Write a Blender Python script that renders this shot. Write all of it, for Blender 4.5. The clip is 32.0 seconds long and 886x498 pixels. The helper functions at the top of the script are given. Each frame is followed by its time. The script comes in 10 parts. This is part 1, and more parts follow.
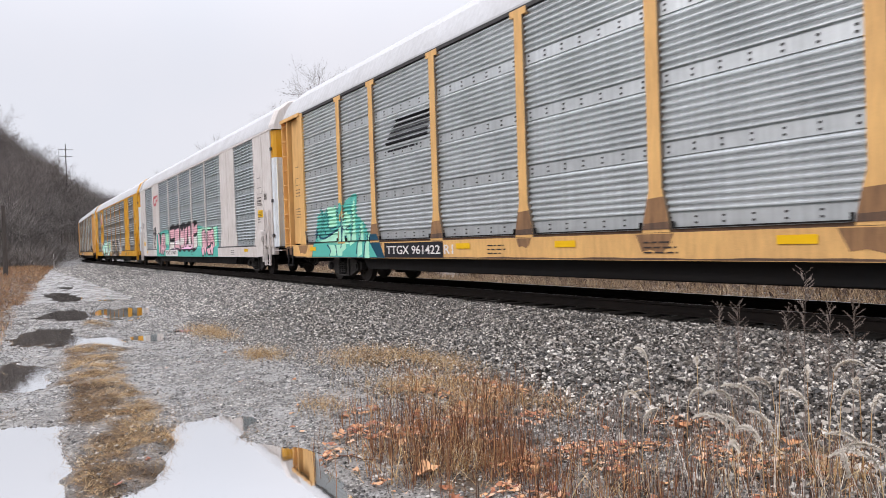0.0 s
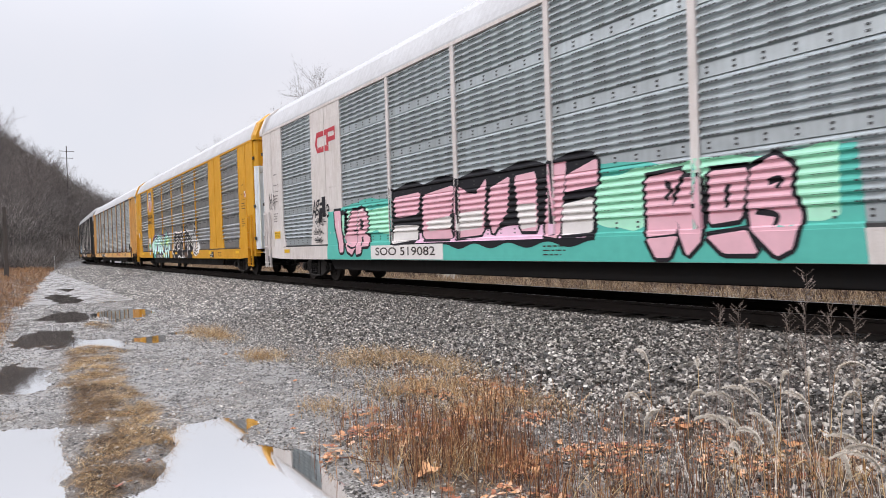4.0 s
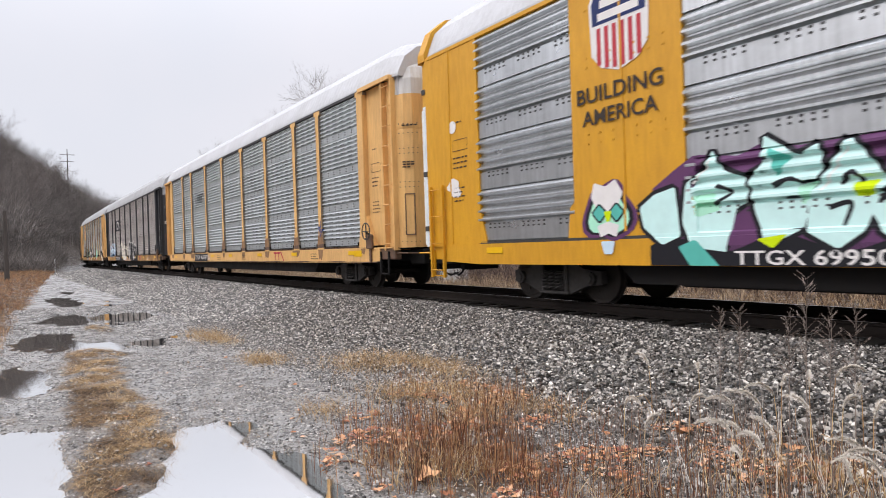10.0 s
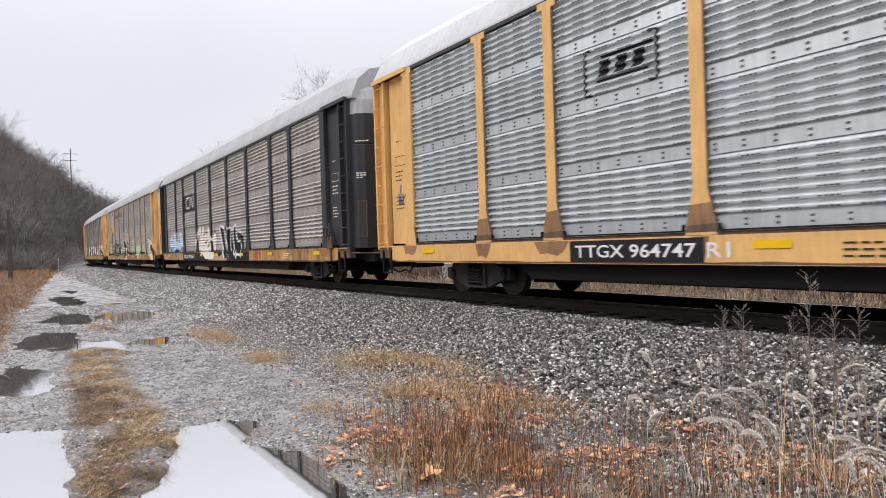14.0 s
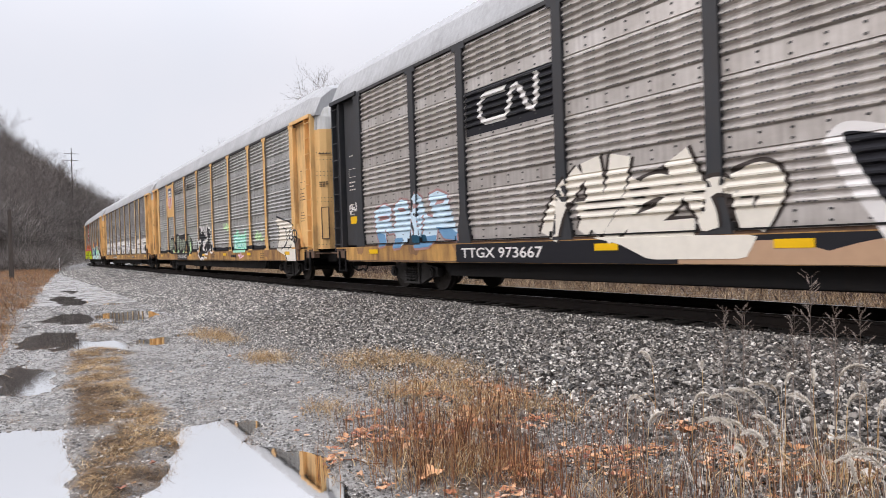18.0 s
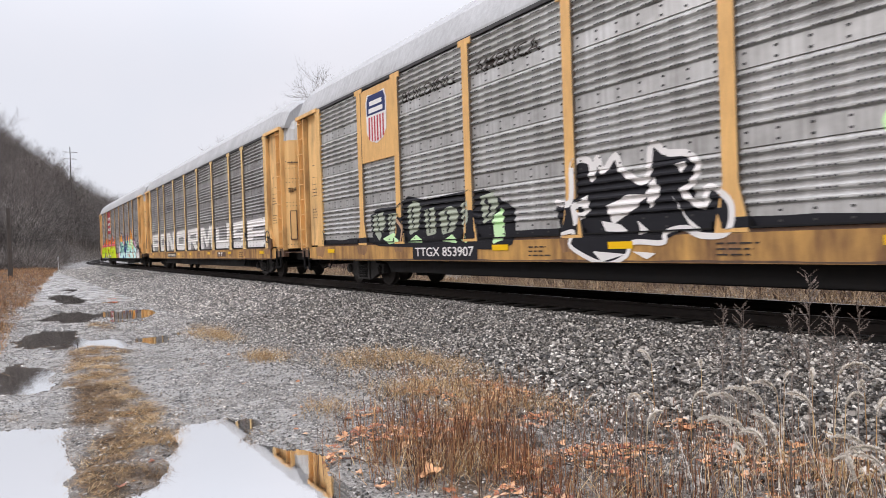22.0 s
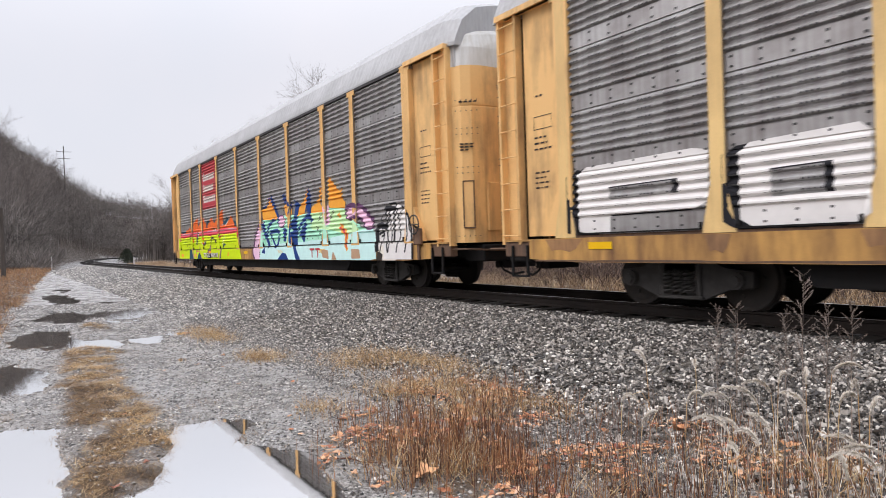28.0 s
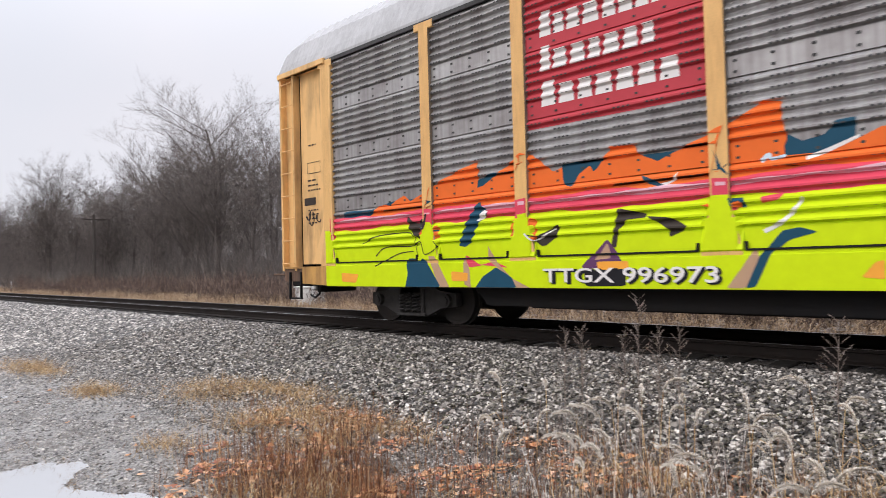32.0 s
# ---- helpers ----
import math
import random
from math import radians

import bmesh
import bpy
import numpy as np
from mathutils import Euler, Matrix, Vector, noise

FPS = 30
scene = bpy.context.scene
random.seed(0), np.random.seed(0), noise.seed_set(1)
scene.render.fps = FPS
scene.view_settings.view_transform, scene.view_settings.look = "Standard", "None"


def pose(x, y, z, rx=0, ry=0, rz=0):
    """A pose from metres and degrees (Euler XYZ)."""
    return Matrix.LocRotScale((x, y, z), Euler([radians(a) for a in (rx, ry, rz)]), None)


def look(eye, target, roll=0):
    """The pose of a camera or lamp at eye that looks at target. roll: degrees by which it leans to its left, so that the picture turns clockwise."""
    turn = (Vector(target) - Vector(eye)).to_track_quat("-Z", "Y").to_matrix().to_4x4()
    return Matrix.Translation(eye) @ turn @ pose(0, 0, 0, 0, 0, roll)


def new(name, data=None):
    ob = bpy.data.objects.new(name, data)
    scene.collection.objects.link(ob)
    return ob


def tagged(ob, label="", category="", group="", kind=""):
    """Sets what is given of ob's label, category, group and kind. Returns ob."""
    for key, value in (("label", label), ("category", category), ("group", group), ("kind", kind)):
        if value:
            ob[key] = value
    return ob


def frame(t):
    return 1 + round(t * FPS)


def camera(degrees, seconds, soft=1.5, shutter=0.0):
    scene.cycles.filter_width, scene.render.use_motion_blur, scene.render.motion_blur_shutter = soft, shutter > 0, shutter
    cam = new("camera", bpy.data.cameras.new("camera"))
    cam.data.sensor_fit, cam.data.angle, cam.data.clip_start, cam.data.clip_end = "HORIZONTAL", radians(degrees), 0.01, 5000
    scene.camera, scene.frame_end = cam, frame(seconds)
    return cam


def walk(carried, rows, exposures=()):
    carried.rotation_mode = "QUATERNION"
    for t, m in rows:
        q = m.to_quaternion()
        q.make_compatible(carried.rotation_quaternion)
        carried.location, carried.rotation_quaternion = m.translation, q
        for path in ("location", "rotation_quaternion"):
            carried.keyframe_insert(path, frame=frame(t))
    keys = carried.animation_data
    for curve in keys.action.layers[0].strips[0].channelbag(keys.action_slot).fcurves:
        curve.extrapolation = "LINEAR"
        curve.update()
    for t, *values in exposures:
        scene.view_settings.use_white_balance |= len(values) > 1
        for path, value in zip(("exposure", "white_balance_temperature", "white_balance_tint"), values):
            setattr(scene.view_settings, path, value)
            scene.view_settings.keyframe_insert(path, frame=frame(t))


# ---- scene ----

# ---- camera ----
cam = camera(68.6, 32.0, soft=0.5, shutter=0.22)
EYE = (0.0, -9.22, 1.07)
VIEW = [  # seconds, turn, tilt and lean in degrees
    (0, 56.266, -0.715, -1.858),
    (0.5, 56.267, -0.745, -1.860),
    (1, 56.227, -0.734, -1.860),
    (1.5, 56.183, -0.668, -1.860),
    (2, 56.171, -0.661, -1.860),
    (2.5, 56.217, -0.653, -1.860),
    (3, 56.277, -0.627, -1.860),
    (3.5, 56.330, -0.595, -1.860),
    (5.5, 56.220, -0.474, -1.858),
    (6, 56.258, -0.458, -1.857),
    (6.5, 56.214, -0.452, -1.856),
    (7, 56.183, -0.418, -1.859),
    (7.5, 56.131, -0.412, -1.858),
    (8, 56.152, -0.433, -1.858),
    (8.5, 56.206, -0.438, -1.857),
    (9, 56.271, -0.375, -1.856),
    (9.5, 56.336, -0.299, -1.857),
    (10, 56.336, -0.276, -1.855),
    (10.5, 56.371, -0.290, -1.856),
    (11, 56.446, -0.361, -1.856),
    (11.5, 56.515, -0.418, -1.855),
    (12, 56.563, -0.445, -1.856),
    (12.5, 56.576, -0.431, -1.856),
    (13, 56.576, -0.400, -1.856),
    (13.5, 56.567, -0.365, -1.857),
    (14, 56.560, -0.364, -1.857),
    (14.5, 56.507, -0.367, -1.857),
    (16.5, 56.554, -0.358, -1.858),
    (17, 56.567, -0.343, -1.858),
    (17.5, 56.578, -0.336, -1.859),
    (18, 56.621, -0.379, -1.859),
    (18.5, 56.644, -0.466, -1.859),
    (19, 56.662, -0.532, -1.859),
    (19.5, 56.640, -0.547, -1.860),
    (20, 56.591, -0.506, -1.860),
    (20.5, 56.556, -0.449, -1.860),
    (21, 56.556, -0.449, -1.860),
    (21.5, 56.550, -0.477, -1.859),
    (22, 56.551, -0.507, -1.859),
    (22.5, 56.511, -0.515, -1.859),
    (23, 56.468, -0.494, -1.859),
    (23.5, 56.421, -0.481, -1.858),
    (24, 56.400, -0.482, -1.859),
    (24.5, 56.401, -0.497, -1.859),
    (25, 56.370, -0.499, -1.858),
    (25.5, 56.341, -0.470, -1.858),
    (27.5, 56.141, -0.485, -1.858),
    (28, 56.127, -0.524, -1.860),
    (28.5, 56.059, -0.531, -1.861),
    (29, 55.979, -0.541, -1.861),
    (29.5, 55.849, -0.580, -1.861),
    (30, 55.629, -0.632, -1.861),
    (30.5, 55.096, -0.680, -2.024),
    (31, 53.558, -0.416, -1.988),
    (31.5, 50.132, 0.121, -1.780),
    (32, 43.795, 1.321, -1.450),
]
walk(cam, [(t, pose(*EYE, 90 + tilt, 0, turn) @ pose(0, 0, 0, 0, 0, lean)) for t, turn, tilt, lean in VIEW],
     exposures=((0, 0.0, 6500, 16), (32, 0.0, 6500, 16)))

# ---- light: an overcast winter sky ----
world = bpy.data.worlds.new("overcast_sky")
scene.world = world
world.use_nodes = True
wn = world.node_tree.nodes
wl = world.node_tree.links
wn.clear()
sky = wn.new("ShaderNodeTexSky")
sky.sky_type = "NISHITA"
sky.sun_disc = False
sky.sun_elevation = radians(38)
sky.sun_rotation = radians(200)
sky.air_density = 1.0
sky.dust_density = 4.0
sky_level = wn.new("ShaderNodeVectorMath")
sky_level.operation = "SCALE"
sky_level.inputs["Scale"].default_value = 0.10
wl.new(sky.outputs[0], sky_level.inputs[0])
cloud = wn.new("ShaderNodeTexNoise")
cloud.inputs["Scale"].default_value = 1.6
cloud.inputs["Detail"].default_value = 5
cloud_ramp = wn.new("ShaderNodeValToRGB")
cloud_ramp.color_ramp.elements[0].position = 0.30
cloud_ramp.color_ramp.elements[0].color = (0.78, 0.84, 0.90, 1)
cloud_ramp.color_ramp.elements[1].position = 0.68
cloud_ramp.color_ramp.elements[1].color = (0.90, 0.91, 0.94, 1)
wl.new(cloud.outputs[0], cloud_ramp.inputs[0])
cover = wn.new("ShaderNodeMixRGB")
cover.inputs[0].default_value = 0.90
wl.new(sky_level.outputs[0], cover.inputs[1])
wl.new(cloud_ramp.outputs[0], cover.inputs[2])
# an overcast sky is brighter overhead than near the horizon
sky_dir = wn.new("ShaderNodeTexCoord")
sky_up = wn.new("ShaderNodeSeparateXYZ")
wl.new(sky_dir.outputs["Generated"], sky_up.inputs[0])
zenith = wn.new("ShaderNodeMapRange")
zenith.interpolation_type = "SMOOTHSTEP"
zenith.inputs["From Min"].default_value = 0.22
zenith.inputs["From Max"].default_value = 1.0
zenith.inputs["To Min"].default_value = 1.0
zenith.inputs["To Max"].default_value = 3.0
wl.new(sky_up.outputs["Z"], zenith.inputs["Value"])
wbg = wn.new("ShaderNodeBackground")
wl.new(zenith.outputs[0], wbg.inputs["Strength"])
wl.new(cover.outputs[0], wbg.inputs[0])
wout = wn.new("ShaderNodeOutputWorld")
wl.new(wbg.outputs[0], wout.inputs[0])

sun_data = bpy.data.lights.new("sun", "SUN")
sun_data.energy = 0.9
sun_data.angle = radians(25)
sun_data.color = (1.0, 0.97, 0.93)
sun = new("sun", sun_data)
sun.matrix_basis = look((-30, -60, 60), (0, 0, 0))


# ---- materials ----
def material(name):
    m = bpy.data.materials.new(name)
    m.use_nodes = True
    nt = m.node_tree
    b = nt.nodes["Principled BSDF"]
    return m, nt, b


def coords(nt, scale=(1, 1, 1)):
    tc = nt.nodes.new("ShaderNodeTexCoord")
    mp = nt.nodes.new("ShaderNodeMapping")
    mp.inputs["Scale"].default_value = scale
    nt.links.new(tc.outputs["Object"], mp.inputs[0])
    return mp.outputs[0]


def noise_of(nt, where, scale, detail=4, rough=0.6):
    n = nt.nodes.new("ShaderNodeTexNoise")
    n.inputs["Scale"].default_value = scale
    n.inputs["Detail"].default_value = detail
    n.inputs["Roughness"].default_value = rough
    nt.links.new(where, n.inputs["Vector"])
    return n.outputs[0]


def ramp(nt, fac, stops):
    r = nt.nodes.new("ShaderNodeValToRGB")
    els = r.color_ramp.elements
    while len(els) < len(stops):
        els.new(0.5)
    for e, (p, c) in zip(els, stops):
        e.position = p
        e.color = (*c, 1) if len(c) == 3 else c
    nt.links.new(fac, r.inputs[0])
    return r.outputs[0]


def mix(nt, fac, a, b, mode="MIX"):
    m = nt.nodes.new("ShaderNodeMixRGB")
    m.blend_type = mode
    for sock, v in ((m.inputs[0], fac), (m.inputs[1], a), (m.inputs[2], b)):
        if isinstance(v, (int, float)):
            sock.default_value = v
        elif isinstance(v, tuple):
            sock.default_value = (*v, 1)
        else:
            nt.links.new(v, sock)
    return m.outputs[0]


def bump(nt, b, height, strength=0.4, distance=0.02):
    n = nt.nodes.new("ShaderNodeBump")
    n.inputs["Strength"].default_value = strength
    n.inputs["Distance"].default_value = distance
    nt.links.new(height, n.inputs["Height"])
    nt.links.new(n.outputs[0], b.inputs["Normal"])


def worn(name, base, dirt, rough=0.55, metal=0.0, dirt_amount=0.5, grain=14.0, streak=True, low=0.40, high=0.66):
    """Painted or bare metal with rain streaks, blotches of dirt and a fine grain."""
    m, nt, b = material(name)
    big = noise_of(nt, coords(nt, (0.7, 0.7, 0.5)), 1.3, 5)
    fine = noise_of(nt, coords(nt, (1, 1, 0.15 if streak else 1)), grain, 4)
    f = mix(nt, 0.5, big, fine)
    k = ramp(nt, f, [(low, (0, 0, 0)), (high, (dirt_amount,) * 3)])
    c = mix(nt, k, base, dirt)
    c = mix(nt, 0.25, c, ramp(nt, noise_of(nt, coords(nt), 60, 2), [(0.3, (0.55,) * 3), (0.7, (1, 1, 1))]), "MULTIPLY")
    nt.links.new(c, b.inputs["Base Color"])
    b.inputs["Metallic"].default_value = metal
    nt.links.new(ramp(nt, f, [(0.3, (rough - 0.1,) * 3), (0.7, (min(1, rough + 0.25),) * 3)]), b.inputs["Roughness"])
    bump(nt, b, fine, 0.12, 0.01)
    return m


def plain_paint(name, base, rough=0.6):
    m, nt, b = material(name)
    n = noise_of(nt, coords(nt), 5, 5)
    c = mix(nt, ramp(nt, n, [(0.35, (0, 0, 0)), (0.75, (0.22,) * 3)]), base, tuple(0.55 * v for v in base))
    nt.links.new(c, b.inputs["Base Color"])
    b.inputs["Roughness"].default_value = rough
    b.inputs["Specular IOR Level"].default_value = 0.22
    return m


def sheet(name, base, dirt, rough, metal, amount):
    """Ribbed zinc sheet: patchy spangle, faint runs of rain, a dusting of road grime."""
    m, nt, b = material(name)
    patch = noise_of(nt, coords(nt, (0.6, 0.6, 0.9)), 1.1, 4)
    runs = noise_of(nt, coords(nt, (6, 6, 0.25)), 2.2, 3)
    spangle = nt.nodes.new("ShaderNodeTexVoronoi")
    spangle.inputs["Scale"].default_value = 38
    nt.links.new(coords(nt), spangle.inputs["Vector"])
    k = ramp(nt, mix(nt, 0.35, patch, runs), [(0.38, (0, 0, 0)), (0.64, (amount,) * 3)])
    c = mix(nt, k, base, dirt)
    c = mix(nt, 0.08, c, ramp(nt, spangle.outputs["Color"], [(0.2, (0.6,) * 3), (0.8, (1, 1, 1))]), "MULTIPLY")
    nt.links.new(c, b.inputs["Base Color"])
    b.inputs["Metallic"].default_value = metal
    nt.links.new(ramp(nt, patch, [(0.3, (rough,) * 3), (0.7, (rough + 0.18,) * 3)]), b.inputs["Roughness"])
    return m


M_GALV = sheet("galvanised_bright", (0.66, 0.70, 0.71), (0.40, 0.43, 0.44), 0.36, 0.75, 0.8)
M_GALV_UP = sheet("galvanised_shiny", (0.68, 0.71, 0.73), (0.33, 0.35, 0.36), 0.24, 0.92, 0.75)
M_GALV_SOO = sheet("galvanised_blue_grey", (0.50, 0.56, 0.58), (0.30, 0.33, 0.34), 0.42, 0.7, 0.7)
M_GALV_DARK = sheet("galvanised_sooty", (0.46, 0.457, 0.45), (0.17, 0.147, 0.143), 0.38, 0.55, 0.85)
M_GALV_GREY = sheet("galvanised_grimy", (0.62, 0.62, 0.605), (0.25, 0.24, 0.225), 0.38, 0.55, 0.85)
M_GALV_BROWN = sheet("galvanised_brown", (0.62, 0.585, 0.55), (0.29, 0.255, 0.225), 0.38, 0.55, 0.8)
M_YELLOW = worn("faded_yellow_paint", (0.83, 0.49, 0.17), (0.46, 0.25, 0.10), 0.55, 0, 0.6)
M_YELLOW_END = worn("grimy_yellow_paint", (0.86, 0.53, 0.21), (0.15, 0.085, 0.05), 0.6, 0, 0.8, 3.2, low=0.47, high=0.68)
M_YELLOW_NEW = worn("golden_yellow_paint", (0.72, 0.355, 0.010), (0.46, 0.21, 0.012), 0.45, 0, 0.5)
M_YELLOW_PALE = worn("pale_yellow_paint", (0.84, 0.58, 0.24), (0.34, 0.21, 0.10), 0.6, 0, 0.6, 4)
M_SILL = worn("rusty_yellow_sill", (0.62, 0.34, 0.09), (0.13, 0.062, 0.035), 0.65, 0, 1.0, 5)
M_WHITE = worn("dirty_white_paint", (0.74, 0.70, 0.67), (0.40, 0.33, 0.28), 0.5, 0, 0.5)
M_PALE = worn("pale_blue_paint", (0.78, 0.84, 0.88), (0.34, 0.34, 0.32), 0.55, 0, 0.5)
M_CREAM = worn("pale_green_cream_paint", (0.86, 0.87, 0.79), (0.45, 0.44, 0.36), 0.55, 0, 0.5)
M_CNBLACK = worn("dull_black_paint", (0.020, 0.023, 0.028), (0.05, 0.044, 0.042), 0.55, 0, 0.8)
M_RUSTY = worn("rust_brown_steel", (0.17, 0.095, 0.055), (0.06, 0.045, 0.04), 0.8, 0, 0.8)
M_ROOF = worn("pale_roof_sheet", (0.56, 0.57, 0.585), (0.40, 0.40, 0.40), 0.5, 0.1, 0.5)
M_ROOF_DARK = worn("grey_roof_sheet", (0.44, 0.445, 0.45), (0.28, 0.28, 0.28), 0.5, 0.1, 0.6)
M_BLACK = worn("black_underframe_steel", (0.010, 0.010, 0.011), (0.022, 0.019, 0.017), 0.65, 0, 0.7)
M_WHEEL = worn("dark_wheel_steel", (0.04, 0.038, 0.037), (0.07, 0.058, 0.05), 0.5, 0.4, 0.7, streak=False)
M_TRUCK = worn("dusty_truck_steel", (0.055, 0.052, 0.05), (0.022, 0.02, 0.019), 0.6, 0.1, 0.7, 6, streak=False)
M_RAIL = worn("rail_web_steel", (0.018, 0.015, 0.014), (0.035, 0.026, 0.021), 0.6, 0.2, 0.7)
M_RAILTOP = worn("polished_rail_head", (0.50, 0.50, 0.51), (0.32, 0.31, 0.31), 0.22, 0.9, 0.4)
M_TIE = worn("oily_timber", (0.012, 0.011, 0.010), (0.028, 0.023, 0.019), 0.75, 0, 0.8)
for dark in (M_BLACK, M_TIE, M_WHEEL, M_RAIL):
    dark.node_tree.nodes["Principled BSDF"].inputs["Specular IOR Level"].default_value = 0.2
M_POSTSIDE = worn("dark_post_side", (0.30, 0.225, 0.15), (0.10, 0.08, 0.07), 0.7, 0, 0.8)
M_BOLT = worn("dull_bolt_steel", (0.06, 0.06, 0.06), (0.03, 0.028, 0.025), 0.6, 0.3, 0.5)
P_WHITE = plain_paint("white_spray", (0.80, 0.775, 0.75))
P_BLACK = plain_paint("black_spray", (0.014, 0.014, 0.018))
P_TEAL = plain_paint("teal_spray", (0.10, 0.50, 0.42))
P_MINT = plain_paint("mint_spray", (0.44, 0.86, 0.64))
P_AQUA = plain_paint("aqua_spray", (0.62, 0.90, 0.86))
P_PINK = plain_paint("pink_spray", (0.80, 0.47, 0.54))
P_ROSE = plain_paint("rose_spray", (0.88, 0.58, 0.74))
P_RED = plain_paint("red_spray", (0.62, 0.06, 0.08))
P_ORANGE = plain_paint("orange_spray", (0.85, 0.16, 0.025))
P_AMBER = plain_paint("amber_spray", (0.92, 0.40, 0.05))
P_PALELIME = plain_paint("pale_lime_spray", (0.62, 0.90, 0.50))
P_LIME = plain_paint("lime_spray", (0.62, 0.80, 0.0))
P_MAGENTA = plain_paint("magenta_spray", (0.74, 0.07, 0.12))
P_NAVY = plain_paint("navy_spray", (0.012, 0.05, 0.22))
P_PETROL = plain_paint("petrol_spray", (0.010, 0.07, 0.12))
P_SKY = plain_paint("sky_blue_spray", (0.60, 0.76, 0.86))
P_BLUE = plain_paint("blue_spray", (0.16, 0.33, 0.52))
P_PURPLE = plain_paint("purple_spray", (0.13, 0.05, 0.13))
P_CREAM = plain_paint("cream_spray", (0.82, 0.77, 0.67))
P_REFLECT = plain_paint("yellow_reflector", (0.85, 0.50, 0.01), 0.35)
P_DECALRED = plain_paint("red_sign_paint", (0.50, 0.055, 0.07))
P_DECALBLUE = plain_paint("navy_sign_paint", (0.025, 0.04, 0.13))
P_STENCIL = plain_paint("dark_stencil", (0.045, 0.035, 0.03))
P_TAN = plain_paint("tan_spray", (0.50, 0.32, 0.20))


# ---- small mesh helpers ----
def part(name, bm, mat, parent, label=""):
    me = bpy.data.meshes.new(name)
    bm.to_mesh(me)
    bm.free()
    return part_of(name, me, mat, parent, label)


def part_of(name, me, mat, parent, label="", at=None):
    if mat is not None and not me.materials:
        me.materials.append(mat)
    ob = new(name, me)
    ob.parent = parent
    if at is not None:
        ob.matrix_basis = at
    if label:
        tagged(ob, label)
    return ob


def add_box(bm, x0, x1, y0, y1, z0, z1, bevel=0.0):
    vs = [bm.verts.new(p) for p in ((x0, y0, z0), (x1, y0, z0), (x1, y1, z0), (x0, y1, z0),
                                    (x0, y0, z1), (x1, y0, z1), (x1, y1, z1), (x0, y1, z1))]
    fs = [bm.faces.new([vs[i] for i in f]) for f in ((3, 2, 1, 0), (4, 5, 6, 7), (0, 1, 5, 4), (1, 2, 6, 5), (2, 3, 7, 6), (3, 0, 4, 7))]
    if bevel:
        edges = list({e for f in fs for e in f.edges})
        bmesh.ops.bevel(bm, geom=edges, offset=bevel, segments=1, affect="EDGES")


def box(x0, x1, y0, y1, z0, z1, bevel=0.0):
    bm = bmesh.new()
    add_box(bm, x0, x1, y0, y1, z0, z1, bevel)
    return bm


def add_tube(bm, a, b, r, n=6, r2=None):
    a, b = Vector(a), Vector(b)
    r2 = r if r2 is None else r2
    q = (b - a).to_track_quat("Z", "Y")
    rings = []
    for p, rr in ((a, r), (b, r2)):
        rings.append([bm.verts.new(p + q @ Vector((rr * math.cos(2 * math.pi * i / n), rr * math.sin(2 * math.pi * i / n), 0))) for i in range(n)])
    for i in range(n):
        bm.faces.new((rings[0][i], rings[0][(i + 1) % n], rings[1][(i + 1) % n], rings[1][i]))
    bm.faces.new(rings[0][::-1])
    bm.faces.new(rings[1])


def add_prism(bm, outline, y0, y1):
    """A plate: an outline in x and z, from y0 to y1."""
    a = [bm.verts.new((x, y0, z)) for x, z in outline]
    b = [bm.verts.new((x, y1, z)) for x, z in outline]
    n = len(outline)
    bm.faces.new(a)
    bm.faces.new(b[::-1])
    for i in range(n):
        bm.faces.new((a[(i + 1) % n], a[i], b[i], b[(i + 1) % n]))


def mesh_of(name, verts, faces, mat, smooth=False):
    me = bpy.data.meshes.new(name)
    v = np.asarray(verts, dtype=np.float32)
    f = np.asarray(faces, dtype=np.int32)
    me.vertices.add(len(v))
    me.vertices.foreach_set("co", v.ravel())
    me.loops.add(f.size)
    me.loops.foreach_set("vertex_index", f.ravel())
    me.polygons.add(len(f))
    me.polygons.foreach_set("loop_start", np.arange(0, f.size, f.shape[1], dtype=np.int32))
    me.materials.append(mat)
    me.polygons.foreach_set("use_smooth", np.full(len(f), smooth))
    me.update(calc_edges=True)
    return me


# ---- the railway line ----
BEND, RADIUS = -80.0, 450.0


def line_at(s):
    """The middle of the track, s metres along it: straight, then bending away."""
    if s >= BEND:
        return Vector((s, 0, 0)), 0.0
    a = (BEND - s) / RADIUS
    return Vector((BEND - RADIUS * math.sin(a), RADIUS * (1 - math.cos(a)), 0)), -a


def along(s, y, z=0.0):
    p, a = line_at(s)
    return (p.x - math.sin(a) * y, p.y + math.cos(a) * y, z)




# ---- ground ----
GROUND = -0.60
PUDDLES = [  # x, y, half length, half width of a hollow
    (-5.35, -7.85, 1.15, 0.58), (-4.3, -8.0, 1.3, 0.68), (-6.5, -9.35, 1.5, 0.50), (-4.6, -9.7, 1.6, 0.75),
    (-15.4, -8.62, 2.05, 0.66), (-13.6, -7.88, 1.25, 0.46), (-10.9, -9.16, 1.35, 0.36), (-13.7, -7.08, 0.60, 0.30),
    (-20.5, -7.95, 1.75, 0.85), (-20.5, -6.55, 1.25, 0.80), (-29.0, -7.60, 3.2, 0.50), (-36.0, -7.05, 2.0, 0.42), (-50.0, -6.5, 5.0, 0.4),
]


def smooth_step(a, b, v):
    u = np.clip((v - a) / (b - a), 0, 1)
    return u * u * (3 - 2 * u)


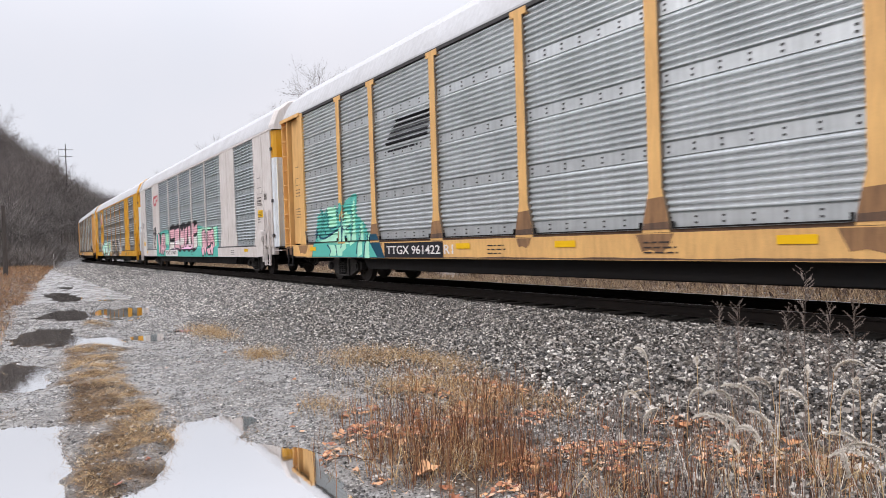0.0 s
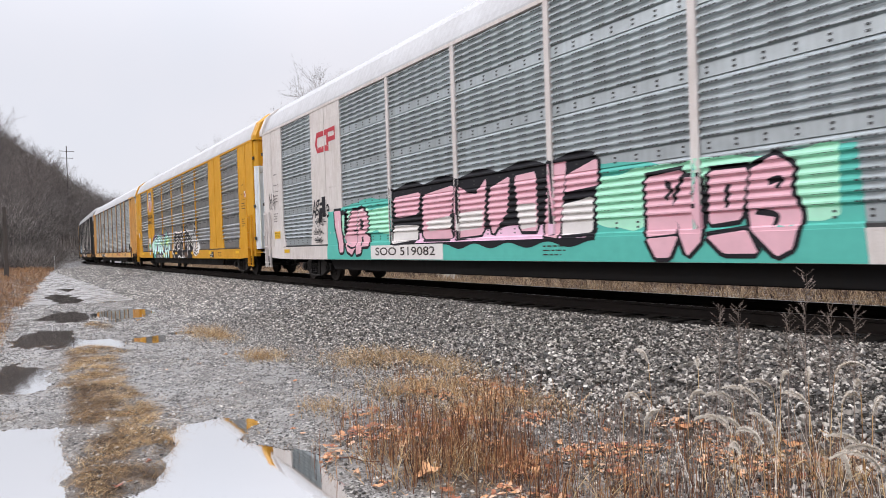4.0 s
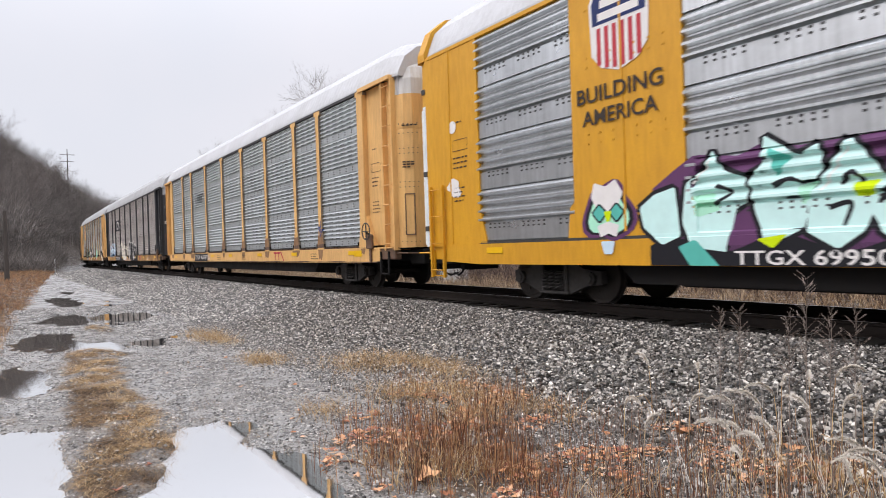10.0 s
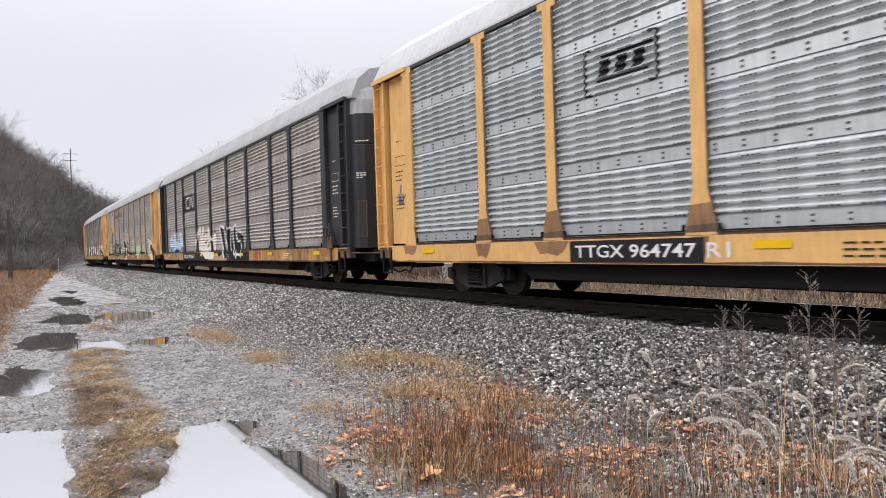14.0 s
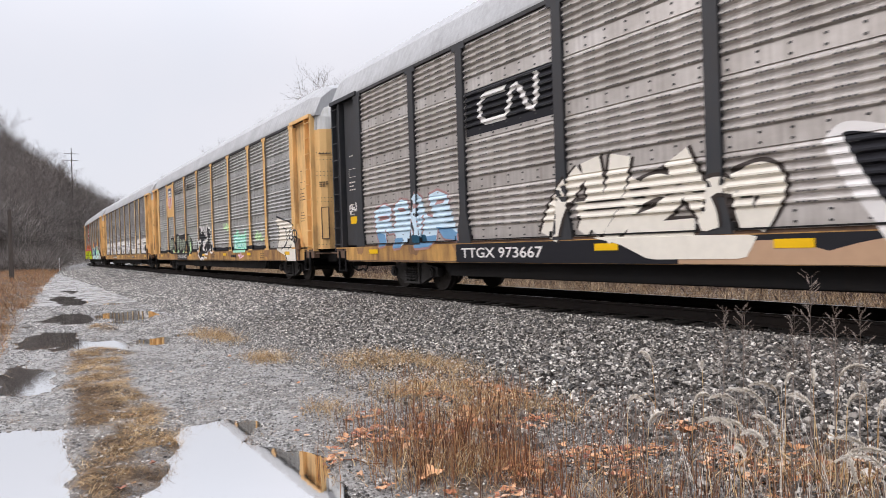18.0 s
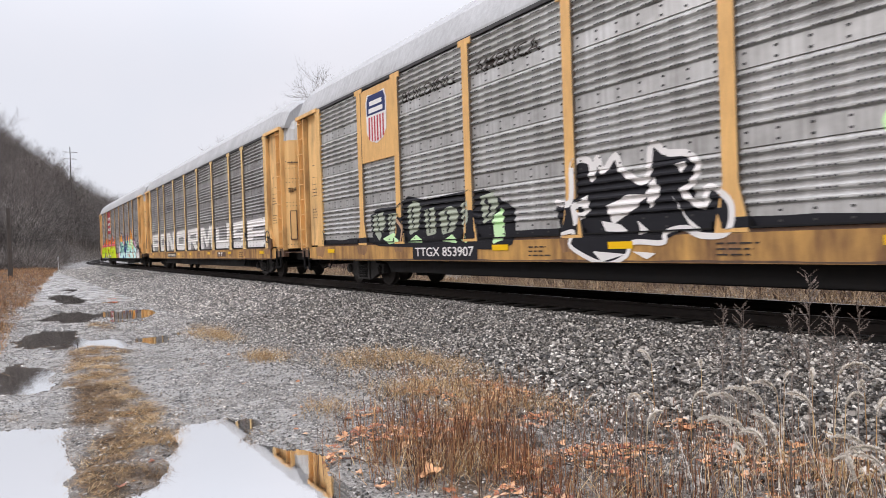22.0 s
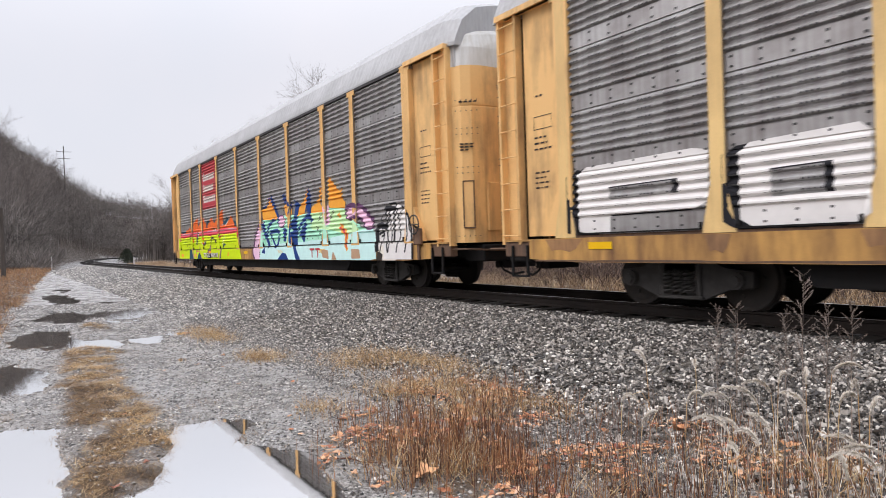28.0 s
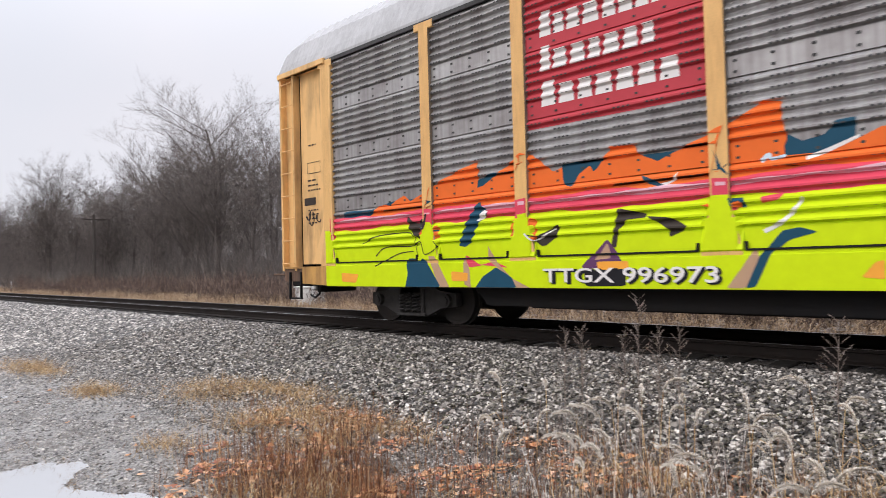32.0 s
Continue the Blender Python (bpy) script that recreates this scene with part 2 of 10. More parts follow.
def hash_noise(x, y, scale, seed=0):
    """Smooth value noise on arrays."""
    u, v = x / scale + 17.3 * seed, y / scale - 9.1 * seed
    i, j = np.floor(u), np.floor(v)
    fu, fv = u - i, v - j
    fu, fv = fu * fu * (3 - 2 * fu), fv * fv * (3 - 2 * fv)

    def h(a, b):
        n = np.sin(a * 127.1 + b * 311.7 + seed * 74.7) * 43758.5453
        return n - np.floor(n)
    return (h(i, j) * (1 - fu) + h(i + 1, j) * fu) * (1 - fv) + (h(i, j + 1) * (1 - fu) + h(i + 1, j + 1) * fu) * fv


def line_offset(x):
    """Where the middle of the track lies at x."""
    d = np.clip(BEND - x, 0, RADIUS * 0.98)
    return RADIUS - np.sqrt(RADIUS * RADIUS - d * d)


def bank_edge(x):
    """Where the road ends and the grassy bank begins."""
    return -9.4 + 0.057 * np.clip(-x - 16, 0, 80) + 0.35 * (hash_noise(x, x * 0, 3.0, 9) - 0.5)


def land(x, y):
    """Height of the ground."""
    x, y = np.asarray(x, float), np.asarray(y, float)
    off = y - line_offset(x)
    z = np.full(x.shape, GROUND)
    near = np.exp(-((x + 15) / 60) ** 2)
    z = z + 0.05 * (hash_noise(x, y, 1.7, 1) - 0.5) * near + 0.025 * (hash_noise(x, y, 0.45, 2) - 0.5) * near
    # worn wheel tracks with many small hollows
    worn_road = smooth_step(-9.7, -9.2, y) * (1 - smooth_step(-6.9, -6.0, y)) * smooth_step(-7.0, -9.5, x)
    z = z + worn_road * (0.045 * (hash_noise(x, y, 0.55, 15) - 0.5) + 0.03 * (hash_noise(x * 0.6, y, 0.21, 16) - 0.5) + 0.008)
    # the ballast bed
    bed = -0.21 - (np.abs(off) - 1.75) * 0.155
    bed = np.where(np.abs(off) < 1.75, -0.21, bed)
    z = np.maximum(z, np.where(np.abs(off) < 5.2, bed, -9) + 0.03 * (hash_noise(x, y, 0.6, 3) - 0.5))
    # grassy strip between the ruts and the bank beyond the road
    mid = -8.37 + 0.30 * smooth_step(-9.5, -12.5, x) - 0.25 * smooth_step(-6.5, -5.0, x)
    strip = np.exp(-((y - mid) / 0.36) ** 4) * smooth_step(-13.6, -12.4, x) * (1 - smooth_step(-5.3, -4.7, x))
    strip = np.maximum(strip, np.exp(-(((x + 16.6) / 0.95) ** 2 + ((y + 7.62) / 0.27) ** 2) ** 2)) * (0.55 + 0.75 * hash_noise(x, y, 0.16, 13))
    z = z + 0.042 * strip
    bank = smooth_step(-0.1, 1.6, bank_edge(x) - y)
    z = z + 0.28 * bank * smooth_step(-9.0, -14.0, x) + 0.05 * bank * (hash_noise(x, y, 0.8, 5) - 0.4)
    for px, py, a, b in PUDDLES:
        wob = 0.55 * (hash_noise(x, y, 0.7, 7) - 0.5) + 0.42 * (hash_noise(x, y, 0.22, 8) - 0.5)
        r = np.sqrt(((x - px) / a) ** 2 + ((y - py) / b) ** 2) + wob
        z = z - 0.085 * (1 - smooth_step(0.55, 1.25, r)) * (1 - 0.9 * strip)
    # far land: a wooded hill beyond the bend, low rise behind the line
    hill = 37 * smooth_step(85, 225, -x) * smooth_step(-28, 45, -y) * smooth_step(4, 14, -off)
    hill = hill + 26 * smooth_step(30, 160, -y) * smooth_step(30, 150, -x)
    rise = 5 * smooth_step(30, 160, off) + 17 * smooth_step(180, 290, -x) * smooth_step(6, 26, np.abs(off))
    # unseen rise behind the camera, added to darken what the side panels reflect
    rise = rise + 13 * smooth_step(24, 62, -y) * smooth_step(-110, -70, x)
    z = z + hill + rise
    return z


def axis(spans):
    v = []
    for a, b, step in spans:
        v += list(np.arange(a, b, step))
    return np.array(v + [spans[-1][1]])


def ground_material():
    m, nt, b = material("wet_gravel_and_dead_grass")
    tc = nt.nodes.new("ShaderNodeTexCoord").outputs["Object"]
    sep = nt.nodes.new("ShaderNodeSeparateXYZ")
    nt.links.new(tc, sep.inputs[0])
    vor = nt.nodes.new("ShaderNodeTexVoronoi")
    vor.inputs["Scale"].default_value = 60
    nt.links.new(tc, vor.inputs["Vector"])
    grav = ramp(nt, vor.outputs["Color"], [(0.1, (0.03, 0.03, 0.03)), (0.5, (0.33, 0.322, 0.31)), (0.75, (0.60, 0.585, 0.565)), (0.95, (0.85, 0.83, 0.80))])
    fine = noise_of(nt, tc, 14, 8, 0.8)
    grav = mix(nt, 0.45, grav, ramp(nt, fine, [(0.38, (0.09, 0.087, 0.082)), (0.62, (0.60, 0.59, 0.57))]))
    # shade in the gaps between ballast stones, painted near black into the ground
    gap_shade = nt.nodes.new("ShaderNodeAttribute")
    gap_shade.attribute_name = "gap_shade"
    grav = mix(nt, gap_shade.outputs["Fac"], grav, (0.022, 0.021, 0.02))
    mud = ramp(nt, noise_of(nt, tc, 1.1, 6), [(0.35, (0, 0, 0)), (0.65, (0.8, 0.8, 0.8))])
    grav = mix(nt, mix(nt, 0.5, mud, (0, 0, 0)), grav, (0.23, 0.197, 0.16))
    grass = ramp(nt, noise_of(nt, tc, 6, 8, 0.8), [(0.30, (0.024, 0.018, 0.014)), (0.5, (0.12, 0.08, 0.05)), (0.72, (0.36, 0.235, 0.125))])
    at = nt.nodes.new("ShaderNodeAttribute")
    at.attribute_name = "grass"
    c = mix(nt, at.outputs["Fac"], grav, grass)
    at2 = nt.nodes.new("ShaderNodeAttribute")
    at2.attribute_name = "woods"
    c = mix(nt, at2.outputs["Fac"], c, (0.075, 0.058, 0.045))
    nt.links.new(c, b.inputs["Base Color"])
    wet = ramp(nt, noise_of(nt, tc, 2.3, 6), [(0.36, (0.50,) * 3), (0.48, (0.28,) * 3), (0.62, (0.14,) * 3)])
    spec = nt.nodes.new("ShaderNodeMath")
    spec.operation = "MAXIMUM"
    nt.links.new(at.outputs["Fac"], spec.inputs[0])
    nt.links.new(at2.outputs["Fac"], spec.inputs[1])
    dull = nt.nodes.new("ShaderNodeMapRange")
    dull.inputs["To Min"].default_value = 0.95
    dull.inputs["To Max"].default_value = 0.05
    nt.links.new(spec.outputs[0], dull.inputs["Value"])
    nt.links.new(dull.outputs[0], b.inputs["Specular IOR Level"])
    nt.links.new(wet, b.inputs["Roughness"])
    bump(nt, b, mix(nt, 0.5, vor.outputs["Distance"], fine), 1.0, 0.05)
    return m


M_GROUND = ground_material()
gx = axis([(-1500, -400, 60), (-400, -120, 8), (-120, -45, 1.6), (-45, -18, 0.36), (-18, 4, 0.11), (4, 20, 0.8), (20, 120, 8), (120, 1500, 60)])
gy = axis([(-1500, -200, 60), (-200, -80, 7), (-80, -40, 4), (-40, -14, 1.2), (-14, -10.2, 0.3), (-10.2, -5.6, 0.075), (-5.6, -1.2, 0.16), (-1.2, 12, 0.6), (12, 60, 3), (60, 200, 10), (200, 1500, 60)])
XX, YY = np.meshgrid(gx, gy, indexing="ij")
ZZ = land(XX, YY)
nx, ny = XX.shape
gverts = np.stack([XX.ravel(), YY.ravel(), ZZ.ravel()], 1)
ii, jj = np.meshgrid(np.arange(nx - 1), np.arange(ny - 1), indexing="ij")
a0 = (ii * ny + jj).ravel()
gfaces = np.stack([a0, a0 + ny, a0 + ny + 1, a0 + 1], 1)
ground_mesh = mesh_of("ground", gverts, gfaces, M_GROUND, True)


def weediness(x, y):
    """How thickly the weeds stand beside the ballast: thick by the road, thin up the slope."""
    core = np.exp(-((((x + 4.3) + 0.35 * (y + 6.3)) / 1.25) ** 2 + ((y + 6.35) / 0.75) ** 2) ** 1.5)
    front = np.exp(-(((x + 2.6) / 1.3) ** 2 + ((y + 6.1) / 0.65) ** 2) ** 1.5)
    tail = 0.55 * np.exp(-(((x + 5.3) / 1.3) ** 2 + ((y + 5.2) / 0.55) ** 2))
    side = 0.30 * np.exp(-(((x + 2.4) / 1.9) ** 2 + ((y + 4.9) / 0.8) ** 2) ** 2)
    return np.maximum(np.maximum(core, 0.62 * front), np.maximum(tail, side)) * smooth_step(-7.35, -7.0, y - 0.42 * (x + 4.0))


def grassiness(x, y):
    off = y - line_offset(x)
    mid = -8.37 + 0.30 * smooth_step(-9.5, -12.5, x) - 0.25 * smooth_step(-6.5, -5.0, x)
    strip = np.exp(-((y - mid + 0.2 * (hash_noise(x, y, 0.5, 14) - 0.5)) / 0.42) ** 4) * smooth_step(-13.8, -12.4, x) * (1 - smooth_step(-5.2, -4.5, x))
    strip = np.maximum(strip, np.exp(-(((x + 16.6) / 1.0) ** 2 + ((y + 7.62) / 0.3) ** 2) ** 2))
    strip = strip * smooth_step(0.18, 0.52, strip + 0.9 * (hash_noise(x, y, 0.11, 17) - 0.5))
    bank = smooth_step(-0.25, 0.35, bank_edge(x) - y) * smooth_step(-8.0, -13.0, x)
    verge = smooth_step(4.8, 6.0, off)
    weeds = 0.9 * weediness(x, y)
    verge = np.maximum(verge, 0.75 * smooth_step(-60, -100, x) * smooth_step(-3.6, -4.6, off))
    return np.clip(np.maximum(np.maximum(strip * 1.2, bank), np.maximum(verge, weeds)) * (0.25 + 1.25 * hash_noise(x, y, 0.20, 11)), 0, 1)


gr = ground_mesh.attributes.new("grass", "FLOAT", "POINT")
gr.data.foreach_set("value", grassiness(gverts[:, 0], gverts[:, 1]).astype(np.float32))
# ballast bed, where the ground is painted dark as shade between stones
bd = ground_mesh.attributes.new("gap_shade", "FLOAT", "POINT")
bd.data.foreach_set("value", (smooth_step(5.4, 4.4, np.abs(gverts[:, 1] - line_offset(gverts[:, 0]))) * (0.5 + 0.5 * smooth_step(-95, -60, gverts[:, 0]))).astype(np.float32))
# wooded slopes, and the dark colour of the unseen rise behind the camera
wd = ground_mesh.attributes.new("woods", "FLOAT", "POINT")
wd.data.foreach_set("value", np.clip(smooth_step(14, 22, gverts[:, 1] - line_offset(gverts[:, 0])) + smooth_step(70, 92, -gverts[:, 0]) * smooth_step(-3.4, -5.0, gverts[:, 1] - line_offset(gverts[:, 0])) + smooth_step(18, 26, -gverts[:, 1]), 0, 1).astype(np.float32))
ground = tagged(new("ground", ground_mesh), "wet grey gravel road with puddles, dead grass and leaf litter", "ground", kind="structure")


def water_material():
    m, nt, b = material("still_puddle_water")
    b.inputs["Base Color"].default_value = (0.035, 0.032, 0.026, 1)
    b.inputs["Roughness"].default_value = 0.03
    b.inputs["IOR"].default_value = 5.0
    b.inputs["Specular IOR Level"].default_value = 1.0
    bump(nt, b, noise_of(nt, coords(nt, (1, 0.45, 1)), 5.0, 2), 0.02, 0.012)
    return m


M_WATER = water_material()
water_mesh = mesh_of("water", [(-46, -10.6, -0.621), (2, -10.6, -0.621), (2, -5.9, -0.621), (-46, -5.9, -0.621)], [(0, 1, 2, 3)], M_WATER)
tagged(new("water", water_mesh), "still rain puddles reflecting the white sky", "puddle", kind="structure")


# ---- track: rails, ties, ballast ----
def rail(y, name):
    prof = [(-0.075, -0.178), (0.075, -0.178), (0.075, -0.165), (0.012, -0.14), (0.012, -0.045), (0.036, -0.035), (0.036, -0.006), (0.028, 0.0), (-0.028, 0.0), (-0.036, -0.006), (-0.036, -0.035), (-0.012, -0.045), (-0.012, -0.14), (-0.075, -0.165)]
    stations = [-330 + 5 * k for k in range(50)] + [-80, 60, 160]
    verts, faces, n = [], [], len(prof)
    for s in stations:
        verts += [along(s, y + dy, dz) for dy, dz in prof]
    for k in range(len(stations) - 1):
        for j in range(n):
            faces.append((k * n + j, k * n + (j + 1) % n, (k + 1) * n + (j + 1) % n, (k + 1) * n + j))
    me = mesh_of("rail", verts, faces, M_RAIL)
    me.materials.append(M_RAILTOP)
    for p in me.polygons:
        if p.index % n in (7,):
            p.material_index = 1
    return part_of("rail", me, M_RAIL, track)


track = tagged(new("track"), "railway track with dark steel rails on oily wooden ties", "railway track", kind="structure")
rail(-0.7525, "near")
rail(0.7525, "far")
tie_bm = box(-0.115, 0.115, -1.30, 1.30, -0.36, -0.180, 0.012)
tie_mesh = bpy.data.meshes.new("tie")
tie_bm.to_mesh(tie_mesh)
tie_bm.free()
tie_mesh.materials.append(M_TIE)
for k in range(130):
    s = 14.0 - 0.53 * k
    part_of("tie", tie_mesh, M_TIE, track, at=pose(s, random.uniform(-0.03, 0.03), random.uniform(-0.008, 0.0), 0, 0, random.uniform(-1, 1)))
tv, tf = [], []
for k in range(330):
    s = 14.0 - 0.53 * (130 + k)
    b0 = len(tv)
    for dz in (-0.30, -0.180):
        for ds, dy in ((-0.11, -1.3), (0.11, -1.3), (0.11, 1.3), (-0.11, 1.3)):
            tv.append(along(s + ds, dy, dz))
    tf += [(b0 + 4, b0 + 5, b0 + 6, b0 + 7), (b0, b0 + 1, b0 + 5, b0 + 4), (b0 + 1, b0 + 2, b0 + 6, b0 + 5), (b0 + 3, b0, b0 + 4, b0 + 7), (b0 + 2, b0 + 3, b0 + 7, b0 + 6)]
far_ties = part_of("tie_rows", mesh_of("tie_rows", tv, tf, M_TIE), M_TIE, track)
tagged(far_ties, kind="stuff")


def stone_material(name, stops):
    m, nt, b = material(name)
    geo = nt.nodes.new("ShaderNodeNewGeometry")
    info = nt.nodes.new("ShaderNodeObjectInfo")
    add = nt.nodes.new("ShaderNodeMath")
    add.operation = "ADD"
    nt.links.new(geo.outputs["Random Per Island"], add.inputs[0])
    nt.links.new(info.outputs["Random"], add.inputs[1])
    fr = nt.nodes.new("ShaderNodeMath")
    fr.operation = "FRACT"
    nt.links.new(add.outputs[0], fr.inputs[0])
    c = ramp(nt, fr.outputs[0], stops)
    n = noise_of(nt, coords(nt), 30, 4)
    c = mix(nt, 0.6, c, ramp(nt, n, [(0.3, (0.5,) * 3), (0.7, (1, 1, 1))]), "MULTIPLY")
    nt.links.new(c, b.inputs["Base Color"])
    b.inputs["Roughness"].default_value = 0.30
    bump(nt, b, n, 0.5, 0.012)
    return m


M_STONE = stone_material("wet_crushed_stone", [(0.0, (0.022, 0.020, 0.018)), (0.38, (0.078, 0.070, 0.061)), (0.65, (0.215, 0.194, 0.168)), (0.86, (0.47, 0.43, 0.38)), (1.0, (0.88, 0.83, 0.75))])
M_GRAVEL = stone_material("wet_road_gravel", [(0.0, (0.022, 0.02, 0.019)), (0.38, (0.105, 0.095, 0.084)), (0.70, (0.34, 0.31, 0.275)), (1.0, (0.66, 0.62, 0.57))])
rng = np.random.default_rng(4)
CUBE = np.array([(-1, -1, -1), (1, -1, -1), (1, 1, -1), (-1, 1, -1), (-1, -1, 1), (1, -1, 1), (1, 1, 1), (-1, 1, 1)], float) / 1.5
CUBE_F = np.array([(4, 5, 6, 7), (0, 1, 5, 4), (1, 2, 6, 5), (2, 3, 7, 6), (3, 0, 4, 7)])


def stones(x, y, size, sink=0.25):
    """Many angular stones lying on the ground: vertices and faces."""
    n = len(x)
    v = np.repeat(CUBE[None], n, 0) * (1 + 0.55 * (rng.random((n, 8, 3)) - 0.5))
    v *= size[:, None, None] * np.stack([rng.uniform(0.7, 1.25, n), rng.uniform(0.6, 1.0, n), rng.uniform(0.45, 0.85, n)], 1)[:, None, :]
    q = rng.normal(size=(n, 4)) * np.array([1.0, 0.35, 0.35, 1.0])
    q /= np.linalg.norm(q, axis=1, keepdims=True)
    w, a, b, c = q.T
    R = np.stack([np.stack([1 - 2 * (b * b + c * c), 2 * (a * b - w * c), 2 * (a * c + w * b)], 1),
                  np.stack([2 * (a * b + w * c), 1 - 2 * (a * a + c * c), 2 * (b * c - w * a)], 1),
                  np.stack([2 * (a * c - w * b), 2 * (b * c + w * a), 1 - 2 * (a * a + b * b)], 1)], 1)
    v = np.einsum("nij,nkj->nki", R, v)
    v += np.stack([x, y, land(x, y) + size * sink * rng.uniform(0.2, 1.6, n)], 1)[:, None, :]
    f = CUBE_F[None] + 8 * np.arange(n)[:, None, None]
    return v.reshape(-1, 3), f.reshape(-1, 4)


def scatter(n, x0, x1, y0, y1, power=1.0):
    u = rng.random(n) ** power
    return x1 - (x1 - x0) * u, rng.uniform(y0, y1, n)


sx, sy = [], []
for n, x0, x1, y0, y1 in ((150000, -16, 3.5, -6.0, -1.25), (7000, -14, 3.0, -7.4, -5.6)):
    px, py = scatter(n, x0, x1, y0, y1)
    sx.append(px)
    sy.append(py)
sx, sy = np.concatenate(sx), np.concatenate(sy)
thin = rng.random(len(sx)) < np.clip((sy + 6.6) / 1.4, 0.25, 1.0)
sx, sy = sx[thin], sy[thin]
size = np.where(sy + 0.25 * np.sin(2.1 * sx) > -5.0, 0.012 + 0.021 * rng.random(len(sx)) ** 1.7, rng.uniform(0.005, 0.016, len(sx))) * np.clip(1 + (-sx - 16) * 0.012, 1, 1.8)
sv, sf = stones(sx, sy, size)
ballast = tagged(new("ballast", mesh_of("ballast", sv, sf, M_STONE)), "crushed grey ballast stones, wet, sloping down from the track", "ballast", kind="stuff")
PEBBLE = np.array([(1, 0, 0), (-1, 0, 0), (0, 1, 0), (0, -1, 0), (0, 0, 1), (0, 0, -1)], float)
PEBBLE_F = np.array([(0, 2, 4), (2, 1, 4), (1, 3, 4), (3, 0, 4), (2, 0, 5), (0, 3, 5)])


def pebbles(x, y, size):
    """Road gravel: small angular bits."""
    n = len(x)
    v = np.repeat(PEBBLE[None], n, 0) * (1 + 0.7 * (rng.random((n, 6, 1)) - 0.5)) + 0.35 * rng.normal(size=(n, 6, 3)) * 0.5
    a = rng.uniform(0, 6.28, n)
    c, s = np.cos(a)[:, None], np.sin(a)[:, None]
    v = np.stack([v[..., 0] * c * 1.2 - v[..., 1] * s, v[..., 0] * s * 1.2 + v[..., 1] * c, v[..., 2] * 0.6], 2) * size[:, None, None]
    v += np.stack([x, y, land(x, y) + 0.15 * size], 1)[:, None, :]
    return v.reshape(-1, 3), (PEBBLE_F[None] + 6 * np.arange(n)[:, None, None]).reshape(-1, 3)


fx_ = np.concatenate([rng.uniform(-40, -16, 44000), rng.uniform(-85, -40, 12000)])
fy_ = rng.uniform(-5.6, -1.25, len(fx_))
pv, pf = pebbles(fx_, fy_, (0.018 + 0.030 * rng.random(len(fx_)) ** 1.5) * np.clip(1 + (-fx_ - 16) * 0.013, 1, 1.9))
tagged(new("ballast", mesh_of("ballast", pv, pf, M_STONE)), "crushed grey ballast stones along the distant track", "ballast", kind="stuff")
px = -3.2 - 22 * rng.random(82000) ** 1.35
py = rng.uniform(-9.4, -4.7, 82000)
keep = (rng.random(82000) < 1.0 - 0.75 * np.clip(grassiness(px, py), 0, 1)) & (land(px, py) > -0.625)
px, py = px[keep], py[keep]
pv, pf = pebbles(px, py, (0.0045 + 0.014 * rng.random(len(px)) ** 2.2) * np.clip(1 + (-px - 8) * 0.045, 1, 1.8))
tagged(new("road_gravel", mesh_of("road_gravel", pv, pf, M_GRAVEL)), "fine wet grey gravel on the road", "gravel", kind="stuff")
# the stones nearest the road's end, each for itself
lx, ly = rng.uniform(-6.5, -1.5, 280), rng.uniform(-6.0, -2.6, 280)
bed = tagged(new("ballast_shoulder"), "loose larger ballast stones on the shoulder", "ballast", kind="structure")
stone_meshes = []
for k in range(14):
    v, f = stones(np.zeros(1), np.zeros(1), np.ones(1) * 0.034, 0)
    v = v - v.mean(0)
    stone_meshes.append(mesh_of("stone", v.tolist(), f.tolist(), M_STONE))
for k in range(280):
    z = float(land(lx[k], ly[k]))
    part_of("stone", stone_meshes[k % 14], M_STONE, bed, at=pose(lx[k], ly[k], z + 0.022, 0, 0, rng.uniform(0, 360)) @ Matrix.Diagonal((*([rng.uniform(0.8, 1.3)] * 3), 1)))
# ---- the train ----
M_CAP = worn("weathered_white_cap", (0.66, 0.66, 0.64), (0.40, 0.36, 0.28), 0.5, 0.1, 0.6)
SPEED = 6.5
TRUCK = 10.05
SIDE = 1.50  # half the width over the panels


RIBS = {  # height of the flat band, number of ribs on a sheet, depth
    "fine": (0.19, 8, 0.044), "bold": (0.32, 4, 0.075), "even": (0.18, 7, 0.046), "plain": (0.24, 6, 0.048)}
SHEET = 0.99


def corrugation(z, ribs="plain"):
    """How far the side sheet stands out at a height: four sheets, each with a flat band and ribs."""
    flat, n, deep = RIBS[ribs]
    u = (z - 1.15) % SHEET
    if u < flat:
        return 0.5 * deep
    pitch = (SHEET - flat) / n
    w = ((u - flat) % pitch) / pitch
    if w < 0.16:
        return 0.0
    if w < 0.36:
        return deep * (w - 0.16) / 0.20
    if w < 0.56:
        return deep
    return deep * (1 - w) / 0.44


def rib_heights(z0, z1, ribs="plain"):
    flat, n, deep = RIBS[ribs]
    pitch = (SHEET - flat) / n
    zs = []
    for k in range(5):
        base = 1.15 + SHEET * k
        zs += [base + 0.001, base + flat - 0.001]
        for j in range(n):
            b = base + flat + pitch * j
            zs += [b + 0.001, b + 0.16 * pitch, b + 0.36 * pitch, b + 0.56 * pitch, b + 0.995 * pitch]
    return [z0] + [z for z in zs if z0 + 0.004 < z < z1 - 0.004] + [z1]


PANELS = {}


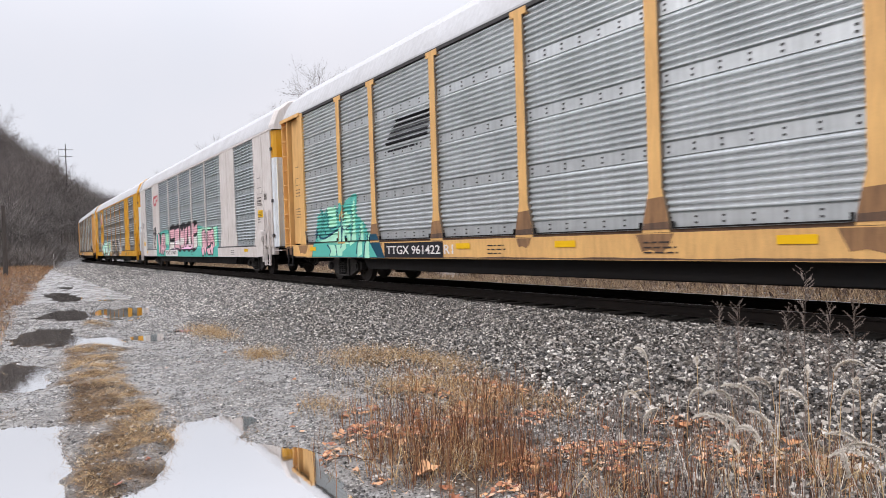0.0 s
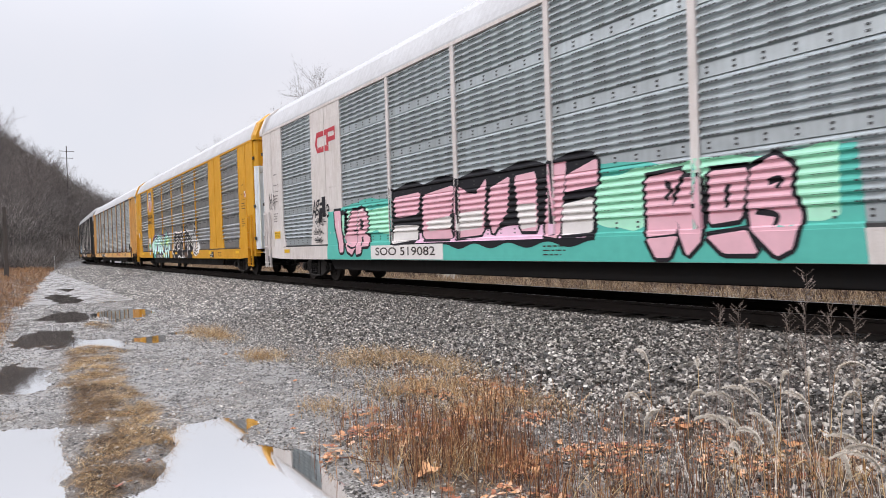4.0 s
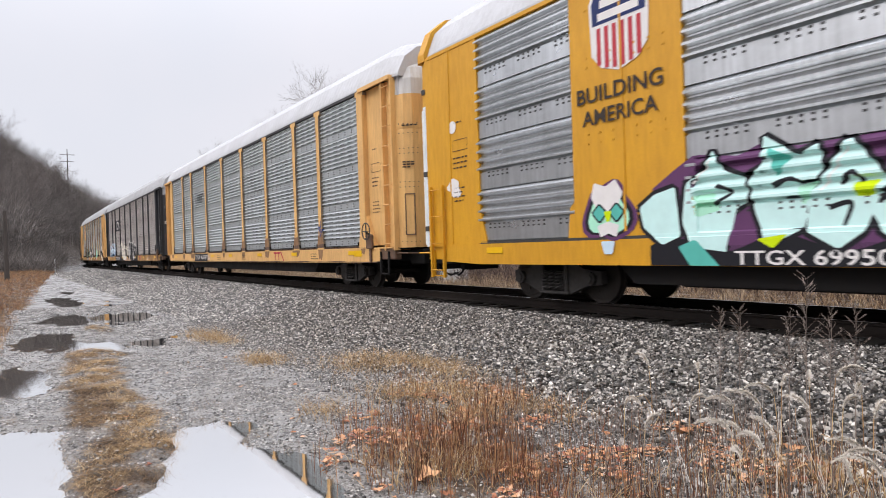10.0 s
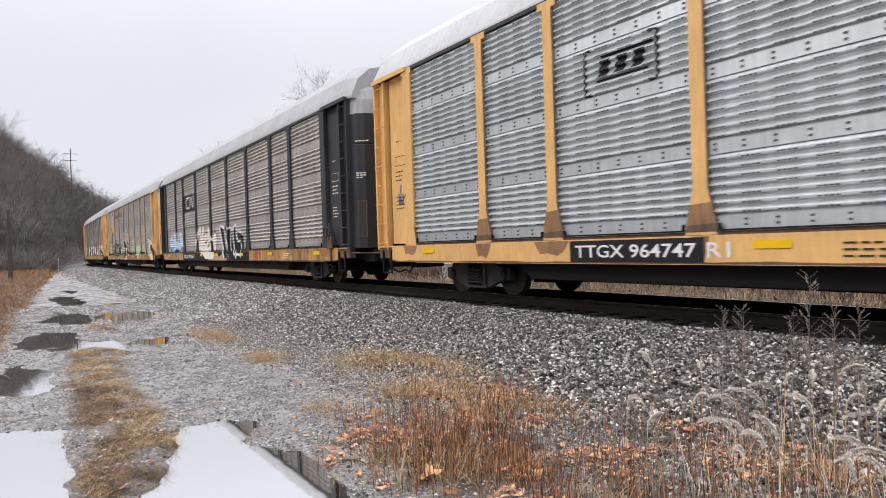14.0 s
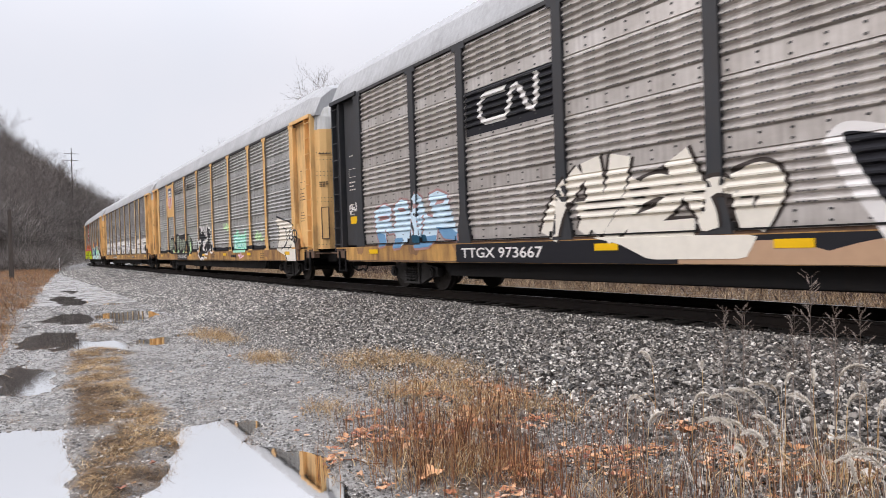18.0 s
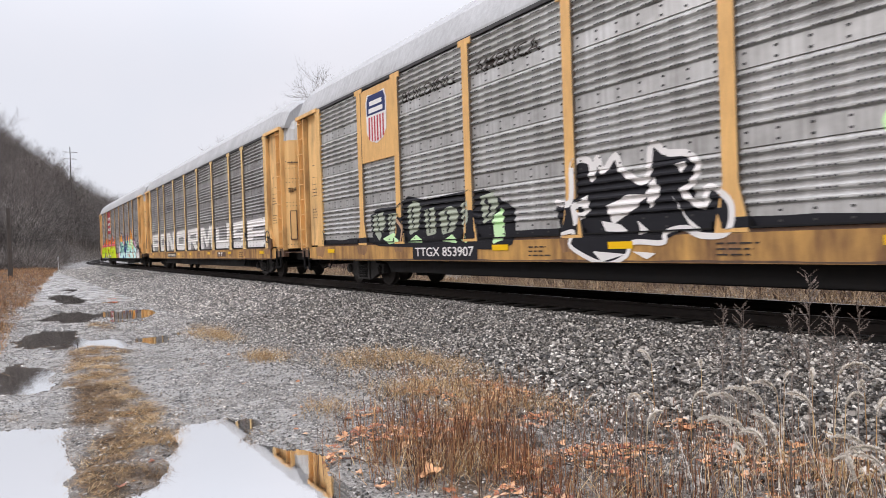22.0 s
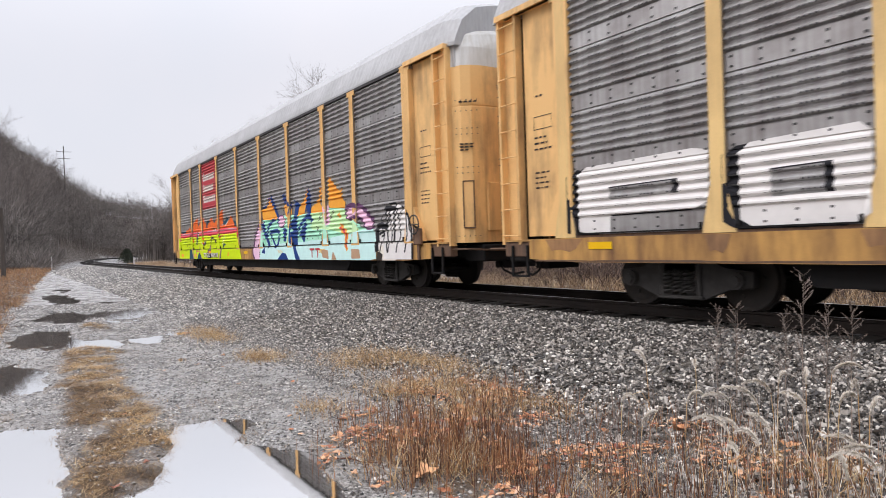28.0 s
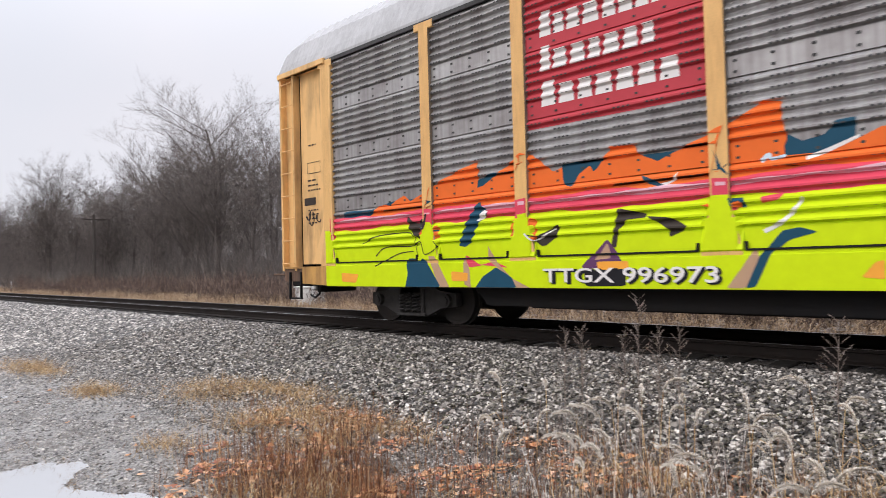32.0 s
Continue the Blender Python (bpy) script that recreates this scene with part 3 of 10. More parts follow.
def panel_mesh(width, z0, z1, mat, ribs):
    key = (round(width, 3), round(z0, 2), round(z1, 2), mat.name, ribs)
    if key not in PANELS:
        zs = rib_heights(z0, z1, ribs)
        bm = bmesh.new()
        cols = []
        for x in (-width / 2, width / 2):
            cols.append([bm.verts.new((x, -corrugation(z, ribs), z)) for z in zs])
        back = [bm.verts.new((x, 0.02, z)) for x, z in ((-width / 2, z0), (width / 2, z0), (width / 2, z1), (-width / 2, z1))]
        for i in range(len(zs) - 1):
            bm.faces.new((cols[0][i], cols[1][i], cols[1][i + 1], cols[0][i + 1]))
        bm.faces.new(back[::-1])
        bm.faces.new((cols[0][0], back[0], back[1], cols[1][0]))
        bm.faces.new((cols[0][-1], cols[1][-1], back[2], back[3]))
        me = bpy.data.meshes.new("side_panel")
        bm.to_mesh(me)
        bm.free()
        me.materials.append(mat)
        PANELS[key] = me
    return PANELS[key]


def bolts_mesh(width, ribs):
    """Rows of bolt heads or punched slots along the flat bands of one panel."""
    key = ("bolts", round(width, 3), ribs)
    if key not in PANELS:
        bm = bmesh.new()
        flat, _, deep = RIBS[ribs]
        gap, half_w, rows = (0.13, 0.022, (0.24, 0.31)) if ribs == "bold" else (0.36, 0.021, (0.06, flat - 0.05))
        n = max(3, int(width / gap))
        y = -0.5 * deep
        for k in range(4):
            for dz in rows:
                z = 1.15 + SHEET * k + dz
                for i in range(n):
                    if ribs == "bold" and i % 7 in (0, 1):
                        continue
                    x = -width / 2 + width * (i + 0.5) / n
                    add_box(bm, x - half_w, x + half_w, y - 0.010, y + 0.01, z - 0.013, z + 0.013)
        # columns of small punched slots down the ribs
        _, ribs_n, _ = RIBS[ribs]
        pitch = (SHEET - flat) / ribs_n
        for k in range(4 if ribs in ("even", "plain") else 0):
            for j in range(ribs_n):
                z = 1.15 + SHEET * k + flat + pitch * (j + 0.38)
                for i in range(max(3, int(width / 0.46))):
                    for q in range(4):
                        x = -width / 2 + 0.14 + 0.46 * i + 0.066 * q
                        if x < width / 2 - 0.08:
                            add_box(bm, x - 0.021, x + 0.021, -deep - 0.005, -deep + 0.004, z - 0.009, z + 0.009)
        me = bpy.data.meshes.new("rivet_strip")
        bm.to_mesh(me)
        bm.free()
        me.materials.append(M_BOLT)
        PANELS[key] = me
    return PANELS[key]


def post_mesh(style, mat):
    key = ("post", style, mat.name)
    if key not in PANELS:
        bm = bmesh.new()
        if style == "flared":
            w, top, low = 0.11, 5.14, 1.09
            add_prism(bm, [(-0.24, low), (0.24, low), (0.20, 1.32), (w, 1.72), (w, 5.02), (-w, 5.02), (-w, 1.72), (-0.20, 1.32)], -0.085, 0.03)
            add_box(bm, -0.22, 0.22, -0.085, 0.03, 5.02, top)
        else:
            add_box(bm, -0.065, 0.065, -0.07, 0.03, 1.09, 5.16, 0.008)
        # side faces of flared posts take a darker brown than the front
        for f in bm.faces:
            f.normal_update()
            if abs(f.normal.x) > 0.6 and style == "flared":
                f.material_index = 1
        me = bpy.data.meshes.new("post")
        bm.to_mesh(me)
        bm.free()
        me.materials.append(mat)
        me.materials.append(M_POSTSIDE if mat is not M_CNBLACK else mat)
        PANELS[key] = me
    return PANELS[key]


RUNG = {}


def rung_mesh(w, mat):
    if (w, mat.name) not in RUNG:
        bm = bmesh.new()
        add_tube(bm, (-w / 2, 0, 0), (w / 2, 0, 0), 0.013, 6)
        me = bpy.data.meshes.new("rung")
        bm.to_mesh(me)
        bm.free()
        me.materials.append(mat)
        RUNG[(w, mat.name)] = me
    return RUNG[(w, mat.name)]


def ladder(car, x, y, z0, z1, width, mat, flip):
    bm = bmesh.new()
    for dx in (-width / 2, width / 2):
        add_box(bm, dx - 0.025, dx + 0.025, -0.03, 0.03, z0, z1, 0.004)
    lad = part("ladder", bm, mat, car)
    lad.matrix_basis = pose(x, y, 0, 0, 0, 180 if flip else 0)
    n = int((z1 - z0) / 0.42)
    for i in range(n):
        part_of("rung", rung_mesh(width, mat), mat, lad, at=pose(0, -0.05, z0 + 0.16 + (z1 - z0 - 0.25) * i / max(1, n - 1)))


TRUCK_MESH = {}


def truck_parts(car, x):
    """A two-axle truck with cast side frames, springs and wheelsets that turn."""
    tr = part("truck", box(-0.28, 0.28, -1.05, 1.05, 0.52, 0.72, 0.03), M_TRUCK, car)
    tr.matrix_basis = pose(x, 0, 0)
    if not TRUCK_MESH:
        bm = bmesh.new()
        add_prism(bm, [(-1.10, 0.34), (-0.75, 0.30), (-0.36, 0.14), (0.36, 0.14), (0.75, 0.30), (1.10, 0.34), (1.10, 0.56), (0.70, 0.60), (0.42, 0.74),
                       (-0.42, 0.74), (-0.70, 0.60), (-1.10, 0.56)], -0.07, 0.07)
        for sx in (-0.89, 0.89):
            add_tube(bm, (sx, -0.14, 0.43), (sx, 0.10, 0.43), 0.12, 12)
            add_tube(bm, (sx, -0.17, 0.43), (sx, -0.14, 0.43), 0.075, 10)
        for sx in (-0.30, 0.30):
            add_box(bm, sx - 0.045, sx + 0.045, -0.12, -0.07, 0.16, 0.72, 0.015)
        add_box(bm, -0.42, 0.42, -0.13, -0.07, 0.66, 0.74, 0.015)
        add_box(bm, -0.38, 0.38, -0.13, -0.07, 0.14, 0.20, 0.015)
        me = bpy.data.meshes.new("side_frame")
        bm.to_mesh(me)
        bm.free()
        TRUCK_MESH["side_frame"] = me
        bm = bmesh.new()
        coil = [(0.072 * math.cos(k * 0.785), 0.072 * math.sin(k * 0.785), 0.22 + 0.34 * k / 44) for k in range(45)]
        rings = []
        for k, c in enumerate(coil):
            a = k * 0.785
            out = Vector((math.cos(a), math.sin(a), 0))
            rings.append([bm.verts.new(Vector(c) + 0.018 * (out * math.cos(q * 1.2566) + Vector((0, 0, 1)) * math.sin(q * 1.2566))) for q in range(5)])
        for ra, rb in zip(rings, rings[1:]):
            for q in range(5):
                bm.faces.new((ra[q], rb[q], rb[(q + 1) % 5], ra[(q + 1) % 5]))
        me = bpy.data.meshes.new("spring")
        bm.to_mesh(me)
        bm.free()
        TRUCK_MESH["spring"] = me
        bm = bmesh.new()
        add_tube(bm, (0, -0.9, 0), (0, 0.9, 0), 0.075, 10)
        for s in (-1, 1):
            add_tube(bm, (0, s * 0.68, 0), (0, s * 0.72, 0), 0.455, 28)
            add_tube(bm, (0, s * 0.72, 0), (0, s * 0.81, 0), 0.42, 28)
            add_tube(bm, (0, s * 0.81, 0), (0, s * 0.815, 0), 0.37, 28, 0.34)
            add_tube(bm, (0, s * 0.81, 0), (0, s * 0.86, 0), 0.14, 14)
            for k in range(3):
                a = k * 2.0944
                c, sn = 0.23 * math.cos(a), 0.23 * math.sin(a)
                add_tube(bm, (c, s * 0.81, sn), (c, s * 0.83, sn), 0.03, 8)
        me = bpy.data.meshes.new("wheelset")
        bm.to_mesh(me)
        bm.free()
        TRUCK_MESH["wheelset"] = me
    for s in (-1, 1):
        part_of("side_frame", TRUCK_MESH["side_frame"], M_TRUCK, tr, at=pose(0, s * 0.98, 0))
        for dx in (-0.17, 0.0, 0.17):
            part_of("spring", TRUCK_MESH["spring"], M_TRUCK, tr, at=pose(dx, s * 1.10, 0))
    return [part_of("wheelset", TRUCK_MESH["wheelset"], M_WHEEL, tr, at=pose(dx, 0, 0.42)) for dx in (-0.89, 0.89)]


def roof_mesh(half, mat, drop):
    bm = bmesh.new()
    crown = 1.09 if mat is M_ROOF_DARK else 1.0
    prof = [(-1.56, 5.14), (-1.56, 5.22), (-1.51, 5.36), (-1.34, 5.74), (-0.95, 6.08), (-0.38, 6.22), (0.38, 6.22), (0.95, 6.08), (1.34, 5.74), (1.51, 5.36), (1.56, 5.22), (1.56, 5.14)]
    n = int(half * 2 / 0.115)
    rings = []
    for i in range(n + 1):
        x = -half + 2 * half * i / n
        up = 0.022 if i % 2 else 0.0
        end = max(0.0, abs(x) - (half - 0.9)) / 0.9
        ring = []
        for y, z in prof:
            zz = 5.14 + (z - 5.14) * crown + (up if 5.23 < z else 0.0) - drop * end * end * (z - 5.14) / 0.9
            ring.append(bm.verts.new((x, y * (1 - 0.06 * end * end), zz)))
        rings.append(ring)
    for a, b in zip(rings, rings[1:]):
        for j in range(len(prof) - 1):
            bm.faces.new((a[j], b[j], b[j + 1], a[j + 1]))
    for ring in (rings[0], rings[-1]):
        bm.faces.new(ring)
    bmesh.ops.recalc_face_normals(bm, faces=bm.faces)
    me = bpy.data.meshes.new("roof")
    bm.to_mesh(me)
    bm.free()
    me.materials.append(mat)
    return me


def autorack(label, kind, posts, panel, frame_paint, sill_paint, roof, wide=(), end_paint=None, ribs="plain"):
    """A covered car carrier, its middle over the origin, rail tops at zero."""
    car = tagged(new("autorack_car"), label, "railway car", "cars of the train")
    end_paint = end_paint or frame_paint
    half = 13.62
    edges = posts
    # underframe
    for s in (-1, 1):
        bm = bmesh.new()
        out = [(-12.75, 1.08), (12.75, 1.08), (12.75, 0.74), (11.6, 0.69), (-11.6, 0.69), (-12.75, 0.74)]
        add_prism(bm, out, s * 1.56 - 0.02, s * 1.56 + 0.02)
        add_box(bm, -13.4, 13.4, min(s * 1.50, s * 1.582), max(s * 1.50, s * 1.582), 1.05, 1.084)
        part("side_sill", bm, sill_paint, car)
        for e in (-1, 1):
            part("end_sill", box(min(e * 12.75, e * 13.45), max(e * 12.75, e * 13.45), min(s * 1.36, s * 1.55), max(s * 1.36, s * 1.55), 0.78, 1.06, 0.015), M_RUSTY if kind == "open" else sill_paint, car)
    part("deck", box(-13.5, 13.5, -1.48, 1.48, 1.02, 1.08), M_BLACK, car)
    bm = bmesh.new()
    add_prism(bm, [(-14.0, 0.98), (14.0, 0.98), (14.0, 0.72), (9.0, 0.68), (7.8, 0.30), (-7.8, 0.30), (-9.0, 0.68), (-14.0, 0.72)], -0.40, 0.40)
    for s in (-1, 1):
        add_prism(bm, [(-8.6, 0.98), (8.6, 0.98), (8.0, 0.40), (-8.0, 0.40)], s * 1.30 - 0.03, s * 1.30 + 0.03)
    part("center_sill", bm, M_BLACK, car)
    for s in (-1, 1):
        bm = bmesh.new()
        x = s * 14.0
        add_box(bm, min(x, x + s * 0.22), max(x, x + s * 0.22), -0.16, 0.16, 0.70, 0.98, 0.03)
        add_prism(bm, [(x + s * 0.20, 0.66), (x + s * 0.36, 0.70), (x + s * 0.36, 1.00), (x + s * 0.20, 1.04)][::s], -0.19, 0.19)
        part("coupler", bm, M_RUSTY, car)
        bm = box(min(s * 13.3, s * 13.95), max(s * 13.3, s * 13.95), -1.05, 1.05, 0.66, 1.02, 0.03)
        add_box(bm, min(s * 13.5, s * 13.9), max(s * 13.5, s * 13.9), -0.42, 0.42, 0.50, 0.66, 0.02)
        part("end_platform", bm, M_BLACK, car)
        bm = bmesh.new()
        pts = [Vector((s * 13.55, -0.45, 0.78)), Vector((s * 13.8, -0.42, 0.46)), Vector((s * 14.05, -0.36, 0.36)), Vector((s * 14.3, -0.30, 0.42))]
        for a, b in zip(pts, pts[1:]):
            add_tube(bm, a, b, 0.025, 7)
        part("brake_hose", bm, M_BLACK, car)
        bm = bmesh.new()
        add_tube(bm, (s * 13.45, -1.48, 0.93), (s * 13.98, -1.48, 0.93), 0.02, 6)
        add_tube(bm, (s * 13.98, -1.48, 0.93), (s * 13.98, -0.5, 0.88), 0.02, 6)
        part("uncoupling_lever", bm, M_RUSTY if kind == "open" else end_paint, car)
    wheels = truck_parts(car, -TRUCK) + truck_parts(car, TRUCK)
    # sides
    for s in (-1, 1):
        turn = 0 if s < 0 else 180
        for i in range(len(edges) - 1):
            a, b = edges[i], edges[i + 1]
            x, w = (a + b) / 2, b - a
            at = pose(-s * x * 1.0 if s > 0 else x, s * SIDE, 0, 0, 0, turn)
            if i in wide:
                bm = bmesh.new()
                add_prism(bm, [(-w / 2 - 0.16, 1.13), (w / 2 + 0.16, 1.13), (w / 2 + 0.10, 1.62), (w / 2, 1.72), (w / 2, 5.15), (-w / 2, 5.15), (-w / 2, 1.72), (-w / 2 - 0.10, 1.62)], -0.062, 0.02)
                add_box(bm, -0.02, 0.02, -0.078, -0.062, 1.2, 5.1)
                for zb in (1.45, 2.6, 2.75, 3.8, 3.95, 4.7):
                    for xb in (-0.7, -0.45, -0.2, 0.25, 0.5, 0.75):
                        add_box(bm, xb - 0.015, xb + 0.015, -0.074, -0.062, zb - 0.015, zb + 0.015)
                p = part("smooth_panel", bm, frame_paint, car)
                p.matrix_basis = at
            else:
                p = part_of("side_panel", panel_mesh(w, 1.13, 5.13, panel, ribs), panel, car, at=at)
                tagged(part_of("rivet_strip", bolts_mesh(w, ribs), M_BOLT, p), kind="stuff")
        for i, e in enumerate(edges):
            if kind == "closed" and (i - 1 in wide or i in wide):
                continue
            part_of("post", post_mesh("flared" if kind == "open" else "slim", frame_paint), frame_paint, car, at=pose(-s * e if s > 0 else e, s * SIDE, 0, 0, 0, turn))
        part("top_rail", box(-13.3, 13.3, min(s * 1.50, s * 1.575), max(s * 1.50, s * 1.575), 5.10, 5.17), M_BOLT if kind == "open" else frame_paint, car)
        # rail coloured dark to draw the shaded gap between panel foot and sill
        part("bottom_rail", box(edges[0], edges[-1], min(s * 1.50, s * 1.565), max(s * 1.50, s * 1.567), 1.084, 1.13), M_RUSTY if kind == "open" else M_BOLT, car)
    part_of("roof", roof_mesh(half + 0.1 if kind == "open" else half - 0.15, roof, 0.16 if kind == "open" else 0.0), roof, car)
    for e in (-1, 1):
        if kind == "closed":
            bm = bmesh.new()
            rim = [(-1.57, 5.12), (-1.57, 5.28), (-1.36, 5.79), (-0.96, 6.12), (-0.38, 6.26), (0.38, 6.26), (0.96, 6.12), (1.36, 5.79), (1.57, 5.28), (1.57, 5.12)]
            rows = []
            for x, k in ((13.40, 1.0), (13.66, 1.0), (13.76, 0.96)):
                rows.append([bm.verts.new((e * x, y * k, 5.12 + (z - 5.12) * k)) for y, z in rim])
            for a, b in zip(rows, rows[1:]):
                for j in range(len(rim)):
                    bm.faces.new((a[j], b[j], b[(j + 1) % len(rim)], a[(j + 1) % len(rim)]))
            bm.faces.new(rows[0])
            bm.faces.new(rows[-1][::-1])
            bmesh.ops.recalc_face_normals(bm, faces=bm.faces)
            part("end_cap", bm, end_paint, car)
    # end bays, ladders and end doors
    for e in (-1, 1):
        x0, x1 = edges[0 if e < 0 else -1], e * 13.42
        for s in (-1, 1):
            lo, hi = min(x0, x1), max(x0, x1)
            bm = bmesh.new()
            if kind == "open":
                inner = e * 12.90
                a, b = min(x0, inner), max(x0, inner)
                add_box(bm, a, b, min(s * 1.40, s * 1.45), max(s * 1.40, s * 1.45), 1.13, 5.14, 0.01)
                add_box(bm, x0 - 0.16, x0 + 0.16, min(s * 1.42, s * 1.585), max(s * 1.42, s * 1.585), 1.13, 5.16, 0.012)
                xo = min(x0, inner)
                add_prism(bm, [(x0 + e * 0.1, 1.13), (x0 + e * 0.55, 1.13), (x0 + e * 0.18, 1.9), (x0 + e * 0.1, 1.9)][::e], s * 1.50 - 0.05, s * 1.50 + 0.05)
                add_box(bm, min(x0, e * 13.5), max(x0, e * 13.5), min(s * 1.45, s * 1.62), max(s * 1.45, s * 1.62), 5.10, 5.20)
            else:
                add_box(bm, lo, hi, min(s * 1.48, s * 1.56), max(s * 1.48, s * 1.56), 1.0, 5.16, 0.01)
                add_box(bm, (lo + hi) / 2 - 0.02, (lo + hi) / 2 + 0.02, s * 1.567 - 0.008, s * 1.567 + 0.008, 1.1, 5.1)
                add_prism(bm, [(x0 - e * 0.25, 1.10), (x0 + e * 0.1, 1.10), (x0 + e * 0.1, 2.0), (x0, 2.0)][::e], s * 1.52 - 0.045, s * 1.52 + 0.045)
            part("end_bay", bm, end_paint, car)
            if kind == "open":
                # black plate added behind the ladder column's gap, standing in for its shade
                part("gap_shade_plate", box(min(e * 12.7, e * 13.3), max(e * 12.7, e * 13.3), min(s * 1.28, s * 1.31), max(s * 1.28, s * 1.31), 1.09, 5.1), M_BLACK, car)
                bm = bmesh.new()
                xa, xb = min(e * 12.98, e * 13.5), max(e * 12.98, e * 13.5)
                outline = [(xa, 1.57), (xa, 1.41), (xb, 1.41), (xb, 1.57), (xb - 0.06, 1.57), (xb - 0.06, 1.44), (xa + 0.06, 1.44), (xa + 0.06, 1.57)]
                low = [bm.verts.new((x, s * y, 1.0)) for x, y in outline]
                top = [bm.verts.new((x, s * y, 5.10)) for x, y in outline]
                for i in range(8):
                    bm.faces.new((low[i], low[(i + 1) % 8], top[(i + 1) % 8], top[i]))
                bm.faces.new(low[::-1])
                bm.faces.new(top)
                bmesh.ops.recalc_face_normals(bm, faces=bm.faces)
                part("corner_channel", bm, end_paint, car)
                ladder(car, e * 13.24, s * 1.54, 1.0, 5.05, 0.46, end_paint, s > 0)
            elif s * e < 0:
                ladder(car, e * 13.0, s * 1.62, 0.40, 2.35, 0.46, end_paint, s > 0)
            else:
                ladder(car, e * 13.0, s * 1.62, 0.40, 2.35, 0.46, end_paint, s > 0)
        # end doors: two leaves that curve round the end
        for s in (-1, 1):
            bm = bmesh.new()
            prof = [(13.50, 1.44), (13.72, 1.36), (13.86, 1.20), (13.92, 0.95), (13.94, 0.02)] if kind == "open" else [(13.45, 1.52), (13.62, 1.50), (13.70, 1.42), (13.74, 1.10), (13.74, 0.85), (13.78, 0.80), (13.78, 0.02)]
            ring = []
            crown = 4.72 if kind == "open" else 4.15
            for z, pull in ((1.06, 0.0), (2.4, 0.0), (3.86, 0.0), (3.885, 0.012), (3.91, 0.0), (crown, 0.0), (5.10, 0.02)) + (((5.32, 0.10), (5.56, 0.34)) if kind == "open" else ()):
                ring.append([bm.verts.new((e * (x - pull), s * y * (1 - 0.25 * pull), z + (0.20 * (1 - abs(y) / 1.5) if z > 5.2 else 0.0))) for x, y in prof])
            for a, b in zip(ring, ring[1:]):
                for j in range(len(prof) - 1):
                    f = bm.faces.new((a[j], a[j + 1], b[j + 1], b[j]))
                    high = a[j].co.z > crown - 0.01
                    f.material_index = 2 if high else (1 if kind == "closed" and j < 3 else 0)
            bmesh.ops.recalc_face_normals(bm, faces=bm.faces)
            bmesh.ops.solidify(bm, geom=list(bm.faces), thickness=0.03)
            door = part("end_door", bm, end_paint if kind == "open" else M_CREAM, car)
            door.data.materials.append(M_PALE)
            door.data.materials.append((roof if end_paint is M_CNBLACK else M_CAP) if kind == "open" else M_YELLOW_NEW)
            if kind == "open":
                hatch = part("door_hatch", box(-0.10, 0.10, -0.012, 0.02, 1.38, 2.32, 0.006), end_paint, door)
                hatch.matrix_basis = pose(e * 13.80, s * 1.285, 0, 0, 0, e * 48 if s < 0 else 180 - e * 48)
                frame_bm = bmesh.new()
                for x0_, x1_, z0_, z1_ in ((-0.122, -0.10, 1.358, 2.342), (0.10, 0.122, 1.358, 2.342), (-0.10, 0.10, 1.358, 1.38), (-0.10, 0.10, 2.32, 2.342)):
                    add_box(frame_bm, x0_, x1_, -0.022, 0.02, z0_, z1_)
                part("hatch_frame", frame_bm, M_RUSTY, door).matrix_basis = hatch.matrix_basis.copy()
                rivets = bmesh.new()
                for zz in (1.2, 2.5, 2.62, 3.3, 3.42, 3.78, 4.0):
                    for dx in (-0.22, -0.11, 0.0, 0.11, 0.22):
                        add_box(rivets, dx - 0.009, dx + 0.009, -0.016, 0.01, zz - 0.009, zz + 0.009)
                rv = part("rivet_strip", rivets, M_BOLT, door)
                rv.matrix_basis = hatch.matrix_basis.copy()
                tagged(rv, kind="stuff")
                words = bmesh.new()
                for r, (zz, n) in enumerate(((3.08, 3), (3.02, 3), (2.96, 2), (3.95, 4))):
                    for q in range(n):
                        add_box(words, -0.15 + 0.10 * q, -0.15 + 0.10 * q + 0.075, -0.018, 0.0, zz, zz + 0.03)
                tagged(part("stencil", words, P_STENCIL if end_paint is not M_CNBLACK else P_CREAM, door), kind="stuff").matrix_basis = hatch.matrix_basis.copy()
                part("door_cap", box(min(e * 13.35, e * 13.62), max(e * 13.35, e * 13.62), min(s * 0.1, s * 1.42), max(s * 0.1, s * 1.42), 4.70, 5.24, 0.02), roof, door)
                part("door_plate", box(min(e * 13.90, e * 13.97), max(e * 13.90, e * 13.97), min(s * 0.45, s * 0.9), max(s * 0.45, s * 0.9), 1.3, 2.3, 0.01), end_paint, door)
            else:
                bm = bmesh.new()
                add_tube(bm, (e * 13.80, s * 0.62, 1.12), (e * 13.80, s * 0.62, 4.9), 0.022, 7)
                for zz in (1.3, 2.2, 3.4, 4.6):
                    add_box(bm, min(e * 13.75, e * 13.84), max(e * 13.75, e * 13.84), s * 0.62 - 0.05, s * 0.62 + 0.05, zz, zz + 0.07)
                part("latch_rod", bm, M_CREAM, door)
                bm = bmesh.new()
                for zz, n in ((2.9, 3), (2.84, 3), (2.78, 2), (2.2, 3), (2.14, 3), (2.08, 2), (2.02, 3)):
                    for q in range(n):
                        ya = s * (0.98 + 0.10 * q)
                        add_box(bm, min(e * 13.73, e * 13.752), max(e * 13.73, e * 13.752), min(ya, ya + s * 0.07), max(ya, ya + s * 0.07), zz, zz + 0.03)
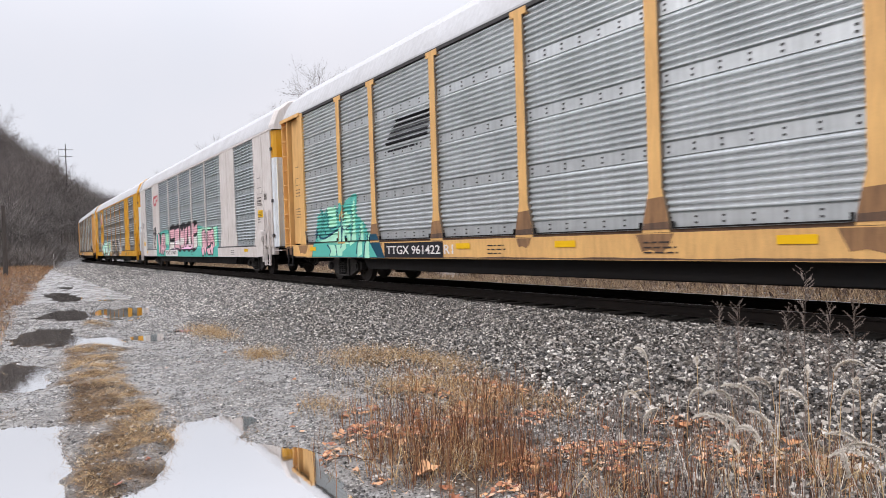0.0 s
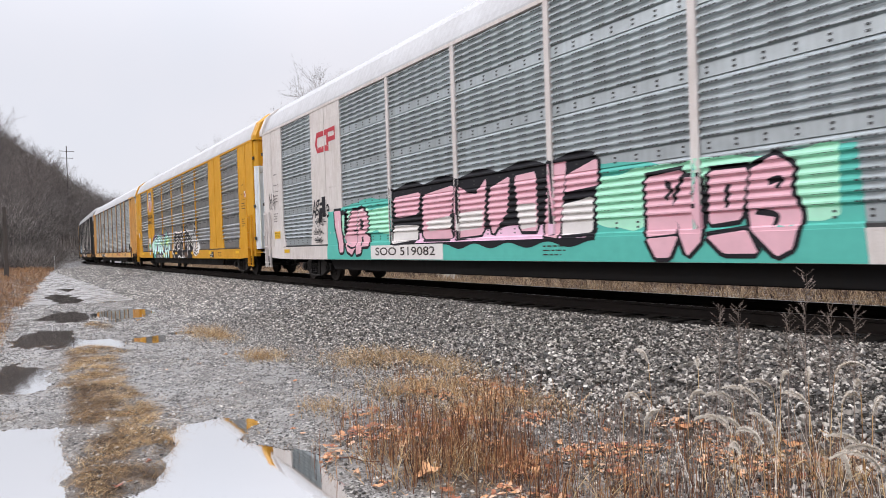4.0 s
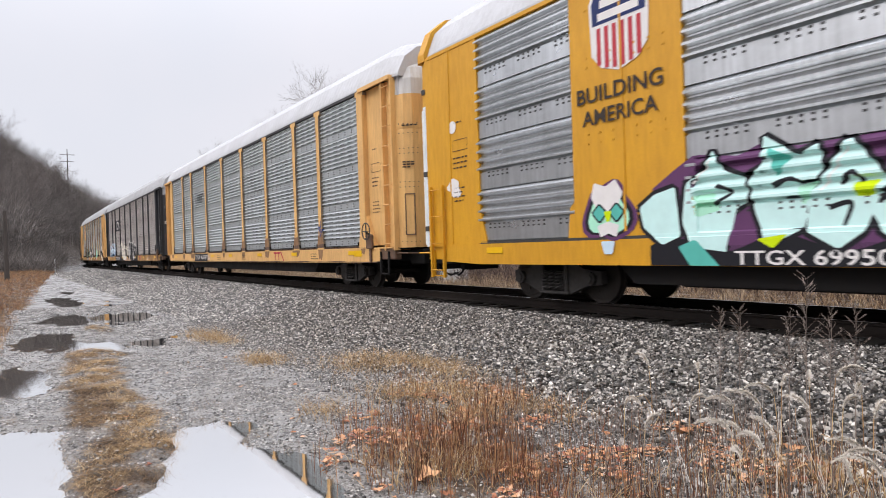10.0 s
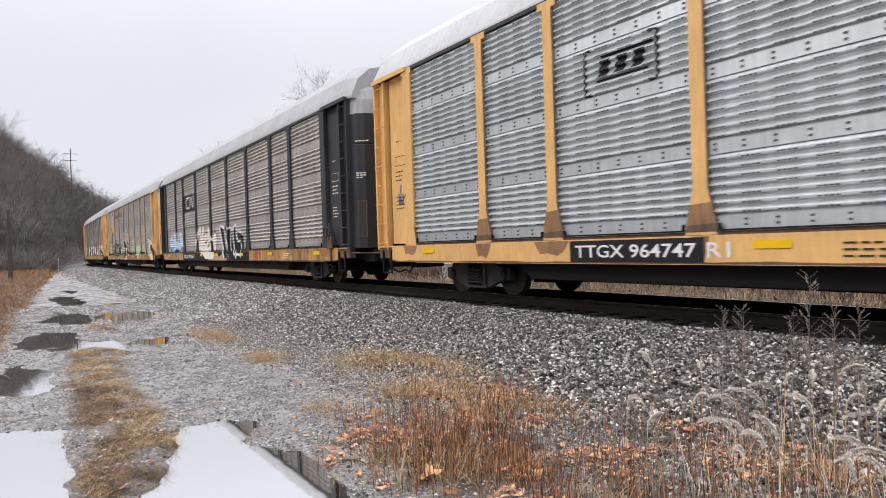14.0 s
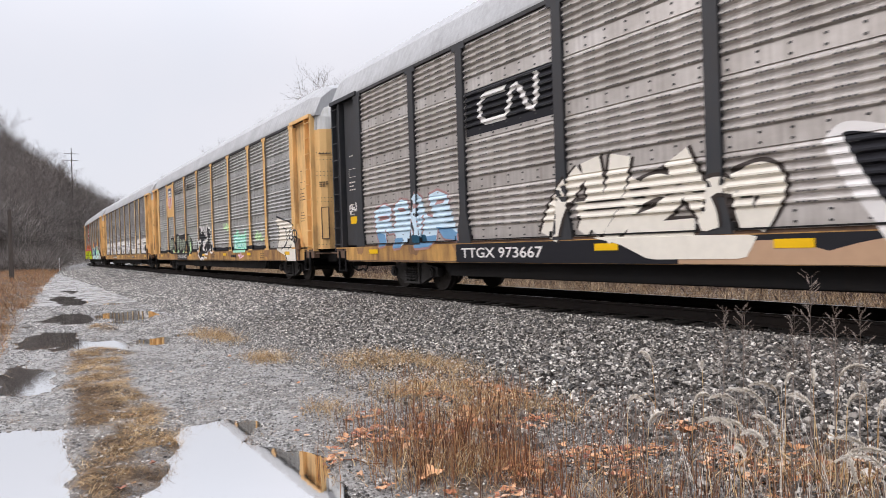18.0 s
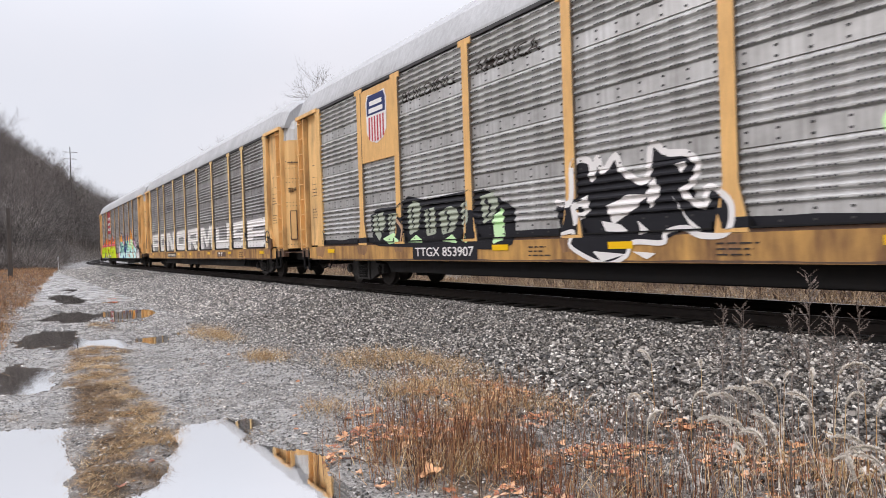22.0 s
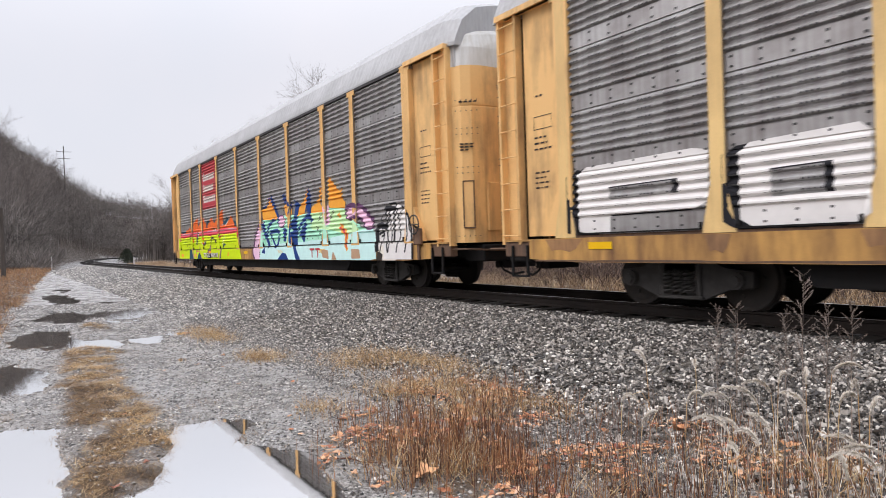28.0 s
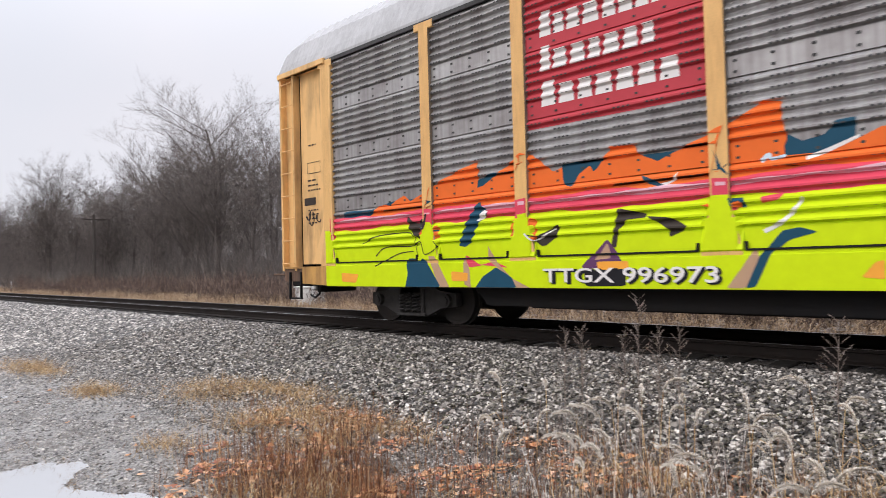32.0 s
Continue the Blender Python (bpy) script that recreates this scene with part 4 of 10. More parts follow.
                tagged(part("stencil", bm, P_STENCIL, door), kind="stuff")
                part("warning_sign", box(min(e * 13.73, e * 13.752), max(e * 13.73, e * 13.752), min(s * 0.98, s * 1.2), max(s * 0.98, s * 1.2), 1.25, 1.38), P_REFLECT, door, "yellow warning sticker")
                bm = bmesh.new()
                for ya in (0.80, 1.10, 1.42):
                    add_box(bm, min(e * 13.70, e * 13.765), max(e * 13.70, e * 13.765), s * ya - 0.018, s * ya + 0.018, 1.1, 4.1)
                part("door_rib", bm, M_CREAM, door)
                for zz in (1.4, 2.6, 4.4):
                    part("hinge", box(min(e * 13.42, e * 13.56), max(e * 13.42, e * 13.56), s * 1.55 - 0.025, s * 1.55 + 0.025, zz, zz + 0.11, 0.01), M_BOLT, door)
    # hand brake housing and steps by the corner
    for e in (-1, 1):
        bm = bmesh.new()
        add_box(bm, e * 13.0 - 0.20, e * 13.0 + 0.20, -1.60, -1.54, 0.42, 0.45)
        for dx in (-0.2, 0.2):
            add_box(bm, e * 13.0 + dx - 0.02, e * 13.0 + dx + 0.02, -1.60, -1.56, 0.42, 0.98)
        part("step", bm, M_BLACK if kind == "open" else end_paint, car)
    bm = bmesh.new()
    add_box(bm, 10.9, 11.25, -1.72, -1.585, 1.25, 1.62, 0.03)
    add_tube(bm, (11.08, -1.73, 1.44), (11.08, -1.62, 1.44), 0.20, 14)
    add_box(bm, 11.03, 11.13, -1.64, -1.585, 0.5, 1.3)
    if kind == "closed" and frame_paint is M_WHITE:
        bmesh.ops.transform(bm, matrix=pose(1.45, 0, 0.02), verts=bm.verts[:])
        part("hand_brake", bm, end_paint, car)
    else:
        bm.free()
    if kind == "open":
        bm = box(12.14, 12.44, -1.66, -1.58, 1.05, 1.42, 0.02)
        add_box(bm, 12.25, 12.33, -1.63, -1.58, 0.72, 1.1, 0.006)
        brake = part("hand_brake", bm, M_RUSTY, car, "rusty hand brake gearbox")
        bm = bmesh.new()
        for k in range(16):
            a, b = k * math.pi / 8, (k + 1) * math.pi / 8
            add_tube(bm, (12.29 + 0.21 * math.cos(a), -1.72, 1.50 + 0.21 * math.sin(a)), (12.29 + 0.21 * math.cos(b), -1.72, 1.50 + 0.21 * math.sin(b)), 0.016, 6)
            if k % 4 == 0:
                add_tube(bm, (12.29, -1.72, 1.50), (12.29 + 0.21 * math.cos(a), -1.72, 1.50 + 0.21 * math.sin(a)), 0.012, 5)
        add_tube(bm, (12.29, -1.74, 1.50), (12.29, -1.60, 1.40), 0.028, 8)
        part("brake_wheel", bm, M_BOLT, brake)
    car["wheels"] = len(wheels)
    return car, wheels


OPEN_POSTS = [-11.85, -9.07, -7.12, -4.27, -1.42, 1.42, 4.27, 7.12, 9.07, 11.85]
CLOSED_POSTS = [-11.6, -9.0, -6.9, -4.2, -1.4, 1.4, 4.2, 6.9, 9.0, 11.6]
TRAIN = []  # (car, wheels, middle of the car along the line at 15 s)


def add_car(middle, *args, **kw):
    car, wheels = autorack(*args, **kw)
    TRAIN.append((car, wheels, middle))
    return car


car_ns = add_car(90.1, "open-post car carrier with bright silver ribbed panels and faded yellow posts", "open", OPEN_POSTS, M_GALV, M_YELLOW, M_YELLOW, M_ROOF, ribs="fine")
car_soo = add_car(61.95, "dirty white closed car carrier with blue-grey ribbed panels and graffiti", "closed", CLOSED_POSTS, M_GALV_SOO, M_WHITE, M_WHITE, M_ROOF, wide=(1, 7), ribs="even")
car_up = add_car(33.9, "golden yellow car carrier with shiny ribbed panels and black graffiti", "closed", CLOSED_POSTS, M_GALV_UP, M_YELLOW_NEW, M_YELLOW_NEW, M_ROOF, wide=(1, 7), ribs="bold")
car_csx = add_car(5.45, "silver ribbed car carrier with pale yellow posts and sill", "open", OPEN_POSTS, M_GALV, M_YELLOW, M_YELLOW, M_ROOF, ribs="even")
car_cn = add_car(-23.2, "brown-grey ribbed car carrier with black posts and white graffiti", "open", OPEN_POSTS, M_GALV_BROWN, M_CNBLACK, M_SILL, M_ROOF_DARK)
car_uc = add_car(-51.8, "sooty ribbed car carrier with yellow posts and patches of graffiti", "open", OPEN_POSTS, M_GALV_GREY, M_YELLOW, M_SILL, M_ROOF_DARK, end_paint=M_YELLOW_END)
car_nm = add_car(-80.4, "sooty ribbed car carrier with large white block-letter graffiti", "open", OPEN_POSTS, M_GALV_DARK, M_YELLOW_PALE, M_SILL, M_ROOF_DARK, end_paint=M_YELLOW_END)
car_cp = add_car(-109.1, "sooty ribbed last car carrier with a red sign and bright graffiti", "open", OPEN_POSTS, M_GALV_DARK, M_YELLOW, M_SILL, M_ROOF_DARK, end_paint=M_YELLOW_END)


RIB_OF = {car_ns.name: "fine", car_soo.name: "even", car_up.name: "bold", car_csx.name: "even"}


# ---- paint on the cars: lettering, signs and graffiti that follow the ribs ----
def stands_out(x, z, kind, posts, wide, ribs):
    """How far the near side of a car stands out of its panel plane."""
    if z < 1.085:
        return 0.083
    if z < 1.13:
        return 0.068
    if kind == "open":
        for e in posts:
            w = 0.11 + (0.13 if z < 1.30 else 0.13 * max(0.0, (1.72 - z) / 0.42) if z < 1.72 else 0.0)
            if abs(x - e) <= w + 0.002:
                return 0.088
        if abs(x) > 11.9:
            return -0.05 if abs(x) > 12.02 else 0.088
    else:
        for i in wide:
            if posts[i] - 0.17 <= x <= posts[i + 1] + 0.17:
                return 0.066
        for e in posts:
            if abs(x - e) <= 0.068:
                return 0.074
        if abs(x) > 11.6:
            return 0.064
    return corrugation(z, ribs)


PLATES = {}  # flat sign plates on a car: x and z from and to


def sign_plate(car, x0, x1, z0, z1, mat, label):
    part("sign_plate", box(x0, x1, -1.575, -1.52, z0, z1, 0.004), mat, car, label)
    PLATES.setdefault(car.name, []).append((x0, x1, z0, z1))


def lay(bm, car, name, mat, kind, posts, wide=(), layer=1, label=""):
    """Lay a flat shape in x and z on the near side of a car, as a coat of paint."""
    ribs = RIB_OF.get(car.name, "plain")
    for z, up in ((0.695, -1), (5.125, 1)):
        bmesh.ops.bisect_plane(bm, geom=bm.verts[:] + bm.edges[:] + bm.faces[:], plane_co=(0, 0, z), plane_no=(0, 0, up), clear_outer=True)
    groups = islands(bm)
    if 1 < len(groups) <= 14:
        made = None
        for g in groups:
            one = bmesh.new()
            known = {}
            for f in g:
                for v in f.verts:
                    if v.index not in known:
                        known[v.index] = one.verts.new(v.co)
                one.faces.new([known[v.index] for v in f.verts])
            made = lay_one(one, car, name, mat, kind, posts, wide, layer, label, ribs)
        bm.free()
        return made
    made = lay_one(bm, car, name, mat, kind, posts, wide, layer, label, ribs)
    return tagged(made, kind="stuff") if len(groups) > 14 else made


def islands(bm):
    """The faces of a mesh, piece by piece."""
    bm.verts.index_update()
    seen, out = set(), []
    bm.faces.index_update()
    for f in bm.faces:
        if f.index in seen:
            continue
        todo, g = [f], []
        seen.add(f.index)
        while todo:
            c = todo.pop()
            g.append(c)
            for v in c.verts:
                for o in v.link_faces:
                    if o.index not in seen:
                        seen.add(o.index)
                        todo.append(o)
        out.append(g)
    return out


def lay_one(bm, car, name, mat, kind, posts, wide, layer, label, ribs):
    xs = [v.co.x for v in bm.verts]
    zs = [v.co.z for v in bm.verts]
    x0, x1, z0, z1 = min(xs), max(xs), min(zs), max(zs)
    cuts = [((0, 0, z), (0, 0, 1)) for z in rib_heights(1.13, 5.13, ribs) + [1.083, 1.088, 1.128] if z0 < z < z1]
    for e in posts:
        for w in ((0.113, 0.118, 0.242, 0.248) if kind == "open" else (0.069, 0.074, 0.172, 0.178)):
            for s in (-1, 1):
                if x0 < e + s * w < x1:
                    cuts.append(((e + s * w, 0, 0), (1, 0, 0)))
    for co, no in cuts:
        bmesh.ops.bisect_plane(bm, geom=bm.verts[:] + bm.edges[:] + bm.faces[:], plane_co=co, plane_no=no, dist=1e-5)
    for v in bm.verts:
        out = stands_out(v.co.x, v.co.z, kind, posts, wide, ribs)
        for a, b, c, d in PLATES.get(car.name, ()):
            if a < v.co.x < b and c < v.co.z < d:
                out = 0.076
        v.co.y = -(SIDE + out + 0.0035 * layer)
    for f in bm.faces:
        f.normal_update()
        if f.normal.y > 0:
            f.normal_flip()
    return part(name, bm, mat, car, label)


def letters(text, x0, x1, z0, z1, bold=0.0, lean=0.0, jumble=0.0, seed=1, below=None, above=None):
    """Letters filled as a flat shape within a box in x and z."""
    bm = bmesh.new()
    rnd = random.Random(seed)
    n = max(1, len(text))
    marks = [(text, 0.0, 1.0)] if not jumble else [(ch, i / n, (i + 1) / n) for i, ch in enumerate(text)]
    for ch, u0, u1 in marks:
        if not ch.strip():
            continue
        cu = bpy.data.curves.new("lettering", "FONT")
        cu.body = ch
        cu.offset = bold
        cu.resolution_u = 3
        ob = bpy.data.objects.new("lettering", cu)
        me = ob.to_mesh()
        co = np.array([v.co[:] for v in me.vertices])
        lo, hi = co.min(0), co.max(0)
        span = np.maximum(hi - lo, 1e-6)
        a, b = x0 + (x1 - x0) * u0, x0 + (x1 - x0) * u1
        grow = 0.06 * (b - a) if jumble else 0.0
        dz0 = rnd.uniform(-0.3, 0.3) * jumble
        dz1 = rnd.uniform(-0.5, 0.5) * jumble
        k = rnd.uniform(-0.5, 0.5) * jumble + lean
        base = len(bm.verts)
        vs = []
        for p in co:
            u, w = (p[0] - lo[0]) / span[0], (p[1] - lo[1]) / span[1]
            vs.append(bm.verts.new((a - grow + (b - a + 2 * grow) * u + k * (w - 0.5) * (z1 - z0), 0, z0 + dz0 + (z1 - z0 + dz1 - dz0) * w)))
        for p in me.polygons:
            try:
                bm.faces.new([vs[i] for i in p.vertices])
            except ValueError:
                pass
        ob.to_mesh_clear()
        bpy.data.objects.remove(ob)
        bpy.data.curves.remove(cu)
    for z, up in ((below, 1), (above, -1)):
        if z is not None:
            bmesh.ops.bisect_plane(bm, geom=bm.verts[:] + bm.edges[:] + bm.faces[:], plane_co=(0, 0, z), plane_no=(0, 0, up), clear_outer=True)
    return bm


def flat_shape(*outlines):
    bm = bmesh.new()
    for o in outlines:
        f = bm.faces.new([bm.verts.new((x, 0, z)) for x, z in o])
    bmesh.ops.triangulate(bm, faces=bm.faces[:])
    return bm


def rect(x0, z0, x1, z1, lean=0.0):
    return [(x0, z0), (x1, z0), (x1 + lean, z1), (x0 + lean, z1)]


def bars(x0, x1, z0, z1, rows, seed=0, fill=0.55):
    """Unreadable small writing: short plain bars in rows."""
    rnd = random.Random(seed)
    out = []
    step = (z1 - z0) / rows
    for r in range(rows):
        z = z1 - step * (r + 0.8)
        a, b = x0, x0 + (x1 - x0) * rnd.uniform(0.65, 1.0)
        while a < b:
            w = (x1 - x0) * rnd.uniform(0.12, 0.3)
            out.append(rect(a, z, min(a + w, b), z + step * fill * 0.75))
            a += w + 0.035
    return flat_shape(*out)


def band(x0, x1, low, high, n=60):
    """A strip between two wavy lines, given as functions of x."""
    bm = bmesh.new()
    prev = None
    for i in range(n + 1):
        x = x0 + (x1 - x0) * i / n
        lo, hi = low(x), high(x)
        hi = max(hi, lo + 0.002)
        cur = (bm.verts.new((x, 0, lo)), bm.verts.new((x, 0, hi)))
        if prev:
            bm.faces.new((prev[0], cur[0], cur[1], prev[1]))
        prev = cur
    return bm


def blob(cx, cz, rx, rz, seed=0, rough=0.15, n=28):
    rnd = random.Random(seed)
    ph = [rnd.uniform(0, 6.28) for _ in range(4)]
    pts = []
    for i in range(n):
        a = 2 * math.pi * i / n
        r = 1 + rough * (math.sin(2 * a + ph[0]) + 0.7 * math.sin(3 * a + ph[1]) + 0.5 * math.sin(5 * a + ph[2]))
        pts.append((cx + rx * r * math.cos(a), cz + rz * r * math.sin(a)))
    return flat_shape(pts)


def stroke(points, w):
    """A brush line through points, of width w, as one ribbon."""
    bm = bmesh.new()
    pts = [Vector(p) for p in points]
    prev = None
    for i, p in enumerate(pts):
        d = (pts[min(i + 1, len(pts) - 1)] - pts[max(i - 1, 0)])
        if d.length < 1e-6:
            continue
        d.normalize()
        n = Vector((-d.y, d.x)) * (w / 2)
        if i == 0:
            p = p - d * (w * 0.4)
        if i == len(pts) - 1:
            p = p + d * (w * 0.4)
        cur = (bm.verts.new((p.x - n.x, 0, p.y - n.y)), bm.verts.new((p.x + n.x, 0, p.y + n.y)))
        if prev:
            bm.faces.new((prev[0], cur[0], cur[1], prev[1]))
        prev = cur
    return bm


def curve(points, steps=6):
    """A smooth line through points."""
    p = [points[0]] + list(points) + [points[-1]]
    out = []
    for i in range(1, len(p) - 2):
        for k in range(steps):
            t = k / steps
            out.append(tuple(0.5 * (2 * p[i][j] + (p[i + 1][j] - p[i - 1][j]) * t + (2 * p[i - 1][j] - 5 * p[i][j] + 4 * p[i + 1][j] - p[i + 2][j]) * t * t + (3 * p[i][j] - p[i - 1][j] - 3 * p[i + 1][j] + p[i + 2][j]) * t ** 3) for j in (0, 1)))
    return out + [points[-1]]


def tapered(points, w0, w1, mid=1.25):
    """A brush line that swells in the middle and tapers off."""
    bm = bmesh.new()
    pts = [Vector(q) for q in curve(points)]
    n = len(pts)
    prev = None
    for i, q in enumerate(pts):
        d = pts[min(i + 1, n - 1)] - pts[max(i - 1, 0)]
        if d.length < 1e-6:
            continue
        d.normalize()
        u = i / (n - 1)
        w = (w0 + (w1 - w0) * u) * (1 + (mid - 1) * math.sin(math.pi * u)) / 2
        side = Vector((-d.y, d.x)) * w
        cur = (bm.verts.new((q.x - side.x, 0, q.y - side.y)), bm.verts.new((q.x + side.x, 0, q.y + side.y)))
        if prev:
            bm.faces.new((prev[0], cur[0], cur[1], prev[1]))
        prev = cur
    return bm


def scrawl(x0, x1, z0, z1, seed, turns=7):
    """A loose handwritten tag: one wandering line."""
    rnd = random.Random(seed)
    pts = []
    n = turns * 10
    for i in range(n):
        u = i / (n - 1)
        a = u * turns * 6.28
        r = 0.5 + 0.4 * math.sin(a * 0.37 + seed)
        pts.append((x0 + (x1 - x0) * (u * 0.85 + 0.075 + 0.09 * math.cos(a)), (z0 + z1) / 2 + (z1 - z0) * 0.48 * r * math.sin(a + 0.6 * math.sin(a * 0.5 + seed))))
    return pts


P_SAGE = plain_paint("sage_spray", (0.40, 0.44, 0.35))
P_HAZE = plain_paint("reddish_spray_haze", (0.42, 0.25, 0.24))
OPEN_KW = dict(kind="open", posts=OPEN_POSTS)
CLOSED_KW = dict(kind="closed", posts=CLOSED_POSTS, wide=(1, 7))


def piece(car, text, x0, x1, z0, z1, fill, outline, kw, bold=0.05, rim=0.05, jumble=0.25, lean=0.0, seed=1, layer=2, label="painted graffiti letters"):
    lay(letters(text, x0 - rim, x1 + rim, z0 - rim, z1 + rim, bold + rim * 0.75, lean, jumble, seed), car, "graffiti", outline, layer=layer, label=label + ", dark outline" if outline is P_BLACK else label, **kw)
    lay(letters(text, x0, x1, z0, z1, bold, lean, jumble, seed), car, "graffiti", fill, layer=layer + 1, label=label, **kw)


def number_board(car, text, x0, x1, kw, board=P_BLACK, ink=P_WHITE, z0=0.78, z1=1.0, patch=None, layer=1):
    if board is not None:
        lay(flat_shape(rect(x0 - 0.12, z0 - 0.06, x1 + 0.12, z1 + 0.06)), car, "number_board", board, layer=layer, label="painted number board", **kw)
    lay(letters(text, x0, x1, z0 + 0.01, z1 - 0.01, 0.012), car, "stencil", ink, layer=layer + 1, label="stencilled car number", **kw)
    if patch:
        lay(letters(patch, x1 + 0.16, x1 + 0.5, z0 + 0.01, z1 - 0.01, 0.012), car, "stencil", ink, layer=2, **kw)


def reflectors(car, kw, xs):
    for x in xs:
        lay(flat_shape(rect(x - 0.24, 0.90, x + 0.24, 1.01)), car, "reflector", P_REFLECT, layer=3, label="yellow reflective strip", **kw)


def sill_stencils(car, kw, ink, xs, seed):
    for i, x in enumerate(xs):
        tagged(lay(bars(x, x + 0.62, 0.78, 1.0, 3, seed + i, 0.4), car, "stencil", ink, layer=2, **kw), kind="stuff")


def rust_feet(car, kw, seed):
    """Rust on the flared feet of the posts, darkest at the very bottom."""
    for i, e in enumerate(OPEN_POSTS[1:-1]):
        h = 0.36 + 0.14 * random.Random(seed + i).random()
        half_w = 0.205 - 0.09 * (h - 0.19) / 0.40
        lay(flat_shape([(e - 0.236, 1.132), (e + 0.236, 1.132), (e + 0.20, 1.32), (e + half_w, 1.132 + h), (e - half_w, 1.11 + h), (e - 0.20, 1.32)]), car, "rust_patch", M_FOOT, layer=0.5, label="rusty foot of a post", **kw)
        lay(flat_shape([(e - 0.236, 1.132), (e + 0.236, 1.132), (e + 0.218, 1.24), (e - 0.218, 1.22)]), car, "rust_patch", M_RUSTY, layer=0.9, label="dark rusty foot of a post", **kw)


def panel_gaps(car):
    """Black strip as the shaded gap at each side panel's foot, ends turned up."""
    for a, b in zip(OPEN_POSTS, OPEN_POSTS[1:]):
        bm = bmesh.new()
        add_prism(bm, [(a + 0.27, 1.136), (b - 0.27, 1.136), (b - 0.26, 1.24), (b - 0.285, 1.24), (b - 0.29, 1.158), (a + 0.29, 1.158), (a + 0.285, 1.24), (a + 0.26, 1.24)], -1.598, -1.55)
        part("panel_gap", bm, M_BLACK, car)


M_FOOT = worn("rusted_yellow_paint", (0.36, 0.19, 0.08), (0.15, 0.085, 0.05), 0.75, 0, 0.9)


def end_stencils(car, kw, seed, ink=P_STENCIL):
    side = (lambda e: (e * 12.45 - 0.22, e * 12.45 + 0.22)) if kw["kind"] == "open" else (lambda e: (e * 12.15 - 0.25, e * 12.15 + 0.25))
    for e in (-1, 1):
        a, b = side(e)
        lay(bars(a, b, 2.62, 2.92, 3, seed, 0.4), car, "stencil", ink, layer=2, **kw)
        lay(bars(a + 0.05, b - 0.12, 3.55, 3.62, 1, seed + 1, 0.6), car, "stencil", ink, layer=2, **kw)
        lay(bars(a, b - 0.05, 1.95, 2.3, 4, seed + 2, 0.4), car, "stencil", ink, layer=2, **kw)
        lay(stroke([(a, 3.0), (b, 3.0), (b, 3.22), (a, 3.22), (a, 3.0)], 0.012), car, "stencil", ink, layer=2, **kw)


def badge(car, kw, cx, z0, z1, w):
    """A shield: blue head, red and white stripes below."""
    h = z1 - z0
    base = [(cx - w * 0.42, z1), (cx, z1 - h * 0.04), (cx + w * 0.42, z1), (cx + w * 0.5, z1 - h * 0.16), (cx + w * 0.47, z0 + h * 0.24), (cx + w * 0.3, z0 + h * 0.08), (cx, z0), (cx - w * 0.3, z0 + h * 0.08), (cx - w * 0.47, z0 + h * 0.24), (cx - w * 0.5, z1 - h * 0.16)]
    lay(flat_shape(base), car, "badge", P_WHITE, layer=2, label="shield badge with stripes", **kw)
    lay(flat_shape([(cx - w * 0.44, z0 + h * 0.58), (cx + w * 0.44, z0 + h * 0.58), (cx + w * 0.45, z1 - h * 0.17), (cx + w * 0.37, z1 - h * 0.03), (cx, z1 - h * 0.07), (cx - w * 0.37, z1 - h * 0.03), (cx - w * 0.45, z1 - h * 0.17)]), car, "badge", P_DECALBLUE, layer=3, **kw)
    stripes = []
    for k in range(6):
        x = cx - w * 0.40 + w * 0.80 * (k + 0.5) / 6
        low = z0 + h * (0.04 + 0.16 * (abs(x - cx) / (w * 0.5)) ** 2)
        stripes.append(rect(x - w * 0.035, low, x + w * 0.035, z0 + h * 0.54))
    lay(flat_shape(*stripes), car, "badge", P_DECALRED, layer=3, **kw)
    lay(flat_shape(rect(cx - w * 0.30, z1 - h * 0.24, cx + w * 0.30, z1 - h * 0.15), rect(cx - w * 0.34, z1 - h * 0.38, cx + w * 0.34, z1 - h * 0.29)), car, "badge", P_WHITE, layer=4, **kw)


def ripple(x, seed, a=1.0):
    return a * (0.5 * math.sin(2.3 * x + seed) + 0.3 * math.sin(5.1 * x + 2 * seed) + 0.2 * math.sin(11.7 * x + 3 * seed))


def rounded(points):
    """A closed outline with its corners cut once."""
    out = []
    for (ax, az), (bx, bz) in zip(points, points[1:] + points[:1]):
        out += [(0.92 * ax + 0.08 * bx, 0.92 * az + 0.08 * bz), (0.08 * ax + 0.92 * bx, 0.08 * az + 0.92 * bz)]
    return out


def daub(car, mat, layer, kw, points, label=""):
    """A filled patch of spray paint."""
    return lay(flat_shape(rounded(points)), car, "graffiti", mat, layer=layer, label=label, **kw)


def rimmed(car, mat, layer, kw, points, w, label=""):
    """A filled patch with a dark outline behind it."""
    ring = rounded(points)
    lay(stroke(ring + ring[:2], 2 * w), car, "graffiti", P_PURPLE if mat is P_ROSE else P_HAZE if mat is P_SKY else P_BLACK, layer=layer, label="dark outline of graffiti", **kw)
    daub(car, mat, layer + 0.5, kw, points, label)


def brush(car, mat, layer, kw, points, w, label=""):
    """A sprayed line, a little thinner at its end."""
    return lay(tapered(points, w, 0.6 * w, 1.1), car, "graffiti", mat, layer=layer, label=label, **kw)


